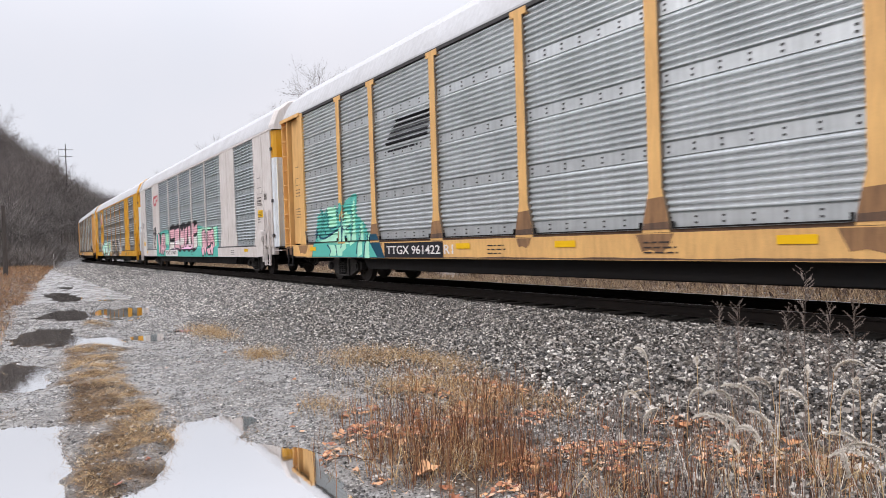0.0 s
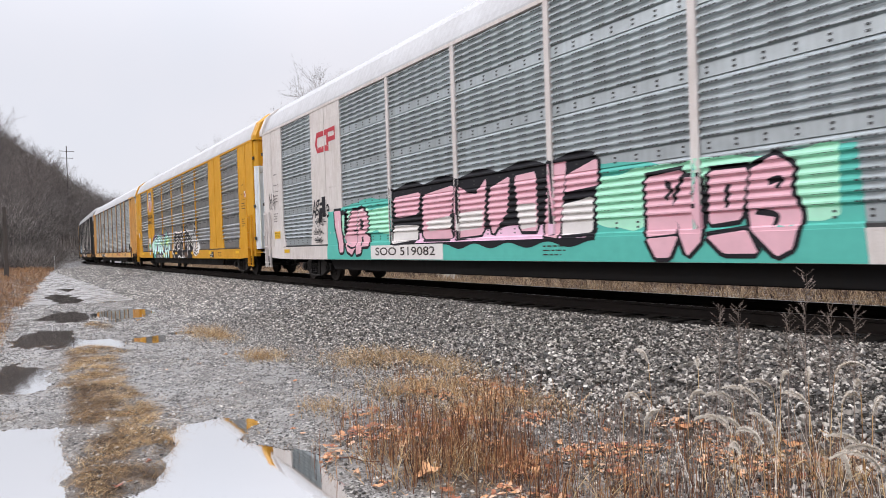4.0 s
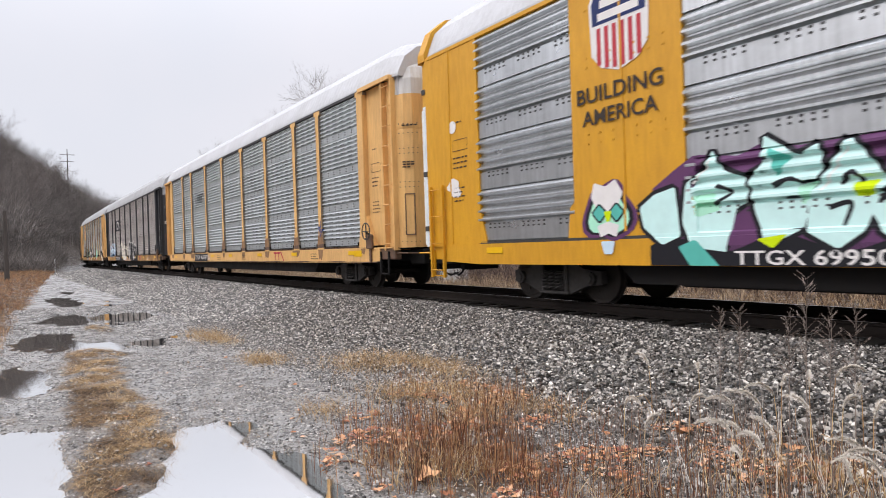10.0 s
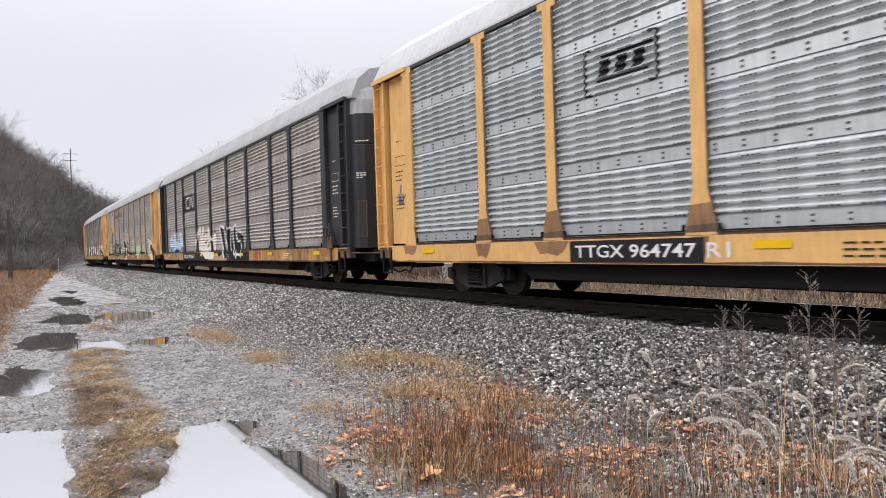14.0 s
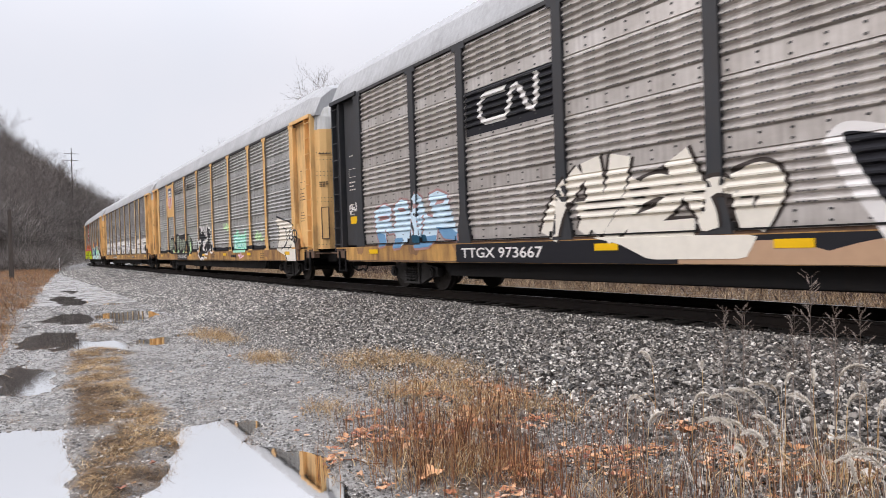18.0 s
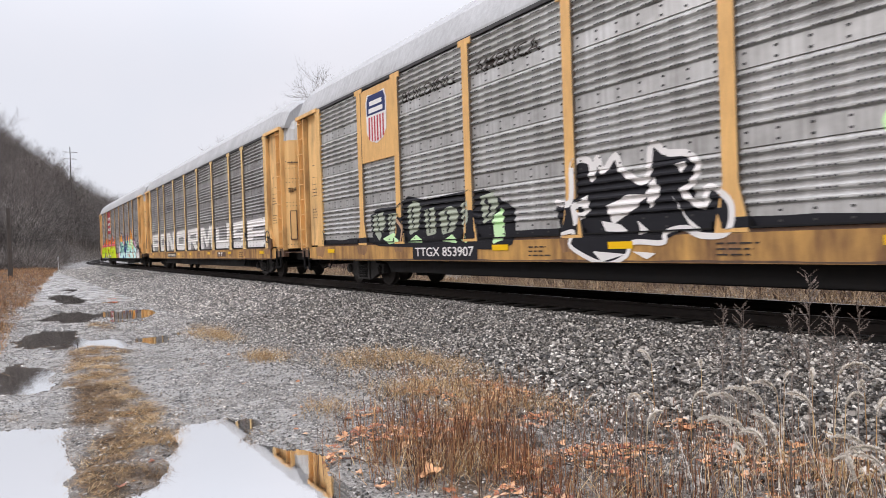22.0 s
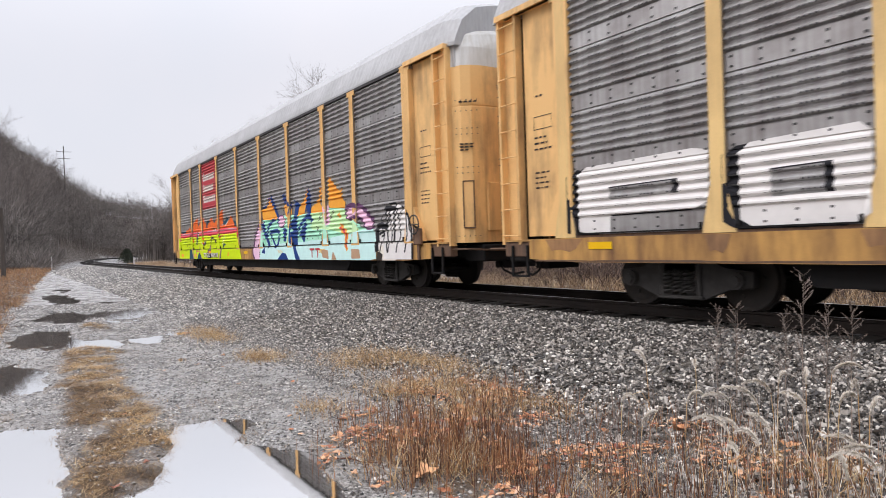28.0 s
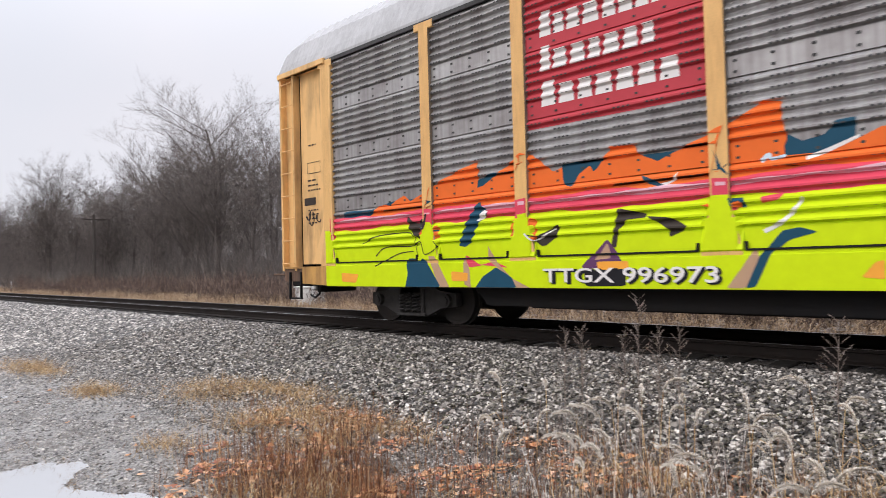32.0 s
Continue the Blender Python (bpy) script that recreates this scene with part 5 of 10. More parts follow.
# first car: teal throw-up at one end
lay(flat_shape([(-11.2, 0.70), (-6.6, 0.70), (-7.0, 1.3), (-11.0, 1.3)]), car_ns, "graffiti", P_PETROL, layer=1, label="dark underpainting of graffiti", **OPEN_KW)
lay(flat_shape([(-11.15, 0.72), (-10.9, 1.5), (-10.75, 2.0), (-10.35, 1.8), (-10.2, 2.1), (-9.85, 1.9), (-9.55, 2.2), (-9.2, 1.9), (-9.0, 2.0), (-8.85, 2.25), (-8.5, 2.05), (-8.35, 2.4), (-8.15, 2.4), (-8.2, 1.85), (-7.75, 1.6), (-7.4, 1.1), (-7.0, 0.72)]), car_ns, "graffiti", P_TEAL, layer=2, label="teal graffiti", **OPEN_KW)
daub(car_ns, P_TEAL, 3, OPEN_KW, [(-10.86, 1.23), (-10.77, 1.54), (-10.6, 1.63), (-10.53, 2.19), (-10.35, 2), (-10.22, 1.96), (-10.27, 1.63), (-10.44, 1.55), (-10.56, 1.27), (-10.68, 1.15)], "mint green angular graffiti letters")
daub(car_ns, P_MINT, 3, OPEN_KW, [(-10.09, 2.1), (-9.98, 2.16), (-9.64, 2.11), (-9.47, 2.14), (-9.46, 1.88), (-9.65, 1.8), (-9.85, 1.9), (-10.02, 1.88)], "mint green angular graffiti letters")
daub(car_ns, P_MINT, 3, OPEN_KW, [(-9.99, 1.79), (-9.44, 1.85), (-9.44, 1.59), (-9.69, 1.56), (-9.98, 1.55)], "mint green angular graffiti letters")
daub(car_ns, P_TEAL, 3, OPEN_KW, [(-9.51, 2.16), (-9.35, 2.01), (-9.14, 2.2), (-9.01, 2.22), (-9.07, 1.84), (-9.21, 1.72), (-9.39, 1.74)], "mint green angular graffiti letters")
daub(car_ns, P_MINT, 3, OPEN_KW, [(-9.03, 1.83), (-8.88, 1.97), (-8.54, 1.82), (-8.54, 1.63), (-8.9, 1.46), (-8.55, 1.17), (-8.56, 1.07), (-9, 1.08)], "mint green angular graffiti letters")
daub(car_ns, P_MINT, 3, OPEN_KW, [(-10.9, 1.45), (-10.76, 1.15), (-10.37, 1.25), (-10.07, 1.35), (-9.52, 1.47), (-9.03, 1.58), (-8.99, 1.08), (-9.28, 1.09), (-10.53, 1.13)], "mint green angular graffiti letters")
daub(car_ns, P_TEAL, 3, OPEN_KW, [(-10.6, 1.07), (-10.01, 1.07), (-10.05, 0.75), (-10.42, 0.74), (-10.29, 0.88)], "mint green angular graffiti letters")
daub(car_ns, P_MINT, 3, OPEN_KW, [(-9.92, 1.07), (-9.53, 1.06), (-9.41, 0.92), (-9.44, 0.75), (-9.88, 0.75), (-9.79, 0.91)], "mint green angular graffiti letters")
daub(car_ns, P_MINT, 3, OPEN_KW, [(-9.41, 1.06), (-8.99, 1.06), (-9.02, 0.75), (-9.34, 0.75)], "mint green angular graffiti letters")
brush(car_ns, P_PETROL, 4, OPEN_KW, [(-10.52, 2.17), (-10.44, 1.76), (-10.68, 1.16)], 0.05, "dark outline of graffiti letters")
brush(car_ns, P_PETROL, 4, OPEN_KW, [(-10.22, 1.95), (-10.37, 1.58), (-10.07, 1.35), (-9.52, 1.47)], 0.05, "dark outline of graffiti letters")
brush(car_ns, P_PETROL, 4, OPEN_KW, [(-10.09, 2.11), (-9.98, 1.55), (-9.52, 1.56)], 0.05, "dark outline of graffiti letters")
brush(car_ns, P_PETROL, 4, OPEN_KW, [(-9.44, 1.85), (-9.35, 2.01), (-9.14, 2.19)], 0.05, "dark outline of graffiti letters")
brush(car_ns, P_PETROL, 4, OPEN_KW, [(-9.03, 1.83), (-8.99, 1.08)], 0.07, "dark outline of graffiti letters")
brush(car_ns, P_PETROL, 4, OPEN_KW, [(-10.04, 1.07), (-9.8, 0.91), (-9.88, 0.75)], 0.05, "dark outline of graffiti letters")
brush(car_ns, P_PETROL, 4, OPEN_KW, [(-9.43, 1.05), (-9.36, 0.75)], 0.05, "dark outline of graffiti letters")
brush(car_ns, P_PETROL, 4, OPEN_KW, [(-10.89, 1.45), (-10.37, 1.25), (-9.03, 1.58)], 0.06, "dark outline of graffiti letters")
brush(car_ns, P_PETROL, 4, OPEN_KW, [(-8.9, 1.46), (-8.65, 1.56)], 0.06, "dark outline of graffiti letters")
brush(car_ns, P_PETROL, 4, OPEN_KW, [(-10.85, 1.54), (-10.96, 1.25)], 0.12, "dark outline of graffiti letters")
for x, z, h in ((-8.95, 1.25, 0.75), (-8.45, 1.4, 0.9), (-8.0, 1.1, 0.6), (-7.6, 0.95, 0.4)):
    daub(car_ns, P_MINT, 3, OPEN_KW, [(x - 0.1, z - 0.4), (x + 0.2, z - 0.3), (x + 0.16, z + h), (x - 0.02, z + 0.7 * h)])
    brush(car_ns, P_PETROL, 4, OPEN_KW, [(x - 0.15, z - 0.3), (x + 0.02, z + 0.3), (x - 0.05, z + 0.7 * h)], 0.05)
number_board(car_ns, "TTGX 961422", -6.5, -4.15, OPEN_KW, patch="R1")
lay(flat_shape(*[rect(-6.5 + 0.12 * k, 3.42 + 0.12 * k, -4.6 + 0.05 * k, 3.48 + 0.12 * k, 0.05) for k in range(5)]), car_ns, "emblem", P_BLACK, layer=1, label="faded black striped emblem", **OPEN_KW)
lay(bars(-6.4, -4.5, 3.22, 3.34, 1, 4), car_ns, "emblem", P_BLACK, layer=1, **OPEN_KW)
# white car
lay(band(-7.95, 6.3, lambda x: 0.69, lambda x: 2.12 + 0.12 * math.sin(x * 0.9) + ripple(x, 2, 0.04) if -7.9 < x < 6.2 else 0.7, 120), car_soo, "graffiti", P_TEAL, layer=1, label="teal graffiti background", **CLOSED_KW)
lay(band(-7.3, -4.3, lambda x: 1.35 + ripple(x, 1, 0.1), lambda x: 2.0 + ripple(x, 3, 0.06), 40), car_soo, "graffiti", P_MINT, layer=2, **CLOSED_KW)
lay(band(2.4, 6.0, lambda x: 1.25 + ripple(x, 4, 0.1), lambda x: 2.05 + ripple(x, 5, 0.06), 40), car_soo, "graffiti", P_MINT, layer=2, **CLOSED_KW)
lay(band(-4.2, 2.4, lambda x: 0.98 + 0.05 * math.sin(6 * x), lambda x: 2.36 + 0.12 * abs(math.sin(2.4 * x)), 90), car_soo, "graffiti", P_BLACK, layer=2.2, label="black shadow of graffiti letters", **CLOSED_KW)
lay(band(-4.0, 2.2, lambda x: 1.08, lambda x: 1.32 + ripple(x, 6, 0.05), 50), car_soo, "graffiti", P_ROSE, layer=2.5, **CLOSED_KW)
rimmed(car_soo, P_PINK, 3, CLOSED_KW, [(-4.04, 2.18), (-2.82, 2.22), (-2.94, 1.72), (-3.96, 1.68)], 0.06, "pink block graffiti letters")
rimmed(car_soo, P_WHITE, 3, CLOSED_KW, [(-4.06, 1.51), (-2.95, 1.49), (-2.98, 1.15), (-4.14, 1.07)], 0.06, "pink block graffiti letters")
rimmed(car_soo, P_PINK, 3, CLOSED_KW, [(-2.73, 2.14), (-1.5, 2.26), (-1.6, 1.66), (-2.4, 1.55), (-1.71, 1.46), (-1.57, 1.15), (-2.76, 1.16)], 0.06, "pink block graffiti letters")
rimmed(car_soo, P_PINK, 3, CLOSED_KW, [(-1.42, 2.24), (-0.81, 1.98), (-0.39, 2.3), (-0.53, 1.2), (-1.51, 1.15)], 0.06, "pink block graffiti letters")
rimmed(car_soo, P_PINK, 3, CLOSED_KW, [(-0.28, 2.09), (0.31, 2.26), (0.21, 1.59), (-0.24, 1.18), (-0.39, 1.61)], 0.06, "pink block graffiti letters")
rimmed(car_soo, P_PINK, 3, CLOSED_KW, [(0.43, 2.24), (1.02, 2.27), (1.03, 1.22), (0.57, 1.23)], 0.06, "pink block graffiti letters")
rimmed(car_soo, P_PINK, 3, CLOSED_KW, [(1.34, 2.35), (1.78, 2.35), (1.56, 1.08), (1.2, 1.13)], 0.06, "pink block graffiti letters")
rimmed(car_soo, P_PINK, 3, CLOSED_KW, [(1.75, 2.12), (2.45, 2.32), (2.45, 1.89), (1.73, 1.83)], 0.06, "pink block graffiti letters")
rimmed(car_soo, P_WHITE, 3, CLOSED_KW, [(1.66, 1.64), (2.35, 1.73), (2.32, 1.16), (1.62, 1.12)], 0.06, "pink block graffiti letters")
daub(car_soo, P_WHITE, 3.6, CLOSED_KW, [(-2.6, 1.55), (-1.64, 1.63), (-1.62, 1.37), (-2.53, 1.32)])
daub(car_soo, P_WHITE, 3.6, CLOSED_KW, [(-1.39, 1.66), (-0.53, 1.69), (-0.55, 1.34), (-1.41, 1.29)])
daub(car_soo, P_WHITE, 3.6, CLOSED_KW, [(0.46, 1.71), (0.99, 1.71), (1.01, 1.3), (0.57, 1.26)])
rimmed(car_soo, P_PINK, 3, CLOSED_KW, [(3.36, 1.92), (4, 1.96), (3.8, 1.6), (3.91, 1.09), (3.38, 1.05)], 0.06, "rose graffiti letters")
rimmed(car_soo, P_PINK, 3, CLOSED_KW, [(4.01, 1.85), (4.25, 1.84), (4.29, 0.99), (4.06, 0.77), (3.81, 1.43)], 0.06, "rose graffiti letters")
rimmed(car_soo, P_PINK, 3, CLOSED_KW, [(4.39, 1.9), (4.94, 1.89), (4.83, 1.24), (4.37, 1.19)], 0.06, "rose graffiti letters")
rimmed(car_soo, P_PINK, 3, CLOSED_KW, [(4.97, 1.87), (5.28, 2), (5.5, 1.84), (5.45, 1.56), (5.59, 1.26), (5.49, 0.87), (5.3, 0.77), (4.95, 1.13), (4.91, 1.49)], 0.06, "rose graffiti letters")
rimmed(car_soo, P_PINK, 3, CLOSED_KW, [(3.39, 1.03), (3.93, 1.06), (3.78, 0.76), (3.55, 0.75)], 0.06, "rose graffiti letters")
rimmed(car_soo, P_PINK, 3, CLOSED_KW, [(4.36, 1.04), (4.93, 1.11), (5.07, 0.81), (4.6, 0.81)], 0.06, "rose graffiti letters")
brush(car_soo, P_BLACK, 3.8, CLOSED_KW, [(3.7, 1.82), (3.79, 1.7), (3.69, 1.57)], 0.08)
brush(car_soo, P_BLACK, 3.8, CLOSED_KW, [(4.14, 1.68), (4.17, 1.42)], 0.08)
brush(car_soo, P_BLACK, 3.8, CLOSED_KW, [(4.65, 1.7), (4.63, 1.4)], 0.08)
brush(car_soo, P_BLACK, 3.8, CLOSED_KW, [(5.18, 1.67), (5.34, 1.71), (5.3, 1.59)], 0.08)
brush(car_soo, P_BLACK, 3.8, CLOSED_KW, [(5.02, 1.33), (5.28, 1.27), (5.24, 1.13)], 0.08)
rimmed(car_soo, P_PINK, 3, CLOSED_KW, [(-7.39, 2.05), (-6.97, 2.04), (-6.96, 1.51), (-6.81, 1.04), (-6.83, 0.9), (-7.05, 0.88), (-7.17, 1.2), (-7.36, 1.64)], 0.07, "pink graffiti letters")
rimmed(car_soo, P_PINK, 3, CLOSED_KW, [(-6.77, 1.29), (-6.56, 1.68), (-6.32, 2), (-5.98, 1.99), (-6.02, 1.71), (-6.21, 1.68), (-6.28, 1.36), (-6.04, 1.3), (-6.08, 1.01), (-6.31, 0.82), (-6.59, 0.92)], 0.07, "pink graffiti letters")
rimmed(car_soo, P_PINK, 3, CLOSED_KW, [(-5.97, 1.98), (-5.73, 2.05), (-5.44, 1.86), (-5.4, 1.54), (-5.6, 1.37), (-5.32, 1.27), (-5.32, 1.04), (-5.72, 1.03), (-5.77, 0.86), (-6.06, 0.82), (-6.01, 1.49)], 0.07, "pink graffiti letters")
daub(car_soo, P_BLACK, 3.8, CLOSED_KW, [(-5.86, 1.76), (-5.73, 1.77), (-5.67, 1.63), (-5.72, 1.46), (-5.87, 1.5)])
brush(car_soo, P_BLACK, 3.8, CLOSED_KW, [(-6.28, 1.46), (-6.04, 1.47)], 0.06)
brush(car_soo, P_BLACK, 3.8, CLOSED_KW, [(-5.76, 1.29), (-5.72, 1.06)], 0.1)
brush(car_soo, P_BLACK, 3.8, CLOSED_KW, [(-6.92, 1.97), (-6.67, 1.92), (-6.79, 1.29)], 0.14)
brush(car_soo, P_BLACK, 3.8, CLOSED_KW, [(-6.58, 1.08), (-6.3, 1), (-6.05, 1.04)], 0.06)
brush(car_soo, P_WHITE, 3.9, CLOSED_KW, [(-6.65, 1.64), (-6.44, 1.97)], 0.03)
brush(car_soo, P_WHITE, 3.9, CLOSED_KW, [(-5.98, 1.49), (-5.95, 1.86), (-5.74, 1.98), (-5.5, 1.84)], 0.03)
brush(car_soo, P_WHITE, 3.9, CLOSED_KW, [(-7.15, 1.84), (-7.09, 1.36)], 0.03)
lay(flat_shape(rect(-5.2, 0.71, -1.9, 1.05)), car_soo, "number_board", P_WHITE, layer=3, label="white number board", **CLOSED_KW)
lay(letters("SOO 519082", -4.95, -2.2, 0.80, 1.0, 0.01), car_soo, "stencil", P_STENCIL, layer=4, label="stencilled car number", **CLOSED_KW)
lay(stroke([(-7.85, 4.35), (-8.45, 4.35), (-8.55, 4.1), (-8.45, 3.9), (-7.85, 3.9)], 0.16), car_soo, "emblem", P_DECALRED, layer=1, label="red emblem", **CLOSED_KW)
lay(stroke([(-7.72, 3.85), (-7.72, 4.38), (-7.22, 4.38), (-7.22, 4.12), (-7.72, 4.12)], 0.14), car_soo, "emblem", P_DECALRED, layer=1, **CLOSED_KW)
lay(letters("Agile", -8.95, -7.75, 1.90, 2.38, 0.004, 0.1, 0.35, 5), car_soo, "graffiti", P_BLACK, layer=2, label="black handwritten tag", **CLOSED_KW)
for x0, x1, z0, z1, sd in ((-8.85, -8.0, 1.62, 2.0, 4), (-8.95, -8.2, 1.36, 1.66, 5), (-8.9, -8.25, 1.14, 1.38, 9), (-12.9, -12.25, 2.3, 3.05, 7)):
    lay(stroke(scrawl(x0, x1, z0, z1, sd, 6), 0.022), car_soo, "graffiti", P_BLACK, layer=2, label="black scrawled tag", **CLOSED_KW)
for x0, z0, z1 in ((-12.4, 1.39, 1.63), (11.95, 2.14, 2.40)):
    lay(flat_shape(rect(x0, z0, x0 + 0.55, z1)), car_soo, "warning_sign", P_REFLECT, layer=2, label="yellow warning sticker", **CLOSED_KW)
    lay(bars(x0 + 0.06, x0 + 0.5, z0 + 0.04, z1 - 0.03, 3, 2, 0.4), car_soo, "warning_sign", P_STENCIL, layer=3, **CLOSED_KW)
lay(letters("BI", 12.7, 12.92, 2.74, 2.96, 0.01), car_soo, "stencil", P_STENCIL, layer=2, **CLOSED_KW)
lay(bars(11.9, 12.5, 2.55, 2.95, 3, 8, 0.3), car_soo, "stencil", P_STENCIL, layer=2, **CLOSED_KW)
# golden car
badge(car_up, CLOSED_KW, -7.98, 3.62, 4.95, 1.15)
lay(letters("BUILDING", -8.85, -7.2, 3.23, 3.48, 0.015), car_up, "stencil", P_STENCIL, layer=5, label="black slogan lettering", **CLOSED_KW)
lay(letters("AMERICA", -8.75, -7.3, 2.88, 3.12, 0.015), car_up, "stencil", P_STENCIL, layer=5, **CLOSED_KW)
lay(blob(-8.28, 1.5, 0.46, 0.52, 3), car_up, "graffiti", P_PURPLE, layer=1, label="purple graffiti shadow", **CLOSED_KW)
lay(blob(-8.28, 1.5, 0.40, 0.45, 3), car_up, "graffiti", P_BLACK, layer=2, **CLOSED_KW)
lay(blob(-8.28, 1.48, 0.34, 0.38, 3), car_up, "graffiti", P_MINT, layer=3, label="mint graffiti face", **CLOSED_KW)
daub(car_up, P_WHITE, 4, CLOSED_KW, [(-8.62, 1.75), (-8.55, 1.98), (-8.32, 1.9), (-8.12, 2.0), (-7.98, 1.78), (-8.1, 1.55), (-8.28, 1.5), (-8.5, 1.55)], "white brow of a painted face")
for dx in (-0.17, 0.17):
    rimmed(car_up, P_TEAL, 5, CLOSED_KW, [(-8.28 + dx - 0.13, 1.5), (-8.28 + dx, 1.62), (-8.28 + dx + 0.13, 1.5), (-8.28 + dx, 1.36)], 0.03, "teal eye of a painted face")
daub(car_up, P_LIME, 6, CLOSED_KW, [(-8.36, 1.52), (-8.2, 1.52), (-8.25, 1.36), (-8.31, 1.36)])
daub(car_up, P_WHITE, 5, CLOSED_KW, [(-8.5, 1.3), (-8.28, 1.36), (-8.06, 1.3), (-8.12, 1.12), (-8.28, 1.18), (-8.44, 1.12)])
daub(car_up, P_SKY, 5, CLOSED_KW, [(-8.42, 1.06), (-8.14, 1.06), (-8.2, 0.86), (-8.36, 0.86)])
lay(band(-7.5, -2.2, lambda x: 0.69, lambda x: 0.98 + 0.1 * math.sin(4.2 * x), 60), car_up, "graffiti", P_BLACK, layer=1.4, label="black underside of graffiti", **CLOSED_KW)
daub(car_up, P_BLACK, 1.5, CLOSED_KW, [(-1.44, 0.92), (-1.26, 1.2), (-1.01, 1.54), (-1.15, 1.73), (-1.03, 1.97), (-0.74, 2.12), (-0.36, 2.12), (-0.16, 2.02), (-0.07, 2.08), (0.45, 2.05), (0.62, 2.14), (1, 2.05), (1.29, 1.94), (1.48, 2.06), (1.79, 2.05), (1.9, 2.09), (2.19, 2.19), (2.45, 2.03), (2.73, 1.93), (2.76, 1.76), (2.85, 1.87), (3.17, 1.82), (3.28, 1.62), (3.42, 1.48), (3.39, 0.66), (-1.33, 0.65)], "black mass of graffiti letters")
brush(car_up, P_WHITE, 2, CLOSED_KW, [(-1.44, 0.92), (-1.26, 1.2), (-1.01, 1.54), (-1.15, 1.73), (-1.03, 1.97), (-0.74, 2.12), (-0.36, 2.12), (-0.16, 2.02), (-0.07, 2.08), (0.45, 2.05), (0.62, 2.14), (1, 2.05), (1.29, 1.94), (1.48, 2.06), (1.79, 2.05), (1.9, 2.09), (2.19, 2.19), (2.45, 2.03), (2.73, 1.93), (2.76, 1.76), (2.85, 1.87), (3.17, 1.82), (3.28, 1.62), (3.42, 1.48)], 0.1, "white rim of graffiti letters")
brush(car_up, P_WHITE, 2.4, CLOSED_KW, [(-0.16, 2.02), (-0.25, 1.68), (-0.18, 1.2), (0.01, 1.08), (0.03, 0.7)], 0.09, "white rim of graffiti letters")
brush(car_up, P_WHITE, 2.4, CLOSED_KW, [(0.56, 2.1), (0.66, 1.62), (0.69, 1.11)], 0.09, "white rim of graffiti letters")
brush(car_up, P_WHITE, 2.4, CLOSED_KW, [(1.79, 2.05), (1.88, 1.54), (1.7, 1.44), (1.58, 1.24)], 0.12, "white rim of graffiti letters")
brush(car_up, P_WHITE, 2.4, CLOSED_KW, [(1.29, 1.9), (1.35, 1.58), (1.05, 1.17), (1.21, 0.74)], 0.1, "white rim of graffiti letters")
brush(car_up, P_WHITE, 2.4, CLOSED_KW, [(-0.45, 1.78), (-0.36, 1.62), (-0.56, 1.5), (-0.8, 1.39)], 0.12, "white rim of graffiti letters")
brush(car_up, P_WHITE, 2.4, CLOSED_KW, [(-0.11, 1.43), (0.22, 1.48), (0.33, 1.69), (0.14, 1.65)], 0.1, "white rim of graffiti letters")
brush(car_up, P_WHITE, 2.4, CLOSED_KW, [(0.89, 1.71), (1.22, 1.64), (1.13, 1.53)], 0.12, "white rim of graffiti letters")
brush(car_up, P_WHITE, 2.4, CLOSED_KW, [(2.26, 1.77), (2.43, 1.68), (2.3, 1.51), (2.12, 1.47), (2.17, 1.29), (2.41, 1.07), (2.36, 0.84)], 0.12, "white rim of graffiti letters")
brush(car_up, P_WHITE, 2.4, CLOSED_KW, [(2.73, 1.63), (2.85, 1.56), (2.48, 1.35), (2.77, 1.13)], 0.14, "white rim of graffiti letters")
brush(car_up, P_WHITE, 2.4, CLOSED_KW, [(-1.16, 1.41), (-0.87, 1.53), (-1.09, 1.24), (-0.69, 1.13)], 0.08, "white rim of graffiti letters")
brush(car_up, P_WHITE, 2.4, CLOSED_KW, [(-1.31, 0.95), (-1.03, 0.91), (-0.82, 0.68)], 0.1, "white rim of graffiti letters")
brush(car_up, P_WHITE, 2.4, CLOSED_KW, [(-0.13, 1.2), (0.4, 1.23), (0.32, 1.39)], 0.07, "white rim of graffiti letters")
brush(car_up, P_WHITE, 2.4, CLOSED_KW, [(3.11, 1.74), (3.26, 1.5), (2.99, 1.43), (3.39, 1.29)], 0.1, "white rim of graffiti letters")
brush(car_up, P_WHITE, 3, CLOSED_KW, [(0.07, 0.73), (0.46, 0.82), (0.8, 0.67), (1.11, 0.75), (1.37, 0.71), (1.48, 0.83), (1.78, 0.67)], 0.09)
brush(car_up, P_BLACK, 2, CLOSED_KW, [(0.86, 2.42), (1.01, 2.32), (1.13, 2.39), (1.23, 2.27), (1.38, 2.25), (1.46, 2.35), (1.59, 2.28), (1.68, 2.32), (1.8, 2.29), (1.91, 2.37), (2, 2.3), (2.11, 2.39), (2.2, 2.35), (2.33, 2.28)], 0.06, "black scrawled line")
daub(car_up, M_RUSTY, 2.2, CLOSED_KW, [(1.6, 0.99), (2.33, 0.99), (2.36, 0.76), (1.75, 0.74)])
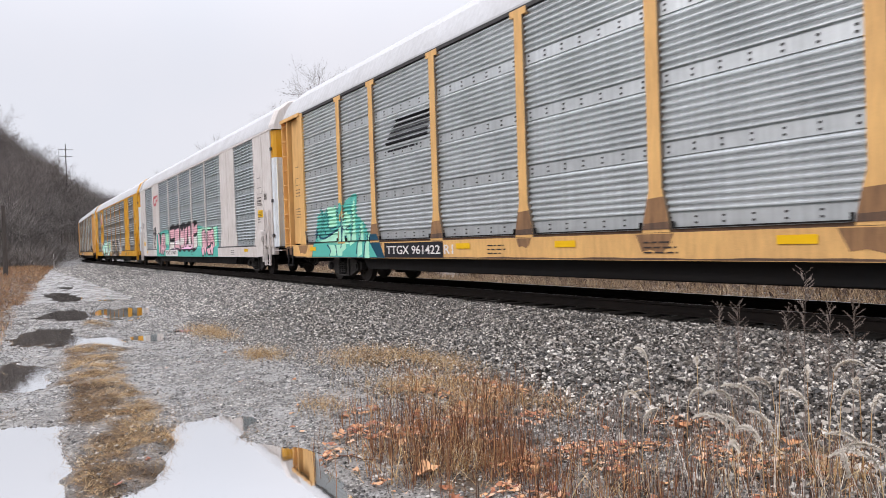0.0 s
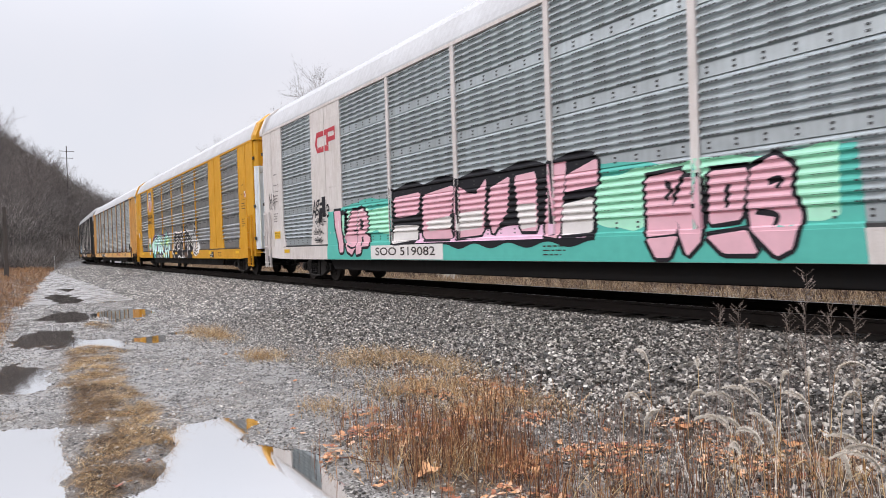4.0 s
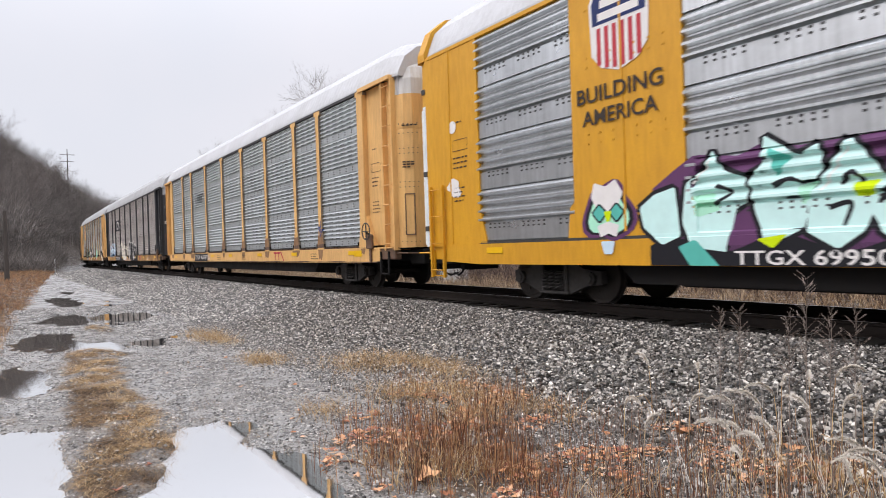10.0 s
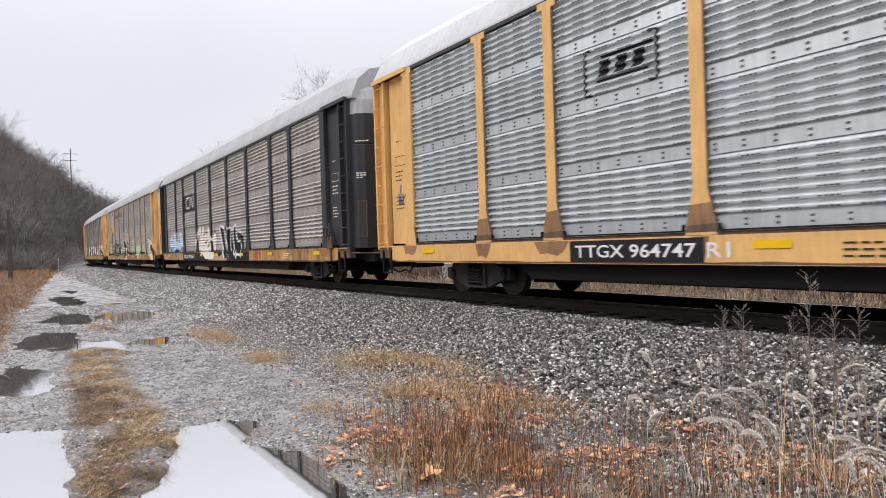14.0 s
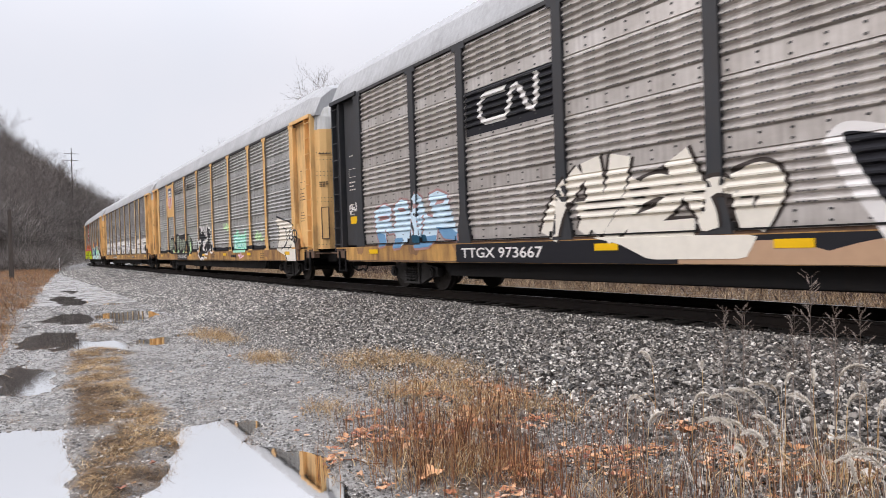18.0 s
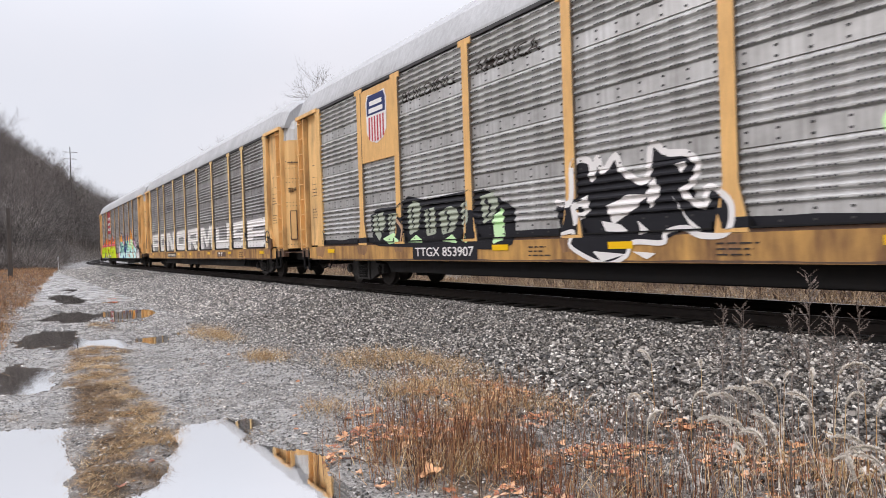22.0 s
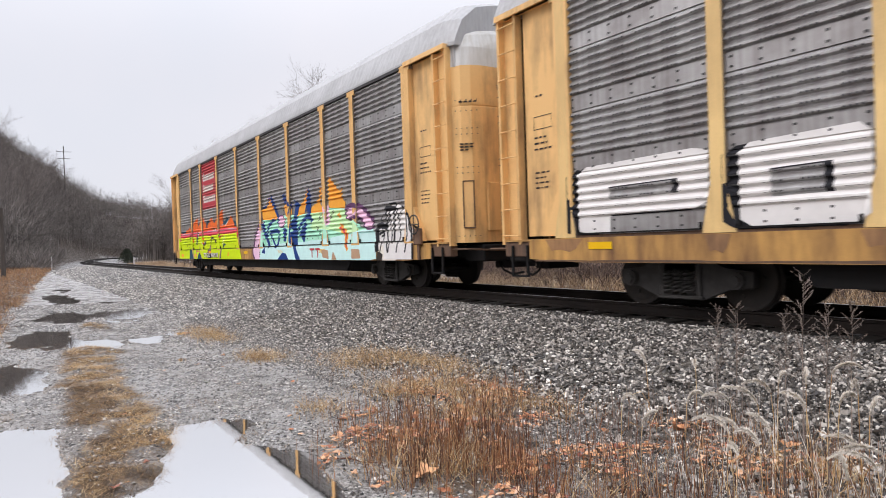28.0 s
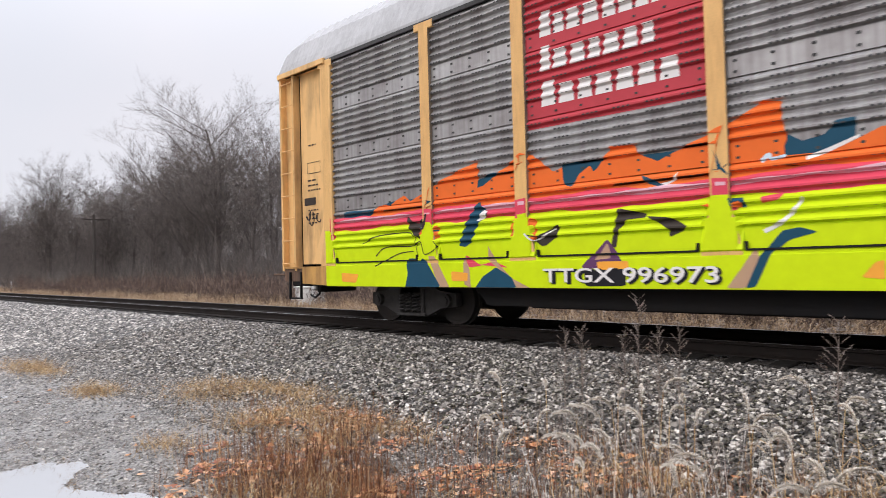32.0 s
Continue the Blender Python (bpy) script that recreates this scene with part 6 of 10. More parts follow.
daub(car_up, P_PURPLE, 1, CLOSED_KW, [(-7.47, 1.77), (-7.08, 2.01), (-6.76, 2.18), (-6.09, 2.08), (-5.86, 2.2), (-5.11, 2.05), (-4.69, 2.08), (-4.39, 2.14), (-3.98, 2.12), (-3.61, 2.02), (-2.8, 2.21), (-2.52, 2.13), (-2.31, 1.7), (-2.32, 1.21), (-2.24, 0.89), (-2.11, 0.67), (-2.85, 0.69), (-6.84, 0.66), (-7.34, 1.09)], "purple graffiti shadow")
rimmed(car_up, P_AQUA, 2, CLOSED_KW, [(-7.68, 1.53), (-7.42, 1.7), (-7.07, 1.78), (-7.03, 1.42), (-7, 1.09), (-7.29, 0.98), (-7.62, 1.24)], 0.06, "aqua and mint graffiti letters")
rimmed(car_up, P_AQUA, 2, CLOSED_KW, [(-6.9, 1.8), (-6.63, 1.97), (-6.5, 2.21), (-6.38, 1.95), (-6.05, 1.8), (-6.01, 1.52), (-6.25, 1.38), (-6.59, 1.27), (-6.28, 0.87), (-6.82, 0.94), (-6.97, 1.28)], 0.06, "aqua and mint graffiti letters")
rimmed(car_up, P_AQUA, 2, CLOSED_KW, [(-6.01, 1.8), (-5.77, 1.96), (-5.81, 2.3), (-5.38, 1.99), (-5.15, 2.11), (-5.11, 1.83), (-5.41, 1.64), (-5.59, 1.47), (-5.29, 1.31), (-5.35, 1.13), (-5.78, 0.93), (-5.94, 1.37)], 0.06, "aqua and mint graffiti letters")
rimmed(car_up, P_AQUA, 2, CLOSED_KW, [(-5.27, 1.5), (-4.83, 2.15), (-4.43, 1.6), (-4.62, 1.42), (-4.68, 1.09), (-4.96, 0.89), (-5.32, 1.11)], 0.06, "aqua and mint graffiti letters")
rimmed(car_up, P_AQUA, 2, CLOSED_KW, [(-4.66, 1.34), (-4.35, 1.46), (-4.36, 2.17), (-4.04, 1.97), (-3.73, 1.63), (-3.87, 1.28), (-4.09, 1.13), (-4.22, 0.96), (-4.51, 1.05)], 0.06, "aqua and mint graffiti letters")
rimmed(car_up, P_AQUA, 2, CLOSED_KW, [(-2.6, 2.1), (-2.42, 1.89), (-2.3, 1.84), (-2.14, 1.85), (-2.3, 1.61), (-2.21, 1.42), (-2.46, 1.49), (-2.56, 1.31), (-2.38, 0.71), (-2.69, 0.71), (-2.62, 1.13)], 0.06, "aqua and mint graffiti letters")
rimmed(car_up, P_AQUA, 2, CLOSED_KW, [(-3.72, 1.83), (-3.36, 2.07), (-3.27, 2.23), (-3.06, 2.26), (-2.95, 2.04), (-2.72, 1.88), (-2.65, 1.55), (-2.72, 1.13), (-3.06, 0.65), (-3.41, 0.85), (-3.61, 1.16), (-3.63, 1.57)], 0.06, "aqua and mint graffiti letters")
rimmed(car_up, P_AQUA, 2, CLOSED_KW, [(-4.04, 1.07), (-3.52, 0.97), (-3.44, 0.7), (-4.05, 0.75)], 0.06, "aqua and mint graffiti letters")
daub(car_up, P_TEAL, 3.4, CLOSED_KW, [(-3.29, 2.23), (-3.11, 2.24), (-3.1, 1.72), (-3.29, 1.44), (-3.38, 1.54)])
daub(car_up, P_LIME, 3.4, CLOSED_KW, [(-3.14, 1.92), (-3, 1.81), (-2.87, 1.41), (-3.16, 1.38)])
daub(car_up, P_TEAL, 3.4, CLOSED_KW, [(-5.77, 2.14), (-5.46, 1.99), (-5.66, 1.76)])
daub(car_up, P_LIME, 3.4, CLOSED_KW, [(-4.79, 1.62), (-4.53, 1.63), (-4.62, 1.46), (-4.79, 1.47)])
daub(car_up, P_LIME, 3.4, CLOSED_KW, [(-2.55, 1.81), (-2.3, 1.81), (-2.43, 1.52), (-2.53, 1.63)])
daub(car_up, P_TEAL, 3.4, CLOSED_KW, [(-4, 1.8), (-3.74, 1.53), (-3.95, 1.37)])
daub(car_up, P_TEAL, 3.4, CLOSED_KW, [(-7.03, 0.95), (-6.76, 1.05), (-6.38, 0.66), (-6.84, 0.68)])
daub(car_up, P_TEAL, 3.4, CLOSED_KW, [(-2.65, 0.9), (-2.39, 0.72), (-2.68, 0.71)])
daub(car_up, P_LIME, 3.4, CLOSED_KW, [(-4.03, 0.89), (-3.81, 0.86), (-3.81, 0.75), (-4.04, 0.76)])
daub(car_up, P_LIME, 3.4, CLOSED_KW, [(-5.91, 1.03), (-5.52, 1.08), (-5.7, 0.91)])
daub(car_up, P_MINT, 3.4, CLOSED_KW, [(-6.79, 1.63), (-6.49, 1.65), (-6.4, 1.42), (-6.75, 1.34)])
daub(car_up, P_MINT, 3.4, CLOSED_KW, [(-5.41, 1.64), (-5.16, 1.68), (-5.34, 1.4)])
brush(car_up, P_BLACK, 3.8, CLOSED_KW, [(-3.43, 1.83), (-3.4, 1.31), (-3.23, 1.2), (-3.04, 1.22), (-2.81, 1.36)], 0.13, "black line work of graffiti")
brush(car_up, P_BLACK, 3.8, CLOSED_KW, [(-6.44, 1.74), (-6.25, 1.63), (-6.5, 1.49)], 0.06, "black line work of graffiti")
brush(car_up, P_BLACK, 3.8, CLOSED_KW, [(-4.93, 1.61), (-4.81, 1.74), (-4.7, 1.62)], 0.06, "black line work of graffiti")
brush(car_up, P_BLACK, 3.8, CLOSED_KW, [(-5.06, 1.36), (-4.83, 1.4), (-4.91, 1.15)], 0.06, "black line work of graffiti")
brush(car_up, P_BLACK, 3.8, CLOSED_KW, [(-4.2, 1.82), (-4.18, 1.45), (-4.02, 1.31)], 0.06, "black line work of graffiti")
brush(car_up, P_BLACK, 3.8, CLOSED_KW, [(-5.71, 1.66), (-5.49, 1.73), (-5.33, 1.66)], 0.06, "black line work of graffiti")
brush(car_up, P_WHITE, 3.9, CLOSED_KW, [(-3.62, 1.62), (-3.49, 1.96), (-3.34, 2.04)], 0.03, "white highlight of graffiti")
brush(car_up, P_WHITE, 3.9, CLOSED_KW, [(-2.81, 1.84), (-2.7, 1.55), (-2.75, 1.23)], 0.03, "white highlight of graffiti")
brush(car_up, P_WHITE, 3.9, CLOSED_KW, [(-4.29, 2.1), (-3.99, 1.86), (-3.78, 1.61)], 0.03, "white highlight of graffiti")
brush(car_up, P_WHITE, 3.9, CLOSED_KW, [(-5.13, 1.56), (-4.85, 2.02)], 0.03, "white highlight of graffiti")
brush(car_up, P_WHITE, 3.9, CLOSED_KW, [(-6.78, 1.79), (-6.51, 2.09)], 0.03, "white highlight of graffiti")
brush(car_up, P_WHITE, 3.9, CLOSED_KW, [(-3.35, 0.86), (-3.09, 0.74)], 0.03, "white highlight of graffiti")
number_board(car_up, "TTGX 699500", -6.2, -4.25, CLOSED_KW, z0=0.70, z1=0.90)
lay(bars(2.4, 3.5, 2.35, 2.75, 3, 6, 0.35), car_up, "graffiti", P_BLACK, layer=2, label="black scrawled writing", **CLOSED_KW)
lay(blob(3.95, 2.20, 0.30, 0.36, 6, 0.08), car_up, "graffiti", P_WHITE, layer=2, label="white rim of a painted skull", **CLOSED_KW)
lay(blob(3.95, 2.22, 0.24, 0.29, 6, 0.08), car_up, "graffiti", P_BLACK, layer=3, label="painted black skull", **CLOSED_KW)
for dx in (-0.11, 0.11):
    lay(blob(3.95 + dx, 2.28, 0.06, 0.07, 3, 0.1), car_up, "graffiti", P_WHITE, layer=4, **CLOSED_KW)
lay(band(3.55, 4.85, lambda x: 0.78 + 0.25 * abs(x - 4.1), lambda x: 1.85 - 0.75 * abs(x - 4.1) + ripple(x, 3, 0.1), 50), car_up, "graffiti", P_WHITE, layer=2, label="white and black striped graffiti", **CLOSED_KW)
for k in range(6):
    brush(car_up, P_BLACK, 3, CLOSED_KW, [(3.65 + 0.06 * k, 0.86 + 0.15 * k), (3.95, 0.98 + 0.14 * k), (4.2, 0.88 + 0.15 * k), (4.65 - 0.08 * k, 0.96 + 0.14 * k)], 0.075, "black stripes of graffiti")
for pts in (((3.7, 1.9), (3.95, 1.82), (4.2, 1.92)), ((4.4, 2.7), (4.55, 2.3), (4.45, 1.9), (4.6, 1.6)), ((4.3, 2.62), (4.62, 2.66))):
    brush(car_up, P_BLACK, 3.4, CLOSED_KW, list(pts), 0.07, "black scrawled line")
lay(flat_shape(rect(6.9, 0.74, 7.5, 1.0)), car_up, "plate", P_BLACK, layer=2, label="black consolidated stencil plate", **CLOSED_KW)
lay(bars(6.95, 7.45, 0.76, 0.98, 3, 3), car_up, "plate", P_WHITE, layer=3, **CLOSED_KW)
lay(blob(12.4, 3.2, 0.13, 0.13, 1, 0.02), car_up, "sticker", P_WHITE, layer=2, label="round white and red sticker", **CLOSED_KW)
lay(stroke([(12.3, 3.1), (12.5, 3.3)], 0.05), car_up, "sticker", P_DECALRED, layer=3, **CLOSED_KW)
lay(blob(-12.4, 3.5, 0.13, 0.13, 1, 0.02), car_up, "sticker", P_WHITE, layer=2, label="round white and red sticker", **CLOSED_KW)
lay(blob(-12.4, 2.25, 0.24, 0.17, 5, 0.22), car_up, "paint_patch", P_WHITE, layer=2, label="worn white patch in the paint", **CLOSED_KW)
# silver car
lay(stroke([(-6.2, 3.35), (-6.32, 3.35), (-6.32, 4.05), (-6.2, 4.05)], 0.05), car_csx, "emblem", P_BLACK, layer=1, label="black bracket emblem", **OPEN_KW)
lay(stroke([(-5.05, 3.35), (-4.93, 3.35), (-4.93, 4.05), (-5.05, 4.05)], 0.05), car_csx, "emblem", P_BLACK, layer=1, **OPEN_KW)
lay(flat_shape(*[rect(-6.05 + 0.33 * k, 3.6, -5.85 + 0.33 * k, 3.84, 0.06) for k in range(3)]), car_csx, "emblem", P_BLACK, layer=1, **OPEN_KW)
lay(flat_shape(rect(-6.1, 3.52, -5.1, 3.56), rect(-6.0, 3.88, -5.0, 3.92)), car_csx, "emblem", P_BLACK, layer=1, **OPEN_KW)
number_board(car_csx, "TTGX 964747", -6.6, -4.35, OPEN_KW, patch="R1")
lay(flat_shape(rect(4.95, 0.98, 5.25, 1.04), rect(5.07, 0.76, 5.13, 0.98), rect(5.3, 0.98, 5.6, 1.04), rect(5.42, 0.76, 5.48, 0.98)), car_csx, "emblem", P_DECALRED, layer=2, label="red emblem", **OPEN_KW)
lay(stroke([(5.66, 1.04), (5.9, 0.76)], 0.06), car_csx, "emblem", P_DECALRED, layer=2, **OPEN_KW)
lay(stroke(scrawl(8.95, 9.2, 1.35, 2.0, 3, 3), 0.03), car_csx, "graffiti", P_NAVY, layer=2, label="dark blue scrawled tag", **OPEN_KW)
lay(stroke(scrawl(-12.6, -12.25, 1.9, 2.6, 5, 3), 0.03), car_csx, "graffiti", P_NAVY, layer=2, label="dark blue scrawled tag", **OPEN_KW)
lay(flat_shape(rect(11.3, 0.86, 11.75, 1.02)), car_csx, "warning_sign", P_REFLECT, layer=2, label="yellow warning sticker", **OPEN_KW)
# black-posted car
lay(flat_shape(rect(-6.98, 3.22, -4.39, 4.12)), car_cn, "emblem", P_BLACK, layer=1, label="black emblem field with white mark", **OPEN_KW)
lay(stroke([(-5.75, 3.95), (-6.35, 3.95), (-6.5, 3.8), (-6.5, 3.55), (-6.35, 3.42), (-5.75, 3.42), (-5.6, 3.6), (-5.55, 3.85), (-5.4, 3.95), (-5.25, 3.8), (-5.1, 3.5), (-4.95, 3.42), (-4.85, 3.6), (-4.85, 4.0)], 0.12), car_cn, "emblem", P_WHITE, layer=2, **OPEN_KW)
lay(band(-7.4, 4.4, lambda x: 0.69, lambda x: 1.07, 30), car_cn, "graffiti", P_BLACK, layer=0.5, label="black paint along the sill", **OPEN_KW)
brush(car_cn, P_STENCIL, 2.4, OPEN_KW, [(-4.61, 1.14), (-4.37, 1.64), (-3.84, 2.18)], 0.61, "dark edge of graffiti letters")
brush(car_cn, P_CREAM, 3, OPEN_KW, [(-4.61, 1.14), (-4.37, 1.64), (-3.84, 2.18)], 0.48, "cream flame-shaped graffiti letters")
brush(car_cn, P_STENCIL, 2.4, OPEN_KW, [(-3.64, 2.35), (-3.55, 1.76), (-3.84, 1.19)], 0.54, "dark edge of graffiti letters")
brush(car_cn, P_CREAM, 3, OPEN_KW, [(-3.64, 2.35), (-3.55, 1.76), (-3.84, 1.19)], 0.41, "cream flame-shaped graffiti letters")
brush(car_cn, P_STENCIL, 2.4, OPEN_KW, [(-3.01, 2.34), (-3.18, 1.74), (-3.56, 1.17)], 0.54, "dark edge of graffiti letters")
brush(car_cn, P_CREAM, 3, OPEN_KW, [(-3.01, 2.34), (-3.18, 1.74), (-3.56, 1.17)], 0.41, "cream flame-shaped graffiti letters")
brush(car_cn, P_STENCIL, 2.4, OPEN_KW, [(-3.95, 1.58), (-2.95, 1.61)], 0.36, "dark edge of graffiti letters")
brush(car_cn, P_CREAM, 3, OPEN_KW, [(-3.95, 1.58), (-2.95, 1.61)], 0.23, "cream flame-shaped graffiti letters")
brush(car_cn, P_STENCIL, 2.4, OPEN_KW, [(-2.65, 1.9), (-2.96, 1.41), (-3.31, 1.08)], 0.52, "dark edge of graffiti letters")
brush(car_cn, P_CREAM, 3, OPEN_KW, [(-2.65, 1.9), (-2.96, 1.41), (-3.31, 1.08)], 0.39, "cream flame-shaped graffiti letters")
brush(car_cn, P_STENCIL, 2.4, OPEN_KW, [(-2.8, 1.66), (-2.36, 1.82), (-2.06, 1.69), (-2.31, 1.43), (-2.74, 1.31)], 0.47, "dark edge of graffiti letters")
brush(car_cn, P_CREAM, 3, OPEN_KW, [(-2.8, 1.66), (-2.36, 1.82), (-2.06, 1.69), (-2.31, 1.43), (-2.74, 1.31)], 0.34, "cream flame-shaped graffiti letters")
brush(car_cn, P_STENCIL, 2.4, OPEN_KW, [(-2.88, 1.29), (-2.47, 1.15), (-1.75, 1.2)], 0.52, "dark edge of graffiti letters")
brush(car_cn, P_CREAM, 3, OPEN_KW, [(-2.88, 1.29), (-2.47, 1.15), (-1.75, 1.2)], 0.39, "cream flame-shaped graffiti letters")
brush(car_cn, P_STENCIL, 2.4, OPEN_KW, [(-2.03, 2.2), (-1.82, 1.8), (-1.56, 1.4), (-1.48, 1.15)], 0.54, "dark edge of graffiti letters")
brush(car_cn, P_CREAM, 3, OPEN_KW, [(-2.03, 2.2), (-1.82, 1.8), (-1.56, 1.4), (-1.48, 1.15)], 0.41, "cream flame-shaped graffiti letters")
brush(car_cn, P_STENCIL, 2.4, OPEN_KW, [(-1.73, 1.57), (-1.4, 1.73), (-1.14, 1.66)], 0.38, "dark edge of graffiti letters")
brush(car_cn, P_CREAM, 3, OPEN_KW, [(-1.73, 1.57), (-1.4, 1.73), (-1.14, 1.66)], 0.25, "cream flame-shaped graffiti letters")
brush(car_cn, P_STENCIL, 2.4, OPEN_KW, [(-1.14, 1.66), (-0.79, 1.77), (-0.67, 1.6), (-0.87, 1.15)], 0.54, "dark edge of graffiti letters")
brush(car_cn, P_CREAM, 3, OPEN_KW, [(-1.14, 1.66), (-0.79, 1.77), (-0.67, 1.6), (-0.87, 1.15)], 0.41, "cream flame-shaped graffiti letters")
brush(car_cn, P_STENCIL, 2.4, OPEN_KW, [(-1.07, 1.62), (-1.04, 1.41), (-1, 1.14)], 0.43, "dark edge of graffiti letters")
brush(car_cn, P_CREAM, 3, OPEN_KW, [(-1.07, 1.62), (-1.04, 1.41), (-1, 1.14)], 0.30, "cream flame-shaped graffiti letters")
daub(car_cn, P_CREAM, 3.2, OPEN_KW, [(-3.62, 1.11), (-2.47, 1.1), (-0.83, 1.07), (-1, 0.77), (-2.49, 0.76), (-3.05, 1)])
daub(car_cn, P_BLACK, 2, OPEN_KW, [(-0.01, 2.04), (0.2, 2.24), (0.62, 2.14), (0.81, 2.2), (1.39, 2.04), (1.56, 2.09), (2.1, 2.03), (2.44, 2.19), (2.61, 2.08), (2.64, 1.91), (3.04, 1.91), (3.37, 1.77), (3.59, 1.82), (3.56, 0.73), (2.39, 0.79), (0.83, 0.8), (0.46, 1.41)], "black angular graffiti letters")
brush(car_cn, P_WHITE, 3, OPEN_KW, [(-0.03, 2.05), (0.17, 2.23), (0.62, 2.14), (0.81, 2.2)], 0.12, "white rim of graffiti letters")
brush(car_cn, P_WHITE, 3, OPEN_KW, [(0.03, 2.12), (0.24, 1.68), (0.53, 1.22), (0.68, 0.97), (0.83, 0.79)], 0.22, "white rim of graffiti letters")
brush(car_cn, P_WHITE, 3, OPEN_KW, [(0.76, 2.17), (0.86, 1.76), (0.99, 1.21)], 0.14, "white rim of graffiti letters")
brush(car_cn, P_WHITE, 3, OPEN_KW, [(1.07, 1.96), (1.25, 1.64), (1.38, 1.37), (1.35, 1.13)], 0.16, "white rim of graffiti letters")
brush(car_cn, P_WHITE, 3, OPEN_KW, [(1.39, 2.04), (1.56, 2.09), (2.1, 2.02), (2.44, 2.18), (2.6, 2.07), (2.64, 1.91), (3.04, 1.9)], 0.12, "white rim of graffiti letters")
brush(car_cn, P_WHITE, 3, OPEN_KW, [(1.86, 2.05), (1.74, 1.58), (1.75, 1.23), (1.97, 1.1)], 0.1, "white rim of graffiti letters")
brush(car_cn, P_WHITE, 3, OPEN_KW, [(2.1, 2), (2.12, 1.61), (2.26, 1.21), (2.39, 0.94), (2.73, 1.1)], 0.14, "white rim of graffiti letters")
brush(car_cn, P_WHITE, 3, OPEN_KW, [(2.58, 2.06), (2.69, 1.62), (2.89, 1.5), (3.12, 1.51)], 0.14, "white rim of graffiti letters")
brush(car_cn, P_WHITE, 3, OPEN_KW, [(3.04, 1.9), (3.42, 1.77), (3.58, 1.82)], 0.1, "white rim of graffiti letters")
brush(car_cn, P_WHITE, 3, OPEN_KW, [(3.18, 1.43), (3.32, 1.17), (3.25, 0.82)], 0.1, "white rim of graffiti letters")
brush(car_cn, P_WHITE, 3, OPEN_KW, [(2.59, 0.8), (2.79, 0.96), (3.34, 0.9)], 0.12, "white rim of graffiti letters")
rimmed(car_cn, P_SKY, 2, OPEN_KW, [(-11.09, 1.98), (-10.52, 2.12), (-10.18, 1.98), (-10.25, 1.72), (-10.4, 1.63), (-10.06, 1.4), (-10.37, 1.38), (-10.58, 1.55), (-10.47, 1.1), (-10.8, 1.06), (-10.98, 1.36), (-11.05, 1.68)], 0.05, "sky blue bubble graffiti letters")
rimmed(car_cn, P_SKY, 2, OPEN_KW, [(-10.08, 2.01), (-9.74, 2.18), (-9.39, 2.12), (-9.36, 1.86), (-9.45, 1.66), (-9.08, 1.33), (-9.41, 1.41), (-9.6, 1.36), (-9.69, 1.04), (-10.07, 1.01), (-10.02, 1.32), (-10.14, 1.44), (-10.01, 1.68)], 0.05, "sky blue bubble graffiti letters")
rimmed(car_cn, P_SKY, 2, OPEN_KW, [(-9.24, 2.07), (-8.98, 2.26), (-8.76, 2.13), (-8.84, 1.87), (-8.58, 1.74), (-8.26, 1.66), (-8.16, 1.44), (-8.21, 1.19), (-8.48, 1.03), (-9.1, 1.01), (-8.94, 1.27), (-8.66, 1.31), (-8.86, 1.53), (-9.18, 1.67)], 0.05, "sky blue bubble graffiti letters")
rimmed(car_cn, P_SKY, 2, OPEN_KW, [(-8.48, 2.18), (-8.11, 2.25), (-7.75, 2.13), (-7.67, 1.95), (-7.82, 1.72), (-7.9, 1.6), (-7.34, 1.28), (-7.32, 1.15), (-7.91, 1.2), (-8.2, 1.5), (-8.19, 1.81), (-8.42, 1.93)], 0.05, "sky blue bubble graffiti letters")
daub(car_cn, P_BLUE, 3.4, OPEN_KW, [(-11.02, 1.43), (-10.55, 1.37), (-10.47, 1.1), (-10.8, 1.06)], "blue fade of graffiti letters")
daub(car_cn, P_BLUE, 3.4, OPEN_KW, [(-10.07, 1.26), (-9.68, 1.27), (-9.69, 1.04), (-10.07, 1.01)], "blue fade of graffiti letters")
daub(car_cn, P_BLUE, 3.4, OPEN_KW, [(-9.02, 1.25), (-8.2, 1.29), (-8.24, 1.14), (-8.48, 1.03), (-9.1, 1.01)], "blue fade of graffiti letters")
daub(car_cn, P_BLUE, 3.4, OPEN_KW, [(-8.2, 1.47), (-7.62, 1.41), (-7.34, 1.28), (-7.32, 1.15), (-7.91, 1.2)], "blue fade of graffiti letters")
brush(car_cn, P_HAZE, 3.6, OPEN_KW, [(-10.86, 1.77), (-10.35, 1.79)], 0.12)
brush(car_cn, P_HAZE, 3.6, OPEN_KW, [(-9.83, 1.93), (-9.51, 1.93)], 0.1)
brush(car_cn, P_HAZE, 3.6, OPEN_KW, [(-9.06, 1.97), (-8.92, 1.98)], 0.12)
brush(car_cn, P_HAZE, 3.6, OPEN_KW, [(-8.19, 1.99), (-7.88, 2)], 0.1)
brush(car_cn, P_HAZE, 3.6, OPEN_KW, [(-8.72, 1.75), (-8.79, 1.32)], 0.07)
daub(car_cn, P_PETROL, 3.6, OPEN_KW, [(-9.17, 1.31), (-8.66, 1.31), (-8.56, 1.12), (-9.13, 1.14)])
lay(band(-2.0, 1.2, lambda x: 0.70, lambda x: 0.86 + 0.14 * abs(math.sin(2.1 * x)), 40), car_cn, "graffiti", P_TAN, layer=1.5, label="tan paint on the sill", **OPEN_KW)
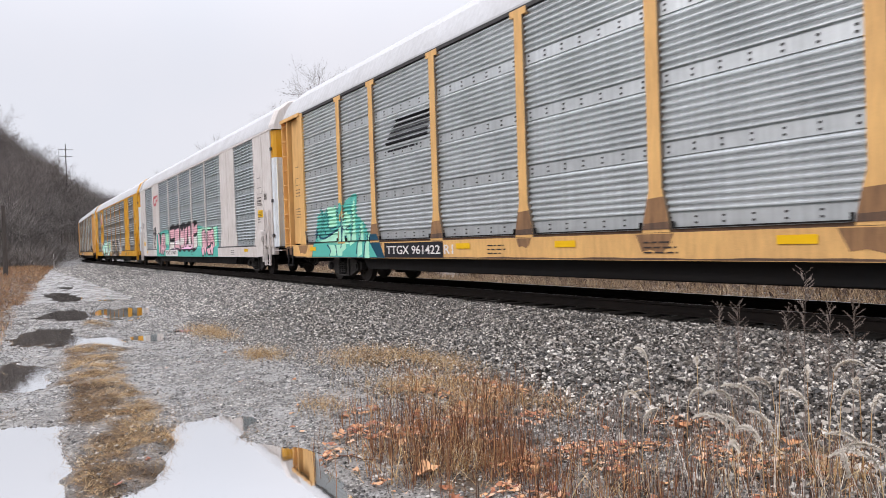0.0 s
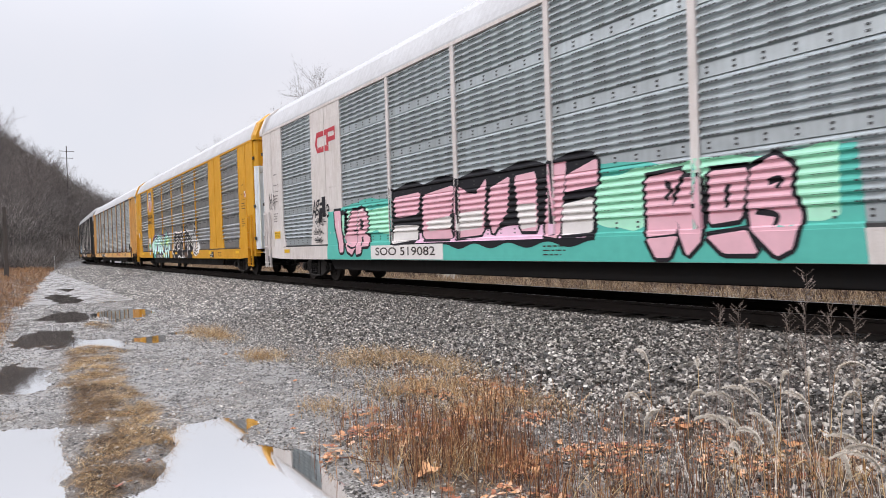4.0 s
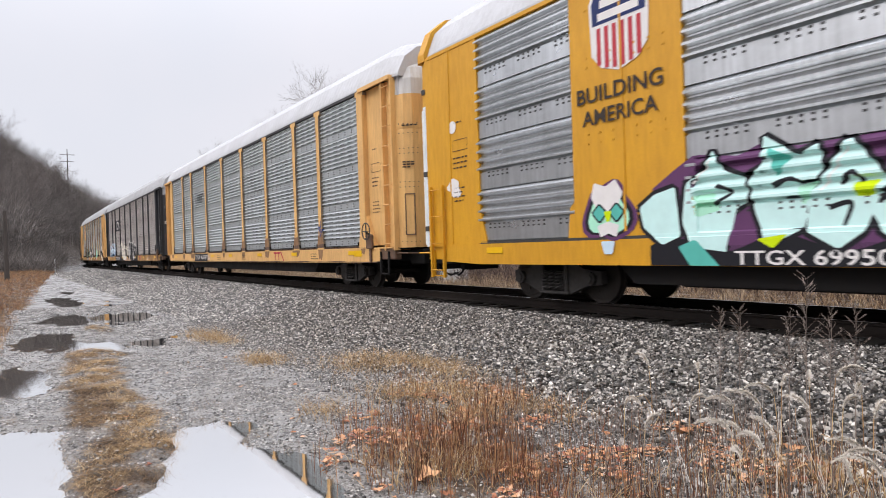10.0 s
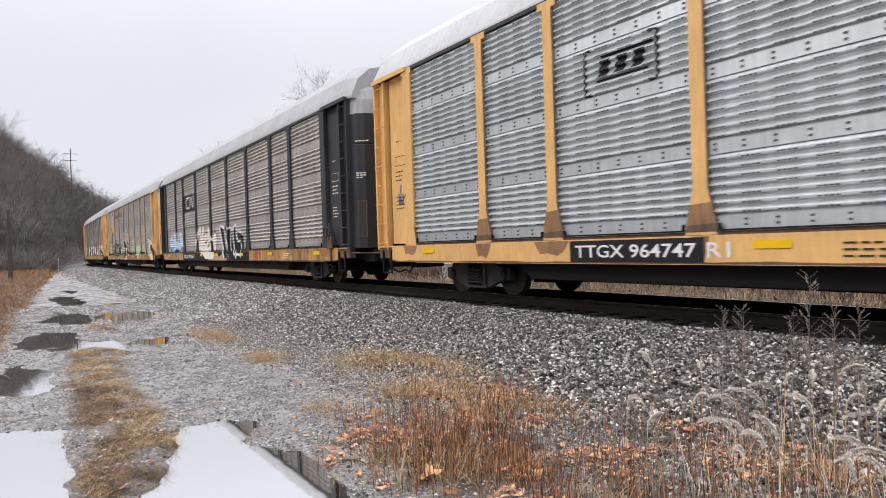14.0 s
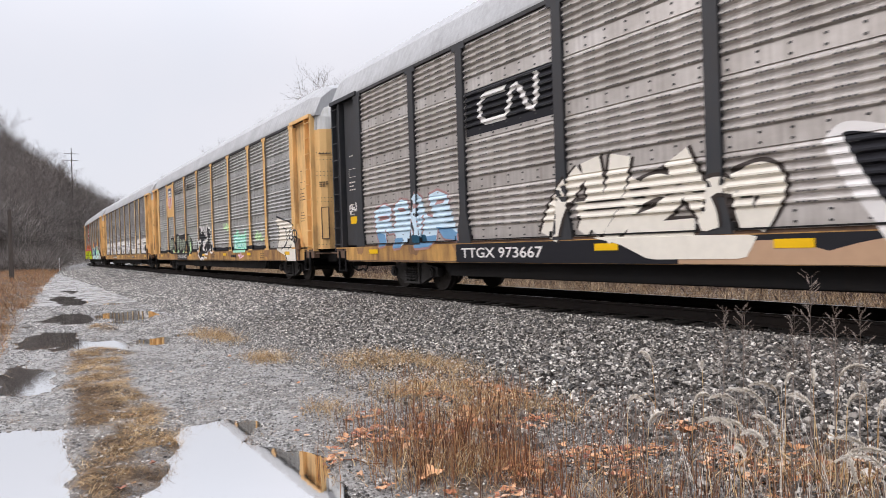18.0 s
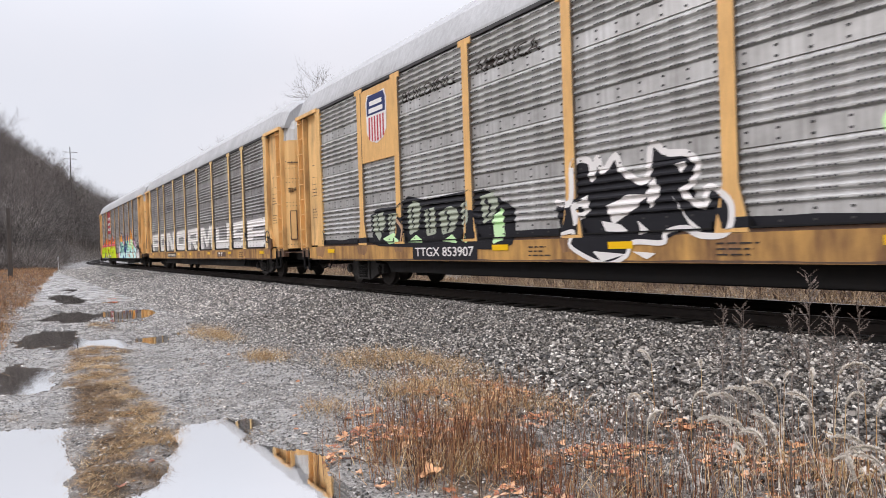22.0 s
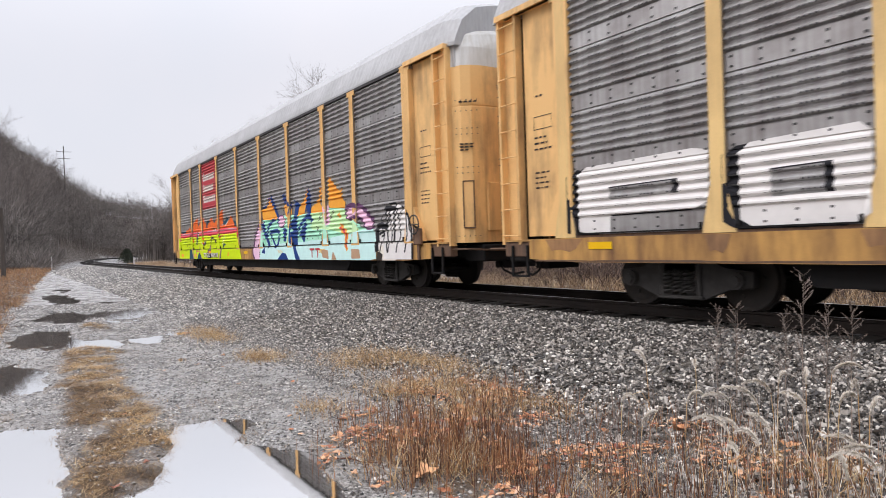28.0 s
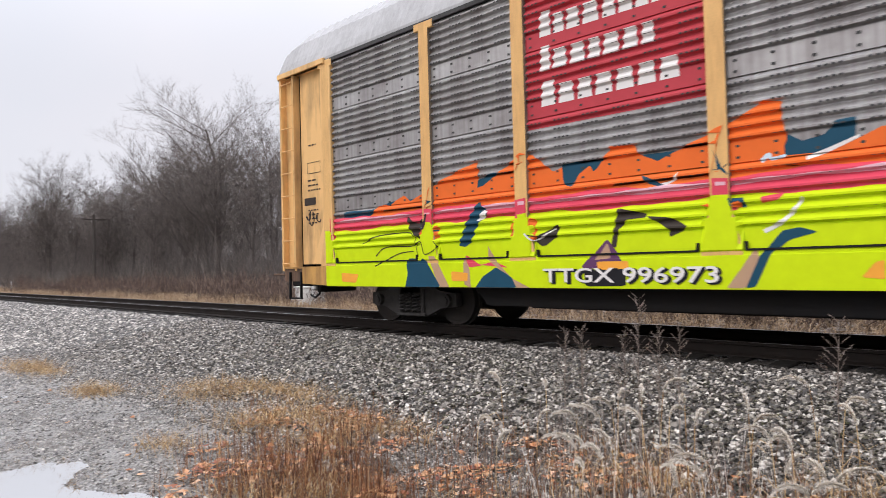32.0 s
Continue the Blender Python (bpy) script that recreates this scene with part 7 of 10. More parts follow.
lay(flat_shape(rect(5.2, 0.98, 5.5, 1.04), rect(5.32, 0.76, 5.38, 0.98), rect(5.55, 0.98, 5.85, 1.04), rect(5.67, 0.76, 5.73, 0.98)), car_cn, "emblem", P_DECALRED, layer=2, label="red emblem", **OPEN_KW)
number_board(car_cn, "TTGX 973667", -7.2, -4.75, OPEN_KW)
lay(stroke(scrawl(-12.75, -12.15, 1.98, 2.32, 6, 4), 0.035), car_cn, "graffiti", P_WHITE, layer=2, label="white scrawled tag", **OPEN_KW)
lay(flat_shape(rect(-12.65, 1.72, -12.2, 1.92)), car_cn, "warning_sign", P_REFLECT, layer=2, label="yellow warning sticker", **OPEN_KW)
# sooty car with patches
sign_plate(car_uc, -8.95, -7.24, 3.2, 5.05, M_YELLOW, "yellow field behind the badge")
badge(car_uc, OPEN_KW, -8.1, 3.62, 4.9, 1.1)
lay(letters("BUILDING", -6.85, -4.7, 4.35, 4.62, 0.01), car_uc, "stencil", P_STENCIL, layer=1, label="black slogan lettering", **OPEN_KW)
lay(letters("AMERICA", -4.0, -2.1, 4.35, 4.62, 0.01), car_uc, "stencil", P_STENCIL, layer=1, **OPEN_KW)
daub(car_uc, P_BLACK, 2, OPEN_KW, [(-1.83, 1.7), (-1.42, 1.68), (-1.35, 2.3), (-1.02, 2.29), (-0.99, 2), (-0.86, 2.34), (-0.75, 2.11), (-0.49, 2.32), (-0.36, 2.07), (0.07, 1.88), (0.18, 2.39), (0.44, 2.24), (0.76, 2.19), (0.93, 2.01), (0.83, 1.77), (0.68, 1.67), (1.01, 1.45), (1.08, 1.71), (1.42, 1.48), (1.37, 1.1), (1, 1.06), (0.72, 1.17), (0.42, 1.13), (0.37, 0.98), (-0.16, 0.99), (-0.3, 0.79), (-0.75, 0.67), (-1.45, 0.95), (-1.36, 1.19), (-1.7, 1.14)], "black spiky graffiti letters")
brush(car_uc, P_WHITE, 2.5, OPEN_KW, [(-1.83, 1.7), (-1.42, 1.68), (-1.35, 2.3), (-1.02, 2.29), (-0.99, 2), (-0.86, 2.34), (-0.75, 2.11), (-0.49, 2.32), (-0.36, 2.07), (0.07, 1.88), (0.18, 2.39), (0.44, 2.24), (0.76, 2.19), (0.93, 2.01), (0.83, 1.77), (0.68, 1.67), (1.01, 1.45), (1.08, 1.71), (1.42, 1.48), (1.37, 1.1), (1, 1.06), (0.72, 1.17), (0.42, 1.13), (0.37, 0.98), (-0.16, 0.99), (-0.3, 0.79), (-0.75, 0.67), (-1.45, 0.95), (-1.36, 1.19), (-1.7, 1.14)], 0.11, "white rim of graffiti letters")
daub(car_uc, P_WHITE, 3, OPEN_KW, [(-0.71, 1.56), (-0.27, 1.71), (0.1, 1.68), (-0.15, 1.48), (-0.58, 1.27)], "white edges of graffiti letters")
daub(car_uc, P_WHITE, 3, OPEN_KW, [(-0.81, 1.34), (-0.43, 1.27), (-0.27, 1.15), (-0.73, 1.17)], "white edges of graffiti letters")
daub(car_uc, P_WHITE, 3, OPEN_KW, [(0.19, 1.94), (0.33, 1.71), (0.13, 1.46), (0.06, 1.68)], "white edges of graffiti letters")
daub(car_uc, P_WHITE, 3, OPEN_KW, [(0.5, 1.65), (0.73, 1.32), (1.01, 1.11), (0.78, 1.2)], "white edges of graffiti letters")
daub(car_uc, P_WHITE, 3, OPEN_KW, [(-0.11, 1.32), (0.12, 1.14), (-0.04, 1.09)], "white edges of graffiti letters")
daub(car_uc, P_WHITE, 3, OPEN_KW, [(0.56, 2.06), (0.76, 2.09), (0.69, 1.92)], "white edges of graffiti letters")
daub(car_uc, P_WHITE, 3, OPEN_KW, [(-0.97, 0.87), (-0.29, 0.82), (-0.78, 0.7)], "white edges of graffiti letters")
daub(car_uc, P_WHITE, 3, OPEN_KW, [(-0.18, 0.86), (0.26, 0.83), (0.09, 0.74)], "white edges of graffiti letters")
daub(car_uc, P_WHITE, 3, OPEN_KW, [(-1.42, 1.62), (-1.09, 1.78), (-1.04, 1.51), (-1.35, 1.26)], "white edges of graffiti letters")
daub(car_uc, P_BLACK, 1.2, OPEN_KW, [(-8.66, 1.84), (-8.27, 2), (-7.09, 1.99), (-6.76, 2.2), (-5.95, 2.04), (-5.43, 1.89), (-4.61, 2), (-4.28, 2.14), (-4.02, 2), (-3.84, 2.12), (-3.22, 1.82), (-2.9, 1.68), (-2.91, 1.02), (-3.33, 0.91), (-8.56, 1.06)], "black graffiti mass")
daub(car_uc, P_SAGE, 2, OPEN_KW, [(-8.52, 1.82), (-8, 1.91), (-7.86, 1.61), (-8.22, 1.17), (-8.51, 1.43)], "pale grey-green graffiti letters")
daub(car_uc, P_SAGE, 2, OPEN_KW, [(-7.73, 1.82), (-7.22, 1.84), (-7.46, 1.35), (-7.69, 1.15)], "pale grey-green graffiti letters")
daub(car_uc, P_SAGE, 2, OPEN_KW, [(-6.77, 1.92), (-6.52, 2.07), (-6.19, 1.97), (-6.31, 1.39), (-6.72, 1.28)], "pale grey-green graffiti letters")
daub(car_uc, P_SAGE, 2, OPEN_KW, [(-6.06, 1.81), (-5.61, 1.87), (-5.59, 1.28), (-5.97, 1.24)], "pale grey-green graffiti letters")
daub(car_uc, P_SAGE, 2, OPEN_KW, [(-5.44, 1.75), (-4.96, 1.86), (-4.69, 1.69), (-4.89, 1.32), (-5.35, 1.25)], "pale grey-green graffiti letters")
daub(car_uc, P_SAGE, 2, OPEN_KW, [(-4.61, 1.88), (-4.32, 1.94), (-4.3, 1.53), (-4.55, 1.22)], "pale grey-green graffiti letters")
daub(car_uc, P_SAGE, 2, OPEN_KW, [(-3.95, 1.96), (-3.56, 2.03), (-3.36, 1.81), (-3.58, 1.53), (-3.85, 1.41)], "pale grey-green graffiti letters")
daub(car_uc, P_PALELIME, 2.2, OPEN_KW, [(-8.06, 1.23), (-7.46, 1.37), (-7.11, 1.15), (-7.62, 1.08)])
daub(car_uc, P_PALELIME, 2.2, OPEN_KW, [(-6.8, 1.12), (-6.43, 1.29), (-6.07, 1.1)])
daub(car_uc, P_PALELIME, 2.2, OPEN_KW, [(-5.31, 1.12), (-4.98, 1.26), (-4.7, 1.06)])
daub(car_uc, P_PALELIME, 2.2, OPEN_KW, [(-4.63, 1.14), (-4.46, 1.32), (-4.37, 1.05)])
daub(car_uc, P_PALELIME, 2.2, OPEN_KW, [(-3.58, 1.52), (-3.25, 1.72), (-3.21, 1.1), (-3.52, 1.02)])
brush(car_uc, P_BLACK, 2.6, OPEN_KW, [(-8.27, 1.86), (-8.24, 1.52), (-8.06, 1.35)], 0.07)
brush(car_uc, P_BLACK, 2.6, OPEN_KW, [(-7.52, 1.82), (-7.63, 1.44)], 0.07)
brush(car_uc, P_BLACK, 2.6, OPEN_KW, [(-6.59, 1.92), (-6.52, 1.43)], 0.08)
brush(car_uc, P_BLACK, 2.6, OPEN_KW, [(-5.84, 1.84), (-5.84, 1.3)], 0.08)
brush(car_uc, P_BLACK, 2.6, OPEN_KW, [(-5.19, 1.76), (-5.06, 1.51), (-5.16, 1.31)], 0.09)
brush(car_uc, P_BLACK, 2.6, OPEN_KW, [(-4.46, 1.87), (-4.44, 1.47)], 0.08)
brush(car_uc, P_BLACK, 2.6, OPEN_KW, [(-3.81, 1.9), (-3.64, 1.73), (-3.77, 1.53)], 0.08)
brush(car_uc, P_BLACK, 2.6, OPEN_KW, [(-7.24, 1.83), (-6.98, 1.45), (-6.87, 1.14)], 0.1)
brush(car_uc, P_TAN, 2.8, OPEN_KW, [(-7.24, 1.67), (-6.98, 1.45), (-7.06, 1.15)], 0.09)
lay(stroke(scrawl(3.1, 4.1, 1.95, 2.35, 8, 4), 0.085), car_uc, "graffiti", P_PALELIME, layer=2, label="pale yellow tag", **OPEN_KW)
lay(band(4.72, 6.42, lambda x: 1.02, lambda x: 1.80 + 0.10 * math.sin(5.1 * x) + 0.08 * math.sin(11 * x), 50), car_uc, "graffiti", P_MINT, layer=2, label="mint green graffiti", **OPEN_KW)
lay(letters("FOXY", 4.80, 6.36, 1.12, 1.76, 0.06, 0, 0.3, 9), car_uc, "graffiti", P_TEAL, layer=2.5, label="teal outline of graffiti letters", **OPEN_KW)
lay(letters("FOXY", 4.85, 6.35, 1.2, 1.7, 0.02, 0, 0.2, 9), car_uc, "graffiti", P_AQUA, layer=3, **OPEN_KW)
lay(stroke(scrawl(7.55, 8.5, 1.4, 1.85, 5, 4), 0.085), car_uc, "graffiti", P_PALELIME, layer=2, label="cream tag", **OPEN_KW)
daub(car_uc, P_CREAM, 2, OPEN_KW, [(10.02, 2), (10.13, 2.22), (10.67, 2.13), (11.33, 2), (11.91, 1.81), (11.81, 1.67), (11.93, 1.46), (12.03, 1.16), (12.06, 0.49), (11.28, 0.47), (11.05, 0.87), (10.14, 1.08), (10.12, 1.41), (10.29, 1.57), (10.25, 1.79)], "cream graffiti with black lines")
brush(car_uc, P_BLACK, 3, OPEN_KW, [(10.07, 2.25), (10.52, 2.15), (11.33, 2), (11.88, 1.86)], 0.06, "black outline of graffiti")
brush(car_uc, P_BLACK, 3, OPEN_KW, [(10.08, 2), (10.3, 1.74), (10.12, 1.11)], 0.06, "black outline of graffiti")
brush(car_uc, P_BLACK, 3, OPEN_KW, [(10.63, 1.1), (11.06, 1.35), (11, 1.74), (10.76, 1.82)], 0.07, "black outline of graffiti")
brush(car_uc, P_BLACK, 3, OPEN_KW, [(11.3, 1.09), (11.57, 1.32), (11.29, 1.51), (11.39, 1.71), (11.59, 1.74)], 0.07, "black outline of graffiti")
brush(car_uc, P_BLACK, 3, OPEN_KW, [(11.86, 1.49), (12, 1.16), (12.02, 0.49)], 0.08, "black outline of graffiti")
brush(car_uc, P_BLACK, 3, OPEN_KW, [(10.97, 0.99), (11.36, 0.47)], 0.06, "black outline of graffiti")
lay(band(-11.7, 9.0, lambda x: 1.13, lambda x: 1.27 + ripple(x, 4, 0.03), 60), car_uc, "graffiti", P_BLACK, layer=0.8, label="black band along the panel feet", **OPEN_KW)
number_board(car_uc, "TTGX 853907", -6.4, -4.15, OPEN_KW)
lay(bars(4.4, 5.4, 0.78, 1.0, 1, 3, 0.7), car_uc, "emblem", P_BLACK, layer=2, label="dark emblem", **OPEN_KW)
lay(stroke(scrawl(5.4, 6.2, 0.74, 1.04, 3, 4), 0.05), car_uc, "graffiti", P_ROSE, layer=3, label="pale pink tag", **OPEN_KW)
# block-letter car: one letter to a panel
LEG = ((0, 0), (0.26, 0), (0.26, 1), (0, 1))
REG = ((0.74, 0), (1, 0), (1, 1), (0.74, 1))
BLOCKS = {  # straight-sided block letters, as pieces of a unit square
    "P": (((0, 0.04), (0.10, 0), (0.28, 0), (0.28, 0.9), (0.08, 1), (0, 0.9)), ((0.2, 0.66), (1, 0.66), (1, 0.95), (0.9, 1), (0.08, 1)), ((0.28, 0.26), (0.92, 0.26), (1, 0.36), (1, 0.48), (0.28, 0.48)), ((0.8, 0.4), (1, 0.4), (1, 0.7), (0.8, 0.7))),
    "O": (((0, 0.1), (0.12, 0), (0.27, 0), (0.27, 1), (0.10, 1), (0, 0.9)), ((0.74, 0), (0.9, 0), (1, 0.1), (1, 0.9), (0.92, 1), (0.74, 1)), ((0.2, 0), (0.8, 0), (0.8, 0.34), (0.2, 0.34)), ((0.2, 0.66), (0.8, 0.66), (0.8, 1), (0.2, 1))),
    "N": (LEG, REG, ((0.08, 1), (0.42, 1), (0.92, 0), (0.58, 0))),
    "R": (LEG, ((0.2, 0.72), (0.98, 0.72), (1, 0.95), (0.9, 1), (0.2, 1)), ((0.2, 0.36), (0.95, 0.36), (1, 0.42), (0.9, 0.54), (0.2, 0.54)), ((0.74, 0.48), (1, 0.5), (1, 0.8), (0.74, 0.8)), ((0.36, 0.4), (0.66, 0.4), (1, 0), (0.66, 0))),
    "M": (((0, 0), (0.22, 0), (0.22, 1), (0, 1)), ((0.78, 0), (1, 0), (1, 1), (0.78, 1)), ((0.08, 1), (0.32, 1), (0.60, 0.12), (0.42, 0.12)), ((0.92, 1), (0.70, 1), (0.40, 0.12), (0.58, 0.12))),
    "U": (((0, 0), (0.24, 0), (0.24, 0.9), (0.02, 0.88)), REG, ((0.2, 0), (0.8, 0), (0.8, 0.36), (0.2, 0.36))),
    "S": (((0, 0.70), (1, 0.70), (1, 1), (0, 1)), ((0, 0.5), (0.3, 0.5), (0.3, 0.75), (0, 0.75)), ((0, 0.40), (1, 0.40), (1, 0.58), (0, 0.58)), ((0.7, 0.2), (1, 0.2), (1, 0.45), (0.7, 0.45)), ((0, 0), (1, 0), (1, 0.28), (0, 0.28))),
    "E": (((0, 0), (0.3, 0), (0.3, 1), (0, 1)), ((0.2, 0.72), (1, 0.72), (1, 1), (0.2, 1)), ((0.2, 0.38), (0.9, 0.38), (0.9, 0.60), (0.2, 0.60)), ((0.2, 0), (1, 0), (1, 0.26), (0.2, 0.26))),
}
for i, ch in enumerate("PONORMUSE"):
    a, b = OPEN_POSTS[i] + 0.26, OPEN_POSTS[i + 1] - 0.16
    w, h = b - a, 1.08
    for k, q in enumerate(BLOCKS[ch]):
        q = [(a + w * u, 1.14 + h * v + 0.05 * (u - 0.5) * v) for u, v in q]
        lay(flat_shape([(x - (0.20 if k == 0 else 0.10), z - 0.02) for x, z in q]), car_nm, "graffiti", P_BLACK, layer=1 + 0.1 * k, label="black shadow of block letters", **OPEN_KW)
        lay(flat_shape(q), car_nm, "graffiti", P_WHITE, layer=2 + 0.1 * k, label="large white block letter", **OPEN_KW)
lay(flat_shape(rect(-6.4, 0.78, -4.0, 1.0)), car_nm, "number_board", P_BLACK, layer=1, label="dark number board", **OPEN_KW)
lay(flat_shape(*[rect(-6.3 + 0.2 * k, 0.82, -6.18 + 0.2 * k, 0.96) for k in range(11) if k != 4]), car_nm, "stencil", P_CREAM, layer=2, **OPEN_KW)
lay(flat_shape(rect(4.9, 0.80, 6.3, 1.0)), car_nm, "emblem", M_RUSTY, layer=1, label="dark red emblem", **OPEN_KW)
lay(flat_shape(rect(5.1, 0.93, 5.4, 0.98), rect(5.22, 0.82, 5.28, 0.93), rect(5.5, 0.93, 5.8, 0.98), rect(5.62, 0.82, 5.68, 0.93)), car_nm, "emblem", P_WHITE, layer=2, **OPEN_KW)
lay(bars(-6.6, -4.6, 3.55, 3.85, 2, 5, 0.4), car_nm, "emblem", P_BLACK, layer=1, **OPEN_KW)
# last car: red sign, fire and a bright piece
lay(flat_shape(rect(-7.0, 2.98, -4.39, 5.08)), car_cp, "sign_field", P_DECALRED, layer=1, label="red sign with white words", **OPEN_KW)
for z, n, w in ((4.28, 8, 2.1), (3.78, 7, 1.85), (3.28, 7, 1.95)):
    r = random.Random(int(100 * z))
    x = -6.75
    for k in range(n):
        step = w / n * r.uniform(0.8, 1.2)
        h = 0.36 if k == 0 else 0.27
        lay(flat_shape([(x, z), (x + step * 0.30, z), (x + step * 0.42, z + h * 0.35), (x + step * 0.55, z), (x + step * 0.82, z), (x + step * 0.74, z + h), (x + step * 0.10, z + h)]), car_cp, "sign_field", P_WHITE, layer=2, label="white mark on the red sign", **OPEN_KW)
        x += step
daub(car_cp, P_PETROL, 1, OPEN_KW, [(-11.51, 1.94), (-11.3, 2.12), (-10.56, 2.09), (-10.01, 2.2), (-9.34, 2.2), (-9.02, 2.12), (-8.43, 2.06), (-8, 2.34), (-7.73, 2.44), (-7.34, 2.42), (-7.29, 2.07), (-7.5, 1.59), (-10.58, 1.64)], "dark blue graffiti backdrop")
daub(car_cp, P_PETROL, 1, OPEN_KW, [(-6.46, 2.41), (-6.15, 2.42), (-5.99, 2.26), (-5.48, 2.2), (-4.82, 2.33), (-4.56, 2.38), (-4.31, 2.31), (-4.28, 2.06), (-3.69, 2.49), (-3.42, 2.29), (-3.15, 2.33), (-3.08, 2.46), (-2.89, 2.47), (-2.94, 2.22), (-2.64, 2.32), (-2.66, 1.87), (-3.79, 1.8), (-6.45, 1.97)], "dark blue graffiti backdrop")
daub(car_cp, P_ORANGE, 2, OPEN_KW, [(-11.68, 1.57), (-11.65, 1.82), (-11.1, 1.98), (-10.57, 1.9), (-10.39, 2.14), (-10.12, 2.16), (-10.02, 1.95), (-9.88, 2.06), (-9.89, 2.21), (-9.67, 2.28), (-9.41, 2.06), (-9.11, 2.02), (-9.02, 2.34), (-8.71, 2.47), (-8, 2.66), (-7.96, 2.49), (-8.01, 2.24), (-7.86, 2.27), (-7.48, 2.22), (-7.25, 2.38), (-7.14, 2.51), (-7.14, 2.67), (-6.92, 2.61), (-6.58, 2.33), (-6.42, 2.38), (-6.45, 1.34)], "orange flames of graffiti")
daub(car_cp, P_ORANGE, 2.1, OPEN_KW, [(-6.6, 1.83), (-6.58, 2.32), (-6.45, 2.36), (-6.41, 2.13), (-6.27, 2.08), (-6.16, 2.25), (-5.99, 2.35), (-5.95, 2.25), (-5.8, 2.35), (-5.71, 2.43), (-5.69, 2.56), (-5.34, 2.53), (-5.29, 2.41), (-5, 2.26), (-4.93, 2.33), (-4.86, 2.24), (-4.8, 2.05), (-4.71, 2.11), (-4.61, 2.2), (-4.5, 2.16), (-4.48, 2.05), (-4.37, 2.02), (-4.27, 2.42), (-4.23, 2.58), (-3.98, 2.68), (-3.79, 2.8), (-3.58, 2.76), (-3.67, 2.53), (-3.76, 2.31), (-3.81, 2.12), (-3.74, 2.12), (-3.56, 2.16), (-3.48, 2.05), (-3.37, 2.02), (-3.21, 2.14), (-2.94, 2.22), (-2.64, 2.35), (-2.67, 1.52)], "orange flames of graffiti")
daub(car_cp, P_PETROL, 2.6, OPEN_KW, [(-5.26, 2.13), (-5.15, 2.09), (-5.01, 2), (-4.85, 2.03), (-5.01, 1.96), (-5.18, 2.02)])
daub(car_cp, P_WHITE, 2.7, OPEN_KW, [(-5.01, 2), (-4.85, 2.03), (-4.77, 2.13), (-4.8, 2.03), (-4.92, 1.97)])
brush(car_cp, P_WHITE, 2.7, OPEN_KW, [(-3.36, 2.1), (-3.13, 2.17), (-2.87, 2.27)], 0.05, "white highlight of graffiti")
brush(car_cp, P_SKY, 2.7, OPEN_KW, [(-3.82, 2.12), (-3.74, 2.19), (-3.71, 2.14), (-3.56, 2.16)], 0.05)
daub(car_cp, P_PETROL, 1, OPEN_KW, [(-3.87, 2.25), (-2.92, 2.27), (-1.96, 2.25), (-1.4, 2.13), (-1.32, 1.78), (-3.91, 1.73)])
daub(car_cp, P_ORANGE, 2.2, OPEN_KW, [(-4.02, 1.73), (-3.9, 2.38), (-3.62, 2.66), (-3.54, 2.35), (-3.67, 2.06), (-3.1, 2.05), (-2.68, 2.3), (-2.41, 2.5), (-2.06, 2.21), (-1.94, 2.03), (-1.31, 1.95), (-1.33, 1.62)], "orange flames of graffiti")
lay(band(-11.75, -1.3, lambda x: 1.6, lambda x: 1.99 + ripple(x, 3, 0.04), 120), car_cp, "graffiti", P_MAGENTA, layer=3, label="pink-red band of graffiti", **OPEN_KW)
lay(band(-11.75, -1.45, lambda x: 1.90 + ripple(x, 3, 0.02), lambda x: 1.95 + ripple(x, 7, 0.03), 90), car_cp, "graffiti", P_PINK, layer=3.6, **OPEN_KW)
lay(band(-11.9, -0.95, lambda x: 0.69, lambda x: (1.76 + ripple(x, 5, 0.035)) if x < -1.5 else 1.76 - 1.9 * (x + 1.5), 160), car_cp, "graffiti", P_LIME, layer=4, label="lime yellow graffiti", **OPEN_KW)
daub(car_cp, P_STENCIL, 5, OPEN_KW, [(-9.61, 1.91), (-9.35, 1.76), (-9.06, 1.93), (-9.12, 1.71), (-9.31, 1.49), (-9.54, 1.66)])
daub(car_cp, P_MAGENTA, 4.6, OPEN_KW, [(-8.28, 1.21), (-8.14, 1), (-7.64, 1.09), (-7.38, 0.99), (-7.91, 1.04)])
daub(car_cp, P_PETROL, 5, OPEN_KW, [(-9.6, 1.18), (-9.14, 1.17), (-8.77, 0.68), (-9.64, 0.67), (-9.56, 0.91)])
daub(car_cp, P_TAN, 4.8, OPEN_KW, [(-9.06, 1.21), (-8.9, 1.2), (-8.58, 0.68), (-8.81, 0.68)])
daub(car_cp, P_PETROL, 5, OPEN_KW, [(-8.41, 1.36), (-8.23, 1.73), (-7.97, 2.03), (-7.88, 1.94), (-7.78, 1.82), (-8.01, 1.66), (-8.15, 1.39), (-8.27, 1.33)])
daub(car_cp, P_WHITE, 5.2, OPEN_KW, [(-8.02, 1.72), (-7.88, 1.89), (-7.78, 1.86), (-7.88, 1.74)])
daub(car_cp, P_TAN, 4.8, OPEN_KW, [(-8.28, 1.21), (-8.15, 1), (-8.12, 0.68), (-8.26, 0.74)])
daub(car_cp, P_PETROL, 5, OPEN_KW, [(-8.04, 0.68), (-7.88, 0.86), (-7.61, 1), (-7.32, 0.85), (-7.23, 0.69)])
daub(car_cp, P_TAN, 4.9, OPEN_KW, [(-7.8, 1.33), (-7.72, 1.2), (-7.31, 0.83), (-6.98, 0.69), (-7.25, 0.69), (-7.58, 0.99), (-7.8, 1.14)])
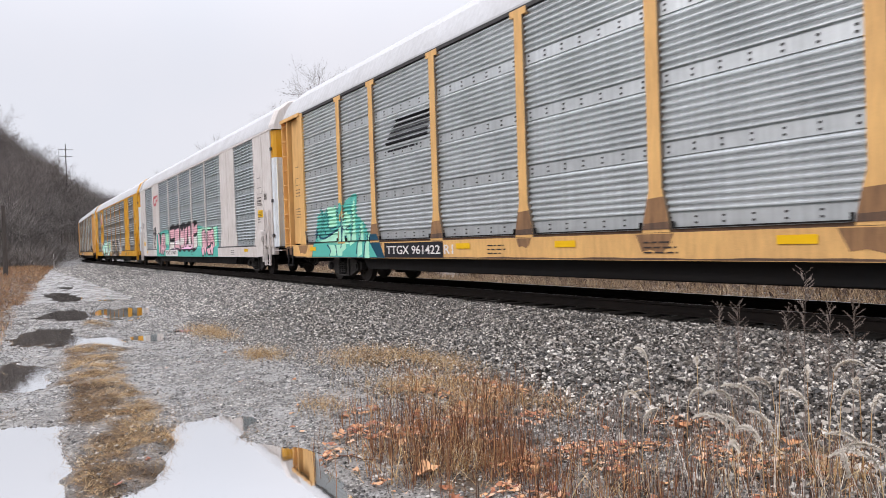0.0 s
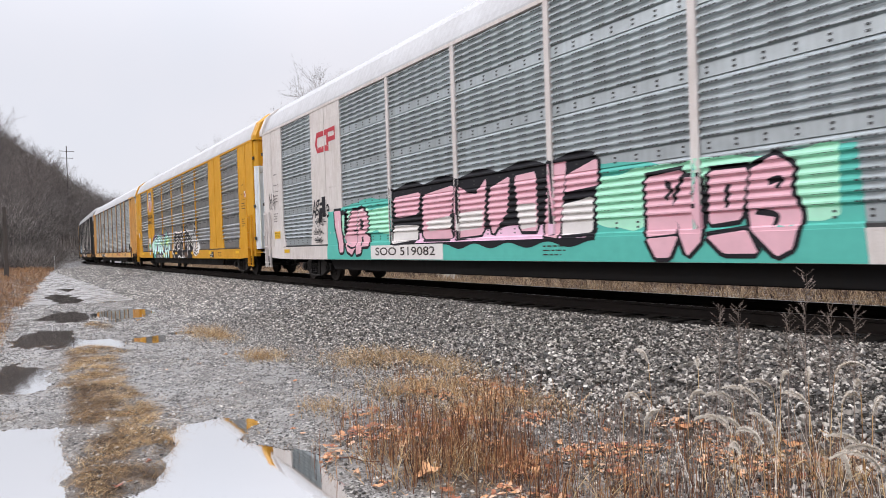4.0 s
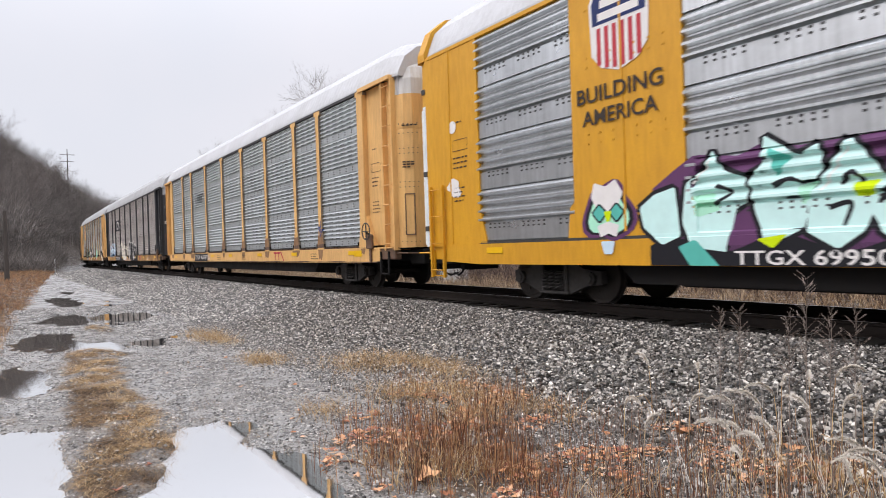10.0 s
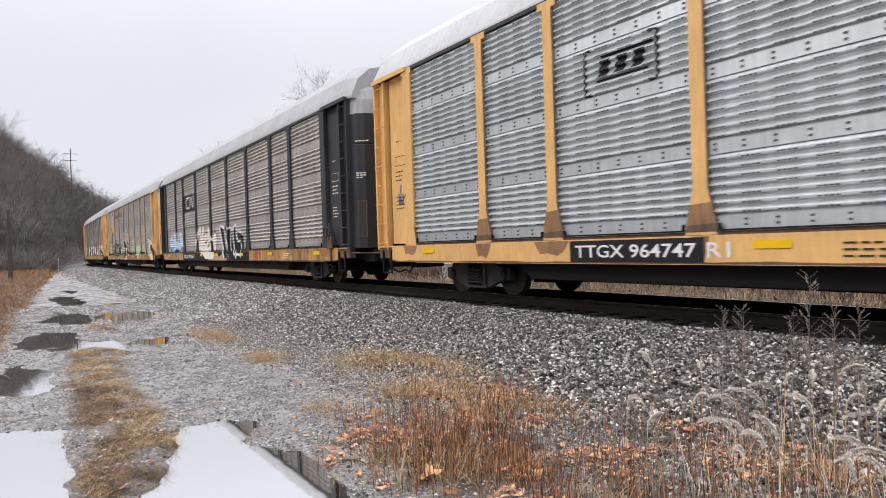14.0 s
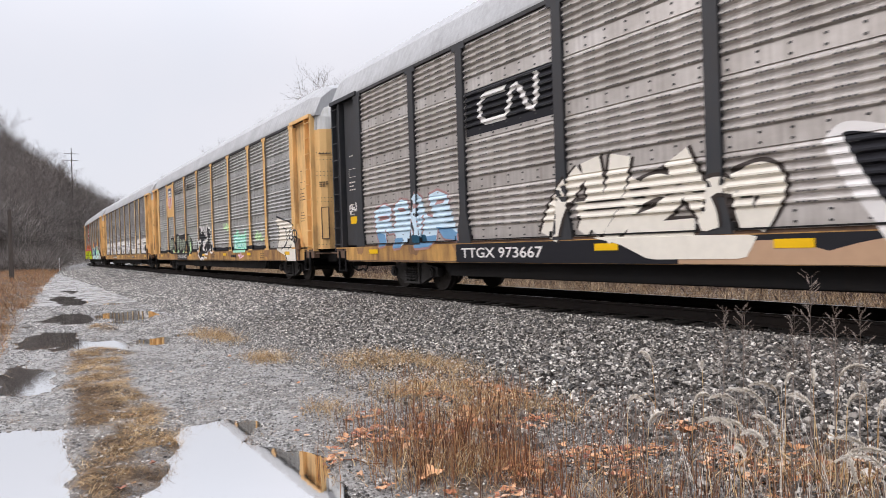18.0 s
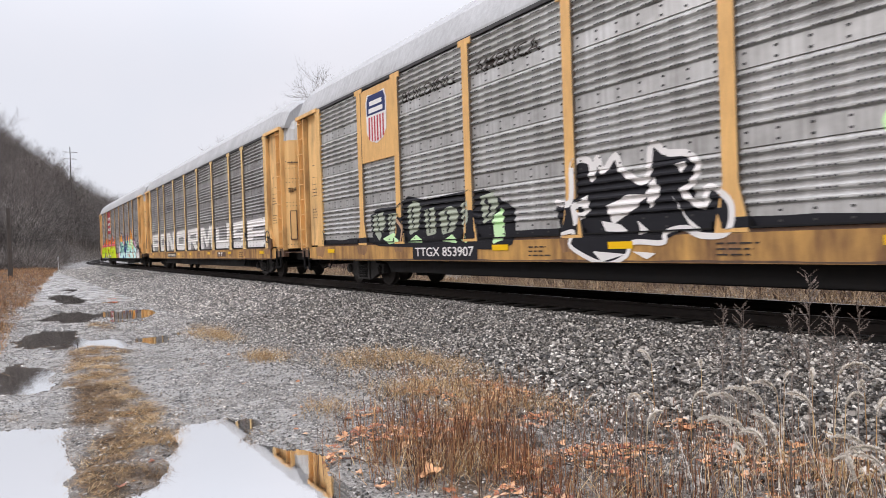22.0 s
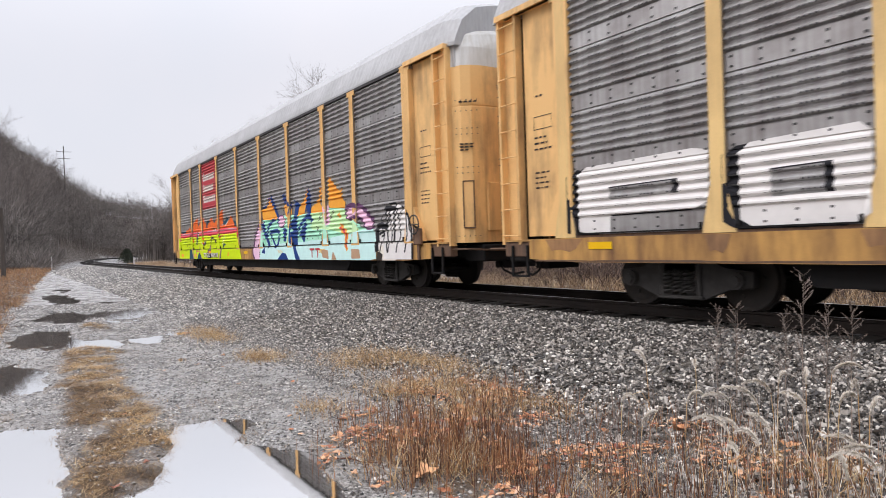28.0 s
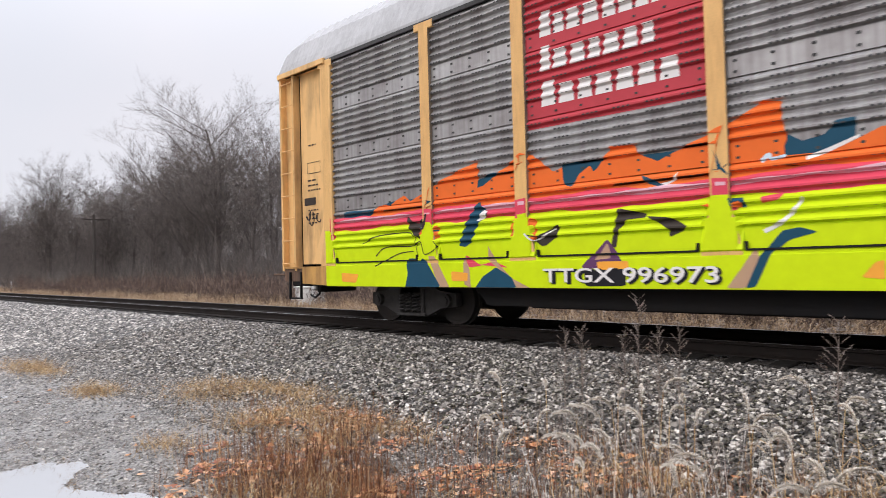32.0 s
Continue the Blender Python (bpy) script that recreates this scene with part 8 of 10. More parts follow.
daub(car_cp, P_AMBER, 5, OPEN_KW, [(-8.54, 0.95), (-8.18, 0.92), (-8.19, 0.79), (-8.53, 0.79)])
daub(car_cp, P_AMBER, 5, OPEN_KW, [(-11.41, 0.95), (-10.89, 0.92), (-10.98, 0.76), (-11.4, 0.78)])
daub(car_cp, P_STENCIL, 5, OPEN_KW, [(-7.1, 1.49), (-6.9, 1.42), (-6.49, 1.59), (-6.53, 1.42), (-6.72, 1.3), (-6.8, 1.29)])
brush(car_cp, P_WHITE, 5.4, OPEN_KW, [(-7.07, 1.48), (-6.9, 1.38), (-6.56, 1.53)], 0.03)
brush(car_cp, P_BLACK, 5.5, OPEN_KW, [(-10.82, 1.48), (-10.4, 1.6), (-9.69, 1.63), (-9.44, 1.56), (-9.37, 1.24)], 0.02, "black line work of graffiti")
brush(car_cp, P_BLACK, 5.5, OPEN_KW, [(-10.45, 1.24), (-10.18, 1.39), (-9.53, 1.39), (-9.24, 1.46), (-9.13, 1.24), (-8.86, 1.34), (-8.93, 1.45)], 0.02)
brush(car_cp, P_BLACK, 5.5, OPEN_KW, [(-10.41, 1.06), (-9.87, 1.26), (-9.45, 1.3)], 0.02)
daub(car_cp, P_STENCIL, 5, OPEN_KW, [(-5.59, 1.74), (-5.2, 1.64), (-5.2, 1.59), (-5.47, 1.58), (-5.59, 1.44), (-5.63, 1.23), (-5.71, 1.23), (-5.64, 1.53)])
daub(car_cp, P_STENCIL, 5, OPEN_KW, [(-5.2, 1.61), (-4.89, 1.57), (-4.67, 1.45), (-4.75, 1.39), (-4.9, 1.33), (-4.91, 1.43)])
daub(car_cp, P_PURPLE, 5, OPEN_KW, [(-6.15, 0.96), (-5.76, 1.35), (-5.62, 1.16), (-5.44, 0.95)])
daub(car_cp, P_TAN, 5.2, OPEN_KW, [(-5.93, 1.07), (-5.76, 1.3), (-5.69, 1.09)])
daub(car_cp, P_AMBER, 5.3, OPEN_KW, [(-5.89, 1.05), (-5.44, 1.05), (-5.43, 0.94), (-5.88, 0.93)])
daub(car_cp, P_BLACK, 5.4, OPEN_KW, [(-6.09, 0.93), (-5.47, 0.95), (-5.48, 0.73), (-6.07, 0.72)])
daub(car_cp, P_TAN, 5, OPEN_KW, [(-4.22, 0.71), (-4.04, 0.95), (-3.89, 1.17), (-3.85, 1.03), (-4.01, 0.71)])
daub(car_cp, P_PETROL, 5.1, OPEN_KW, [(-4.01, 0.71), (-3.85, 1.07), (-3.63, 1.34), (-3.45, 1.37), (-3.28, 1.31), (-3.55, 1.24), (-3.73, 1.1), (-3.9, 0.73)])
daub(car_cp, P_PETROL, 5.1, OPEN_KW, [(-4.18, 1.74), (-4.02, 1.74), (-3.99, 1.62), (-4.15, 1.65)])
daub(car_cp, P_MAGENTA, 4.6, OPEN_KW, [(-3.83, 1.73), (-3.58, 1.76), (-3.65, 1.68), (-3.83, 1.66)])
brush(car_cp, P_WHITE, 5.3, OPEN_KW, [(-3.81, 1.34), (-3.62, 1.44), (-3.48, 1.58), (-3.41, 1.69)], 0.05)
daub(car_cp, P_AMBER, 5, OPEN_KW, [(-2.89, 0.83), (-2.77, 0.98), (-2.69, 1), (-2.69, 0.81)])
rimmed(car_cp, P_ROSE, 1, OPEN_KW, [(0.53, 1.2), (0.72, 1.54), (1.09, 1.85), (1.63, 2.1), (2.12, 2.03), (1.91, 1.49), (1.62, 0.97), (1.28, 0.67), (0.75, 0.67), (0.54, 0.91)], 0.12, "pink round of graffiti")
daub(car_cp, P_MINT, 2, OPEN_KW, [(1.59, 2.1), (2.31, 2.17), (3.2, 2.05), (3.81, 2.17), (5.07, 2.11), (6.29, 2.11), (6.22, 0.69), (1.21, 0.67), (1.57, 1.17), (1.48, 1.71)], "mint green graffiti")
daub(car_cp, P_MINT, 2, OPEN_KW, [(5.79, 2.15), (6.99, 2.1), (7.36, 2.19), (8.44, 2.1), (8.54, 1.85), (8.99, 1.78), (9.39, 1.52), (10.04, 1.51), (10.24, 1.08), (10.23, 0.7), (5.72, 0.67)], "mint green graffiti")
daub(car_cp, P_PALELIME, 2.4, OPEN_KW, [(6.99, 2.13), (8.41, 2.08), (8.54, 1.85), (8.89, 1.77), (9.17, 1.62), (9.3, 1.48), (8.88, 1.38), (7.91, 1.48), (7.04, 1.59), (6.01, 1.6), (6.03, 2.1)])
daub(car_cp, P_AQUA, 3, OPEN_KW, [(1.21, 0.67), (1.51, 1.17), (3.15, 1.23), (6.25, 1.26), (6.22, 0.69)], "pale aqua graffiti base")
daub(car_cp, P_AQUA, 3, OPEN_KW, [(5.75, 1.28), (6.96, 1.29), (7.91, 1.3), (8.88, 1.38), (9.39, 1.47), (10.04, 1.47), (10.13, 1.35), (10.24, 1.08), (10.23, 0.7), (5.72, 0.67)], "pale aqua graffiti base")
daub(car_cp, P_AMBER, 3.2, OPEN_KW, [(1.53, 2.49), (2.1, 2.61), (2.29, 2.87), (2.53, 2.88), (2.63, 2.65), (2.98, 2.42), (3.2, 2.16), (3.09, 2.05), (2.53, 2.06), (1.59, 2.11)], "amber flames of graffiti")
daub(car_cp, P_AMBER, 3.2, OPEN_KW, [(3.81, 2.4), (3.85, 2.54), (4.53, 2.48), (4.45, 2.15), (3.91, 2.1)])
daub(car_cp, P_AMBER, 3.2, OPEN_KW, [(4.94, 2.05), (5.1, 2.32), (5.57, 2.57), (5.85, 2.89), (5.87, 2.48), (5.55, 2.14)])
daub(car_cp, P_AMBER, 3.2, OPEN_KW, [(6.04, 2.11), (6.08, 2.27), (6.4, 2.37), (6.39, 2.1)])
rimmed(car_cp, P_ROSE, 3.4, OPEN_KW, [(3.17, 1.95), (3.29, 2.14), (3.59, 2.16), (3.82, 2), (3.72, 1.82), (3.34, 1.78)], 0.04)
brush(car_cp, P_NAVY, 4, OPEN_KW, [(2.37, 2.86), (2.09, 2.58), (1.57, 2.51)], 0.09, "navy outline of graffiti letters")
brush(car_cp, P_NAVY, 4, OPEN_KW, [(2.47, 2.88), (2.92, 2.44), (3.2, 2.11), (3.14, 1.89)], 0.2, "navy outline of graffiti letters")
brush(car_cp, P_NAVY, 4, OPEN_KW, [(1.61, 2), (1.79, 1.63), (2.08, 1.35), (2.27, 1.11)], 0.24, "navy outline of graffiti letters")
brush(car_cp, P_NAVY, 4, OPEN_KW, [(2.03, 1.49), (2.23, 1.86), (2.87, 2.08)], 0.16, "navy outline of graffiti letters")
brush(car_cp, P_NAVY, 4, OPEN_KW, [(2.3, 1.63), (3.12, 1.67), (3.23, 1.47), (2.95, 1.13), (2.59, 1.39), (2.3, 1.63)], 0.14, "navy outline of graffiti letters")
brush(car_cp, P_NAVY, 4, OPEN_KW, [(3.73, 2.86), (3.95, 2.6), (4.44, 2.47)], 0.2, "navy outline of graffiti letters")
brush(car_cp, P_NAVY, 4, OPEN_KW, [(4.5, 2.46), (4.24, 2.16)], 0.1, "navy outline of graffiti letters")
brush(car_cp, P_NAVY, 4, OPEN_KW, [(6.15, 1.86), (5.85, 2.01), (5.55, 1.96), (5.05, 1.68), (4.82, 1.34)], 0.15, "navy outline of graffiti letters")
daub(car_cp, P_NAVY, 4.2, OPEN_KW, [(3.64, 1.74), (4, 1.72), (3.83, 1.3), (3.63, 1.29)], "navy outline of graffiti letters")
daub(car_cp, P_NAVY, 4.2, OPEN_KW, [(4.74, 2.63), (4.97, 2.51), (5.22, 2.44), (5.08, 2.32), (4.94, 2.05), (4.73, 1.97), (4.59, 1.66), (4.91, 1.26), (4.82, 1.1), (5.18, 0.69), (4.79, 0.69), (4.64, 1.08), (4.22, 1.28), (4.37, 1.89), (4.64, 2.04), (4.79, 2.3)], "navy outline of graffiti letters")
daub(car_cp, P_NAVY, 4.2, OPEN_KW, [(5.89, 2.94), (6.07, 2.58), (6.04, 1.99), (5.81, 1.98), (5.75, 2.3), (5.56, 2.15), (5.72, 2.5)], "navy outline of graffiti letters")
daub(car_cp, P_NAVY, 4.2, OPEN_KW, [(5.73, 1.88), (5.47, 1.24), (5.36, 1.24), (5.45, 1.58), (5.14, 1.42), (5.04, 1.47), (5.46, 1.81)], "navy outline of graffiti letters")
daub(car_cp, P_NAVY, 4.2, OPEN_KW, [(1.49, 0.94), (1.88, 1.15), (1.89, 0.89)], "navy outline of graffiti letters")
daub(car_cp, P_NAVY, 4.2, OPEN_KW, [(3.1, 0.68), (3.61, 0.93), (3.94, 0.89), (4.17, 0.68)], "navy outline of graffiti letters")
daub(car_cp, P_AMBER, 3, OPEN_KW, [(6.01, 2.12), (6.12, 2.28), (6.5, 2.37), (6.71, 2.5), (6.77, 2.82), (6.89, 2.8), (6.87, 2.63), (6.73, 2.36), (6.99, 2.18), (7.03, 2.08)], "amber flames of graffiti")
daub(car_cp, P_ROSE, 3.2, OPEN_KW, [(7.01, 2.23), (7.36, 2.27), (7.4, 1.86), (7.34, 1.58), (7.21, 1.68), (7.09, 2.01)])
daub(car_cp, P_AMBER, 3, OPEN_KW, [(7.36, 2.18), (7.39, 3.1), (8.15, 2.55), (8.2, 2.67), (8.27, 2.62), (8.24, 2.42), (8.47, 2.26), (8.41, 2.1)], "amber flames of graffiti")
rimmed(car_cp, P_ROSE, 3.4, OPEN_KW, [(8.47, 2.05), (8.7, 2.15), (9.28, 2.1), (9.71, 1.94), (10.03, 1.66), (10.03, 1.54), (9.86, 1.51), (9.62, 1.54), (9.45, 1.77), (9.08, 1.84), (8.69, 1.79), (8.52, 1.87)], 0.05, "pink loop of graffiti")
brush(car_cp, P_PURPLE, 4, OPEN_KW, [(8.48, 2.1), (8.9, 2.16), (9.45, 2.07), (9.87, 1.82), (10.11, 1.69)], 0.14, "purple outline of graffiti")
brush(car_cp, P_PURPLE, 4, OPEN_KW, [(8.69, 1.81), (9.08, 1.84), (9.41, 1.76), (9.62, 1.54)], 0.09)
brush(car_cp, P_AMBER, 3.6, OPEN_KW, [(8.08, 1.64), (8.37, 1.46), (8.49, 1.35), (8.42, 1.22), (8.62, 0.96)], 0.2)
brush(car_cp, P_RED, 3.8, OPEN_KW, [(8.09, 1.61), (8.38, 1.45), (8.48, 1.35), (8.42, 1.23), (8.6, 1)], 0.07)
daub(car_cp, P_AMBER, 3.6, OPEN_KW, [(7.94, 1.92), (8.04, 2.02), (8.16, 1.94), (8.1, 1.84)])
brush(car_cp, P_STENCIL, 4, OPEN_KW, [(6.46, 1.69), (6.61, 1.54), (6.99, 1.25)], 0.05)
brush(car_cp, P_STENCIL, 4, OPEN_KW, [(6.61, 1.85), (6.81, 2.02)], 0.05)
brush(car_cp, P_STENCIL, 4, OPEN_KW, [(7.43, 1.85), (7.71, 2.1)], 0.05)
brush(car_cp, P_STENCIL, 4, OPEN_KW, [(8.52, 2.07), (8.53, 1.85)], 0.05)
daub(car_cp, P_TAN, 3.6, OPEN_KW, [(6.84, 0.98), (7.33, 0.98), (7.36, 0.72), (6.93, 0.77)])
daub(car_cp, P_TAN, 3.6, OPEN_KW, [(7.55, 0.7), (7.67, 0.95), (7.9, 0.7)])
daub(car_cp, P_TAN, 3.5, OPEN_KW, [(8.84, 0.99), (9.32, 0.98), (9.37, 0.74), (8.84, 0.73)])
daub(car_cp, P_WHITE, 3.4, OPEN_KW, [(10.71, 1.97), (11.12, 1.92), (11.12, 1.39), (11.08, 1.14), (11.23, 1.14), (11.25, 0.69), (10.55, 0.68), (10.51, 0.81), (10.37, 0.92), (10.29, 1.15), (10.28, 1.45), (10.43, 1.54), (10.71, 1.52)], "white graffiti hand shapes with black lines")
daub(car_cp, P_CREAM, 3.5, OPEN_KW, [(10.42, 1.06), (11.26, 1.04), (11.25, 0.69), (10.56, 0.69), (10.51, 0.81), (10.38, 0.92)])
brush(car_cp, P_BLACK, 4, OPEN_KW, [(10.69, 1.95), (11.21, 1.94)], 0.14, "black outline of graffiti")
brush(car_cp, P_BLACK, 4, OPEN_KW, [(10.3, 0.91), (10.25, 1.38), (10.42, 1.55), (10.75, 1.5)], 0.2, "black outline of graffiti")
brush(car_cp, P_BLACK, 4, OPEN_KW, [(10.74, 1.95), (10.77, 1.41), (10.82, 0.88)], 0.09, "black outline of graffiti")
brush(car_cp, P_BLACK, 4, OPEN_KW, [(11.14, 1.91), (11.1, 1.25), (11.02, 1.11)], 0.1, "black outline of graffiti")
brush(car_cp, P_BLACK, 4, OPEN_KW, [(10.35, 1.33), (10.54, 1.39), (10.61, 1.32), (10.46, 1.28)], 0.07, "black outline of graffiti")
daub(car_cp, P_STENCIL, 4, OPEN_KW, [(10.33, 0.92), (10.59, 0.85), (10.55, 0.69), (10.22, 0.69)])
number_board(car_cp, "TTGX 996973", -6.75, -4.3, OPEN_KW, board=None, z0=0.76, z1=0.98, layer=7)
lay(letters("TTGX 996973", -6.71, -4.26, 0.745, 0.965, 0.035), car_cp, "stencil", P_BLACK, layer=6.6, label="black shadow of the car number", **OPEN_KW)
lay(flat_shape(rect(6.0, 0.98, 6.35, 1.04), rect(6.14, 0.76, 6.20, 0.98), rect(6.42, 0.98, 6.77, 1.04), rect(6.56, 0.76, 6.62, 0.98)), car_cp, "emblem", P_DECALRED, layer=5, label="red emblem", **OPEN_KW)
lay(flat_shape([(10.62, 0.72), (12.0, 0.72), (12.05, 1.4), (11.85, 1.75), (11.55, 1.95), (11.35, 1.6), (11.2, 2.05), (10.95, 2.05), (10.85, 1.6), (10.7, 1.5)]), car_cp, "graffiti", P_WHITE, layer=3.6, label="white graffiti hand shapes with black lines", **OPEN_KW)
lay(stroke([(10.7, 1.5), (10.85, 1.62), (10.95, 2.05), (11.2, 2.05), (11.35, 1.62), (11.55, 1.95), (11.85, 1.75), (12.0, 1.4), (11.98, 0.75)], 0.07), car_cp, "graffiti", P_BLACK, layer=4.4, label="black outline of graffiti", **OPEN_KW)
for k in range(4):
    lay(stroke([(10.45 + 0.4 * k, 0.9), (10.6 + 0.4 * k, 1.3), (10.5 + 0.42 * k, 1.75 + 0.1 * (k % 2))], 0.05), car_cp, "graffiti", P_BLACK, layer=4.2, **OPEN_KW)
lay(flat_shape(rect(-12.8, 2.35, -12.4, 2.5)), car_cp, "stencil", P_STENCIL, layer=2, **OPEN_KW)
lay(stroke(scrawl(-12.8, -12.25, 1.9, 2.3, 4, 4), 0.025), car_cp, "graffiti", P_BLACK, layer=2, label="black scrawled tag", **OPEN_KW)

for n, (c, kw, ink) in enumerate(((car_ns, OPEN_KW, P_STENCIL), (car_soo, CLOSED_KW, P_STENCIL), (car_up, CLOSED_KW, P_STENCIL), (car_csx, OPEN_KW, P_STENCIL), (car_cn, OPEN_KW, P_CREAM), (car_uc, OPEN_KW, P_STENCIL), (car_nm, OPEN_KW, P_STENCIL), (car_cp, OPEN_KW, P_STENCIL))):
    reflectors(c, kw, (-11.1, -3.3, -0.4, 3.4, 6.9, 11.2) if c is not car_soo else (-11.2, 10.4))
    sill_stencils(c, kw, ink, (-2.5, 1.2, 8.3), 40 + n)
    end_stencils(c, kw, 60 + n, ink)
    if kw is OPEN_KW:
        panel_gaps(c)
        if c is not car_cp:
            lay(band(-12.6, 12.6, lambda x: 0.70, lambda x: 0.728 + ripple(x, n, 0.012), 160), c, "rust_patch", M_RUSTY, layer=0.3, label="rust along the foot of the sill", **kw)
            for i, e in enumerate(OPEN_POSTS):
                r = random.Random(100 * n + i)
                w, h = r.uniform(0.14, 0.5), r.uniform(0.16, 0.32)
                lay(flat_shape([(e - w, 1.07), (e + w * 0.8, 1.07), (e + w * 0.5, 1.07 - h * 0.7), (e + w * 0.2, 1.07 - h), (e - w * 0.3, 1.07 - h * 0.8), (e - w * 0.7, 1.07 - h * 0.9)]), c, "rust_patch", M_FOOT, layer=0.2, label="rust run on the sill", **kw)
    if c is car_csx or c is car_ns:
        rust_feet(c, kw, 80 + n)


# ---- dead grass, weeds and leaves ----
def leafy(name, stops, rough=0.7, patch=1.5):
    m, nt, b = material(name)
    geo = nt.nodes.new("ShaderNodeNewGeometry")
    info = nt.nodes.new("ShaderNodeObjectInfo")
    add = nt.nodes.new("ShaderNodeMath")
    add.operation = "ADD"
    nt.links.new(geo.outputs["Random Per Island"], add.inputs[0])
    nt.links.new(info.outputs["Random"], add.inputs[1])
    fr = nt.nodes.new("ShaderNodeMath")
    fr.operation = "FRACT"
    nt.links.new(add.outputs[0], fr.inputs[0])
    c = ramp(nt, fr.outputs[0], stops)
    c = mix(nt, 0.4, c, ramp(nt, noise_of(nt, coords(nt), 25, 3), [(0.3, (0.5,) * 3), (0.7, (1, 1, 1))]), "MULTIPLY")
    c = mix(nt, 0.7, c, ramp(nt, noise_of(nt, coords(nt), patch, 3), [(0.32, (0.45, 0.42, 0.40)), (0.62, (1, 1, 1))]), "MULTIPLY")
    nt.links.new(c, b.inputs["Base Color"])
    b.inputs["Roughness"].default_value = rough
    return m


M_STRAW = leafy("dead_straw", [(0.0, (0.24, 0.12, 0.055)), (0.4, (0.60, 0.36, 0.15)), (1.0, (0.90, 0.70, 0.40))])
M_REED = leafy("dead_reed", [(0.0, (0.20, 0.115, 0.065)), (0.5, (0.50, 0.34, 0.195)), (1.0, (0.80, 0.61, 0.39))])
M_MAT = leafy("matted_grass", [(0.0, (0.05, 0.032, 0.022)), (0.5, (0.26, 0.15, 0.075)), (0.8, (0.56, 0.34, 0.15)), (1.0, (0.74, 0.52, 0.27))])
M_STALK = leafy("brown_weed_stalk", [(0.0, (0.055, 0.02, 0.012)), (0.45, (0.20, 0.075, 0.036)), (0.8, (0.42, 0.19, 0.08)), (1.0, (0.70, 0.42, 0.19))])
M_BANK = leafy("bank_grass", [(0.0, (0.06, 0.033, 0.02)), (0.4, (0.25, 0.135, 0.06)), (0.75, (0.52, 0.31, 0.14)), (1.0, (0.78, 0.56, 0.31))])
M_RUSSET = leafy("russet_grass", [(0.0, (0.13, 0.04, 0.022)), (0.5, (0.40, 0.16, 0.065)), (1.0, (0.70, 0.40, 0.18))])
M_LEAF = leafy("fallen_leaf", [(0.0, (0.30, 0.075, 0.045)), (0.35, (0.62, 0.25, 0.11)), (0.7, (0.84, 0.44, 0.20)), (1.0, (0.88, 0.60, 0.42))], 0.5)
M_PLUME = leafy("pale_seed_plume", [(0.0, (0.90, 0.80, 0.66)), (1.0, (0.97, 0.94, 0.88))], 0.7, 0.1)
M_SEED = leafy("grey_brown_seed_head", [(0.0, (0.16, 0.125, 0.105)), (1.0, (0.40, 0.33, 0.28))])
M_BARK = worn("grey_bark", (0.115, 0.095, 0.082), (0.05, 0.042, 0.038), 0.85, 0, 0.8, 8)
# twig tones lightened, painting haze over the background trees
M_TWIG = leafy("hazed_bare_twigs", [(0.0, (0.10, 0.086, 0.078)), (0.6, (0.21, 0.18, 0.165)), (1.0, (0.34, 0.29, 0.26))], 0.85)
M_WOODS = leafy("far_bare_woods", [(0.0, (0.085, 0.074, 0.068)), (0.6, (0.21, 0.186, 0.170)), (1.0, (0.44, 0.40, 0.365))], 0.95, 0.16)
M_CEDAR = leafy("dark_cedar", [(0.0, (0.018, 0.026, 0.014)), (1.0, (0.05, 0.062, 0.034))])
veg = np.random.default_rng(12)


def blades(x, y, height, width, lean, bend=0.5, segs=2):
    """Grass blades: thin tapering strips that lean and bend."""
    n = len(x)
    z = land(x, y) - 0.01
    yaw = veg.uniform(0, 2 * np.pi, n)
    dirx, diry = np.cos(yaw), np.sin(yaw)
    face = veg.uniform(0, 2 * np.pi, n)
    wx, wy = np.cos(face) * width / 2, np.sin(face) * width / 2
    rows = []
    for k in range(segs + 1):
        u = k / segs
        out = lean * height * (u * (1 - bend) + bend * u * u)
        cx, cy, cz = x + dirx * out, y + diry * out, z + height * u * (1 - 0.25 * bend * u)
        t = 1 - 0.85 * u
        rows.append((np.stack([cx - wx * t, cy - wy * t, cz], 1), np.stack([cx + wx * t, cy + wy * t, cz], 1)))
    v = np.stack([p for r in rows for p in r], 1).reshape(-1, 3)
    m = 2 * (segs + 1)
    base = m * np.arange(n)[:, None]
    f = np.concatenate([base + np.array([2 * k, 2 * k + 1, 2 * k + 3, 2 * k + 2]) for k in range(segs)], 0)
    return v, f


def stalks(x, y, height, r, lean):
    """Thin three-sided stems."""
    n = len(x)
    z = land(x, y) - 0.02
    yaw = veg.uniform(0, 2 * np.pi, n)
    tx, ty = x + np.cos(yaw) * lean * height, y + np.sin(yaw) * lean * height
    vs = []
    for px, py, pz, rr in ((x, y, z, r), (tx, ty, z + height, r * 0.45)):
        for a in (0, 2.094, 4.189):
            vs.append(np.stack([px + rr * np.cos(a + yaw), py + rr * np.sin(a + yaw), pz], 1))
    v = np.stack(vs, 1).reshape(-1, 3)
    b = 6 * np.arange(n)[:, None]
    f = np.concatenate([b + np.array(q) for q in ((0, 1, 4, 3), (1, 2, 5, 4), (2, 0, 3, 5))], 0)
    return v, f


def stuff(name, sets, mat, label, category):
    vv, ff, o = [], [], 0
    for v, f in sets:
        vv.append(v)
        ff.append(f + o)
        o += len(v)
    return tagged(new(name, mesh_of(name, np.concatenate(vv), np.concatenate(ff), mat)), label, category, kind="stuff")


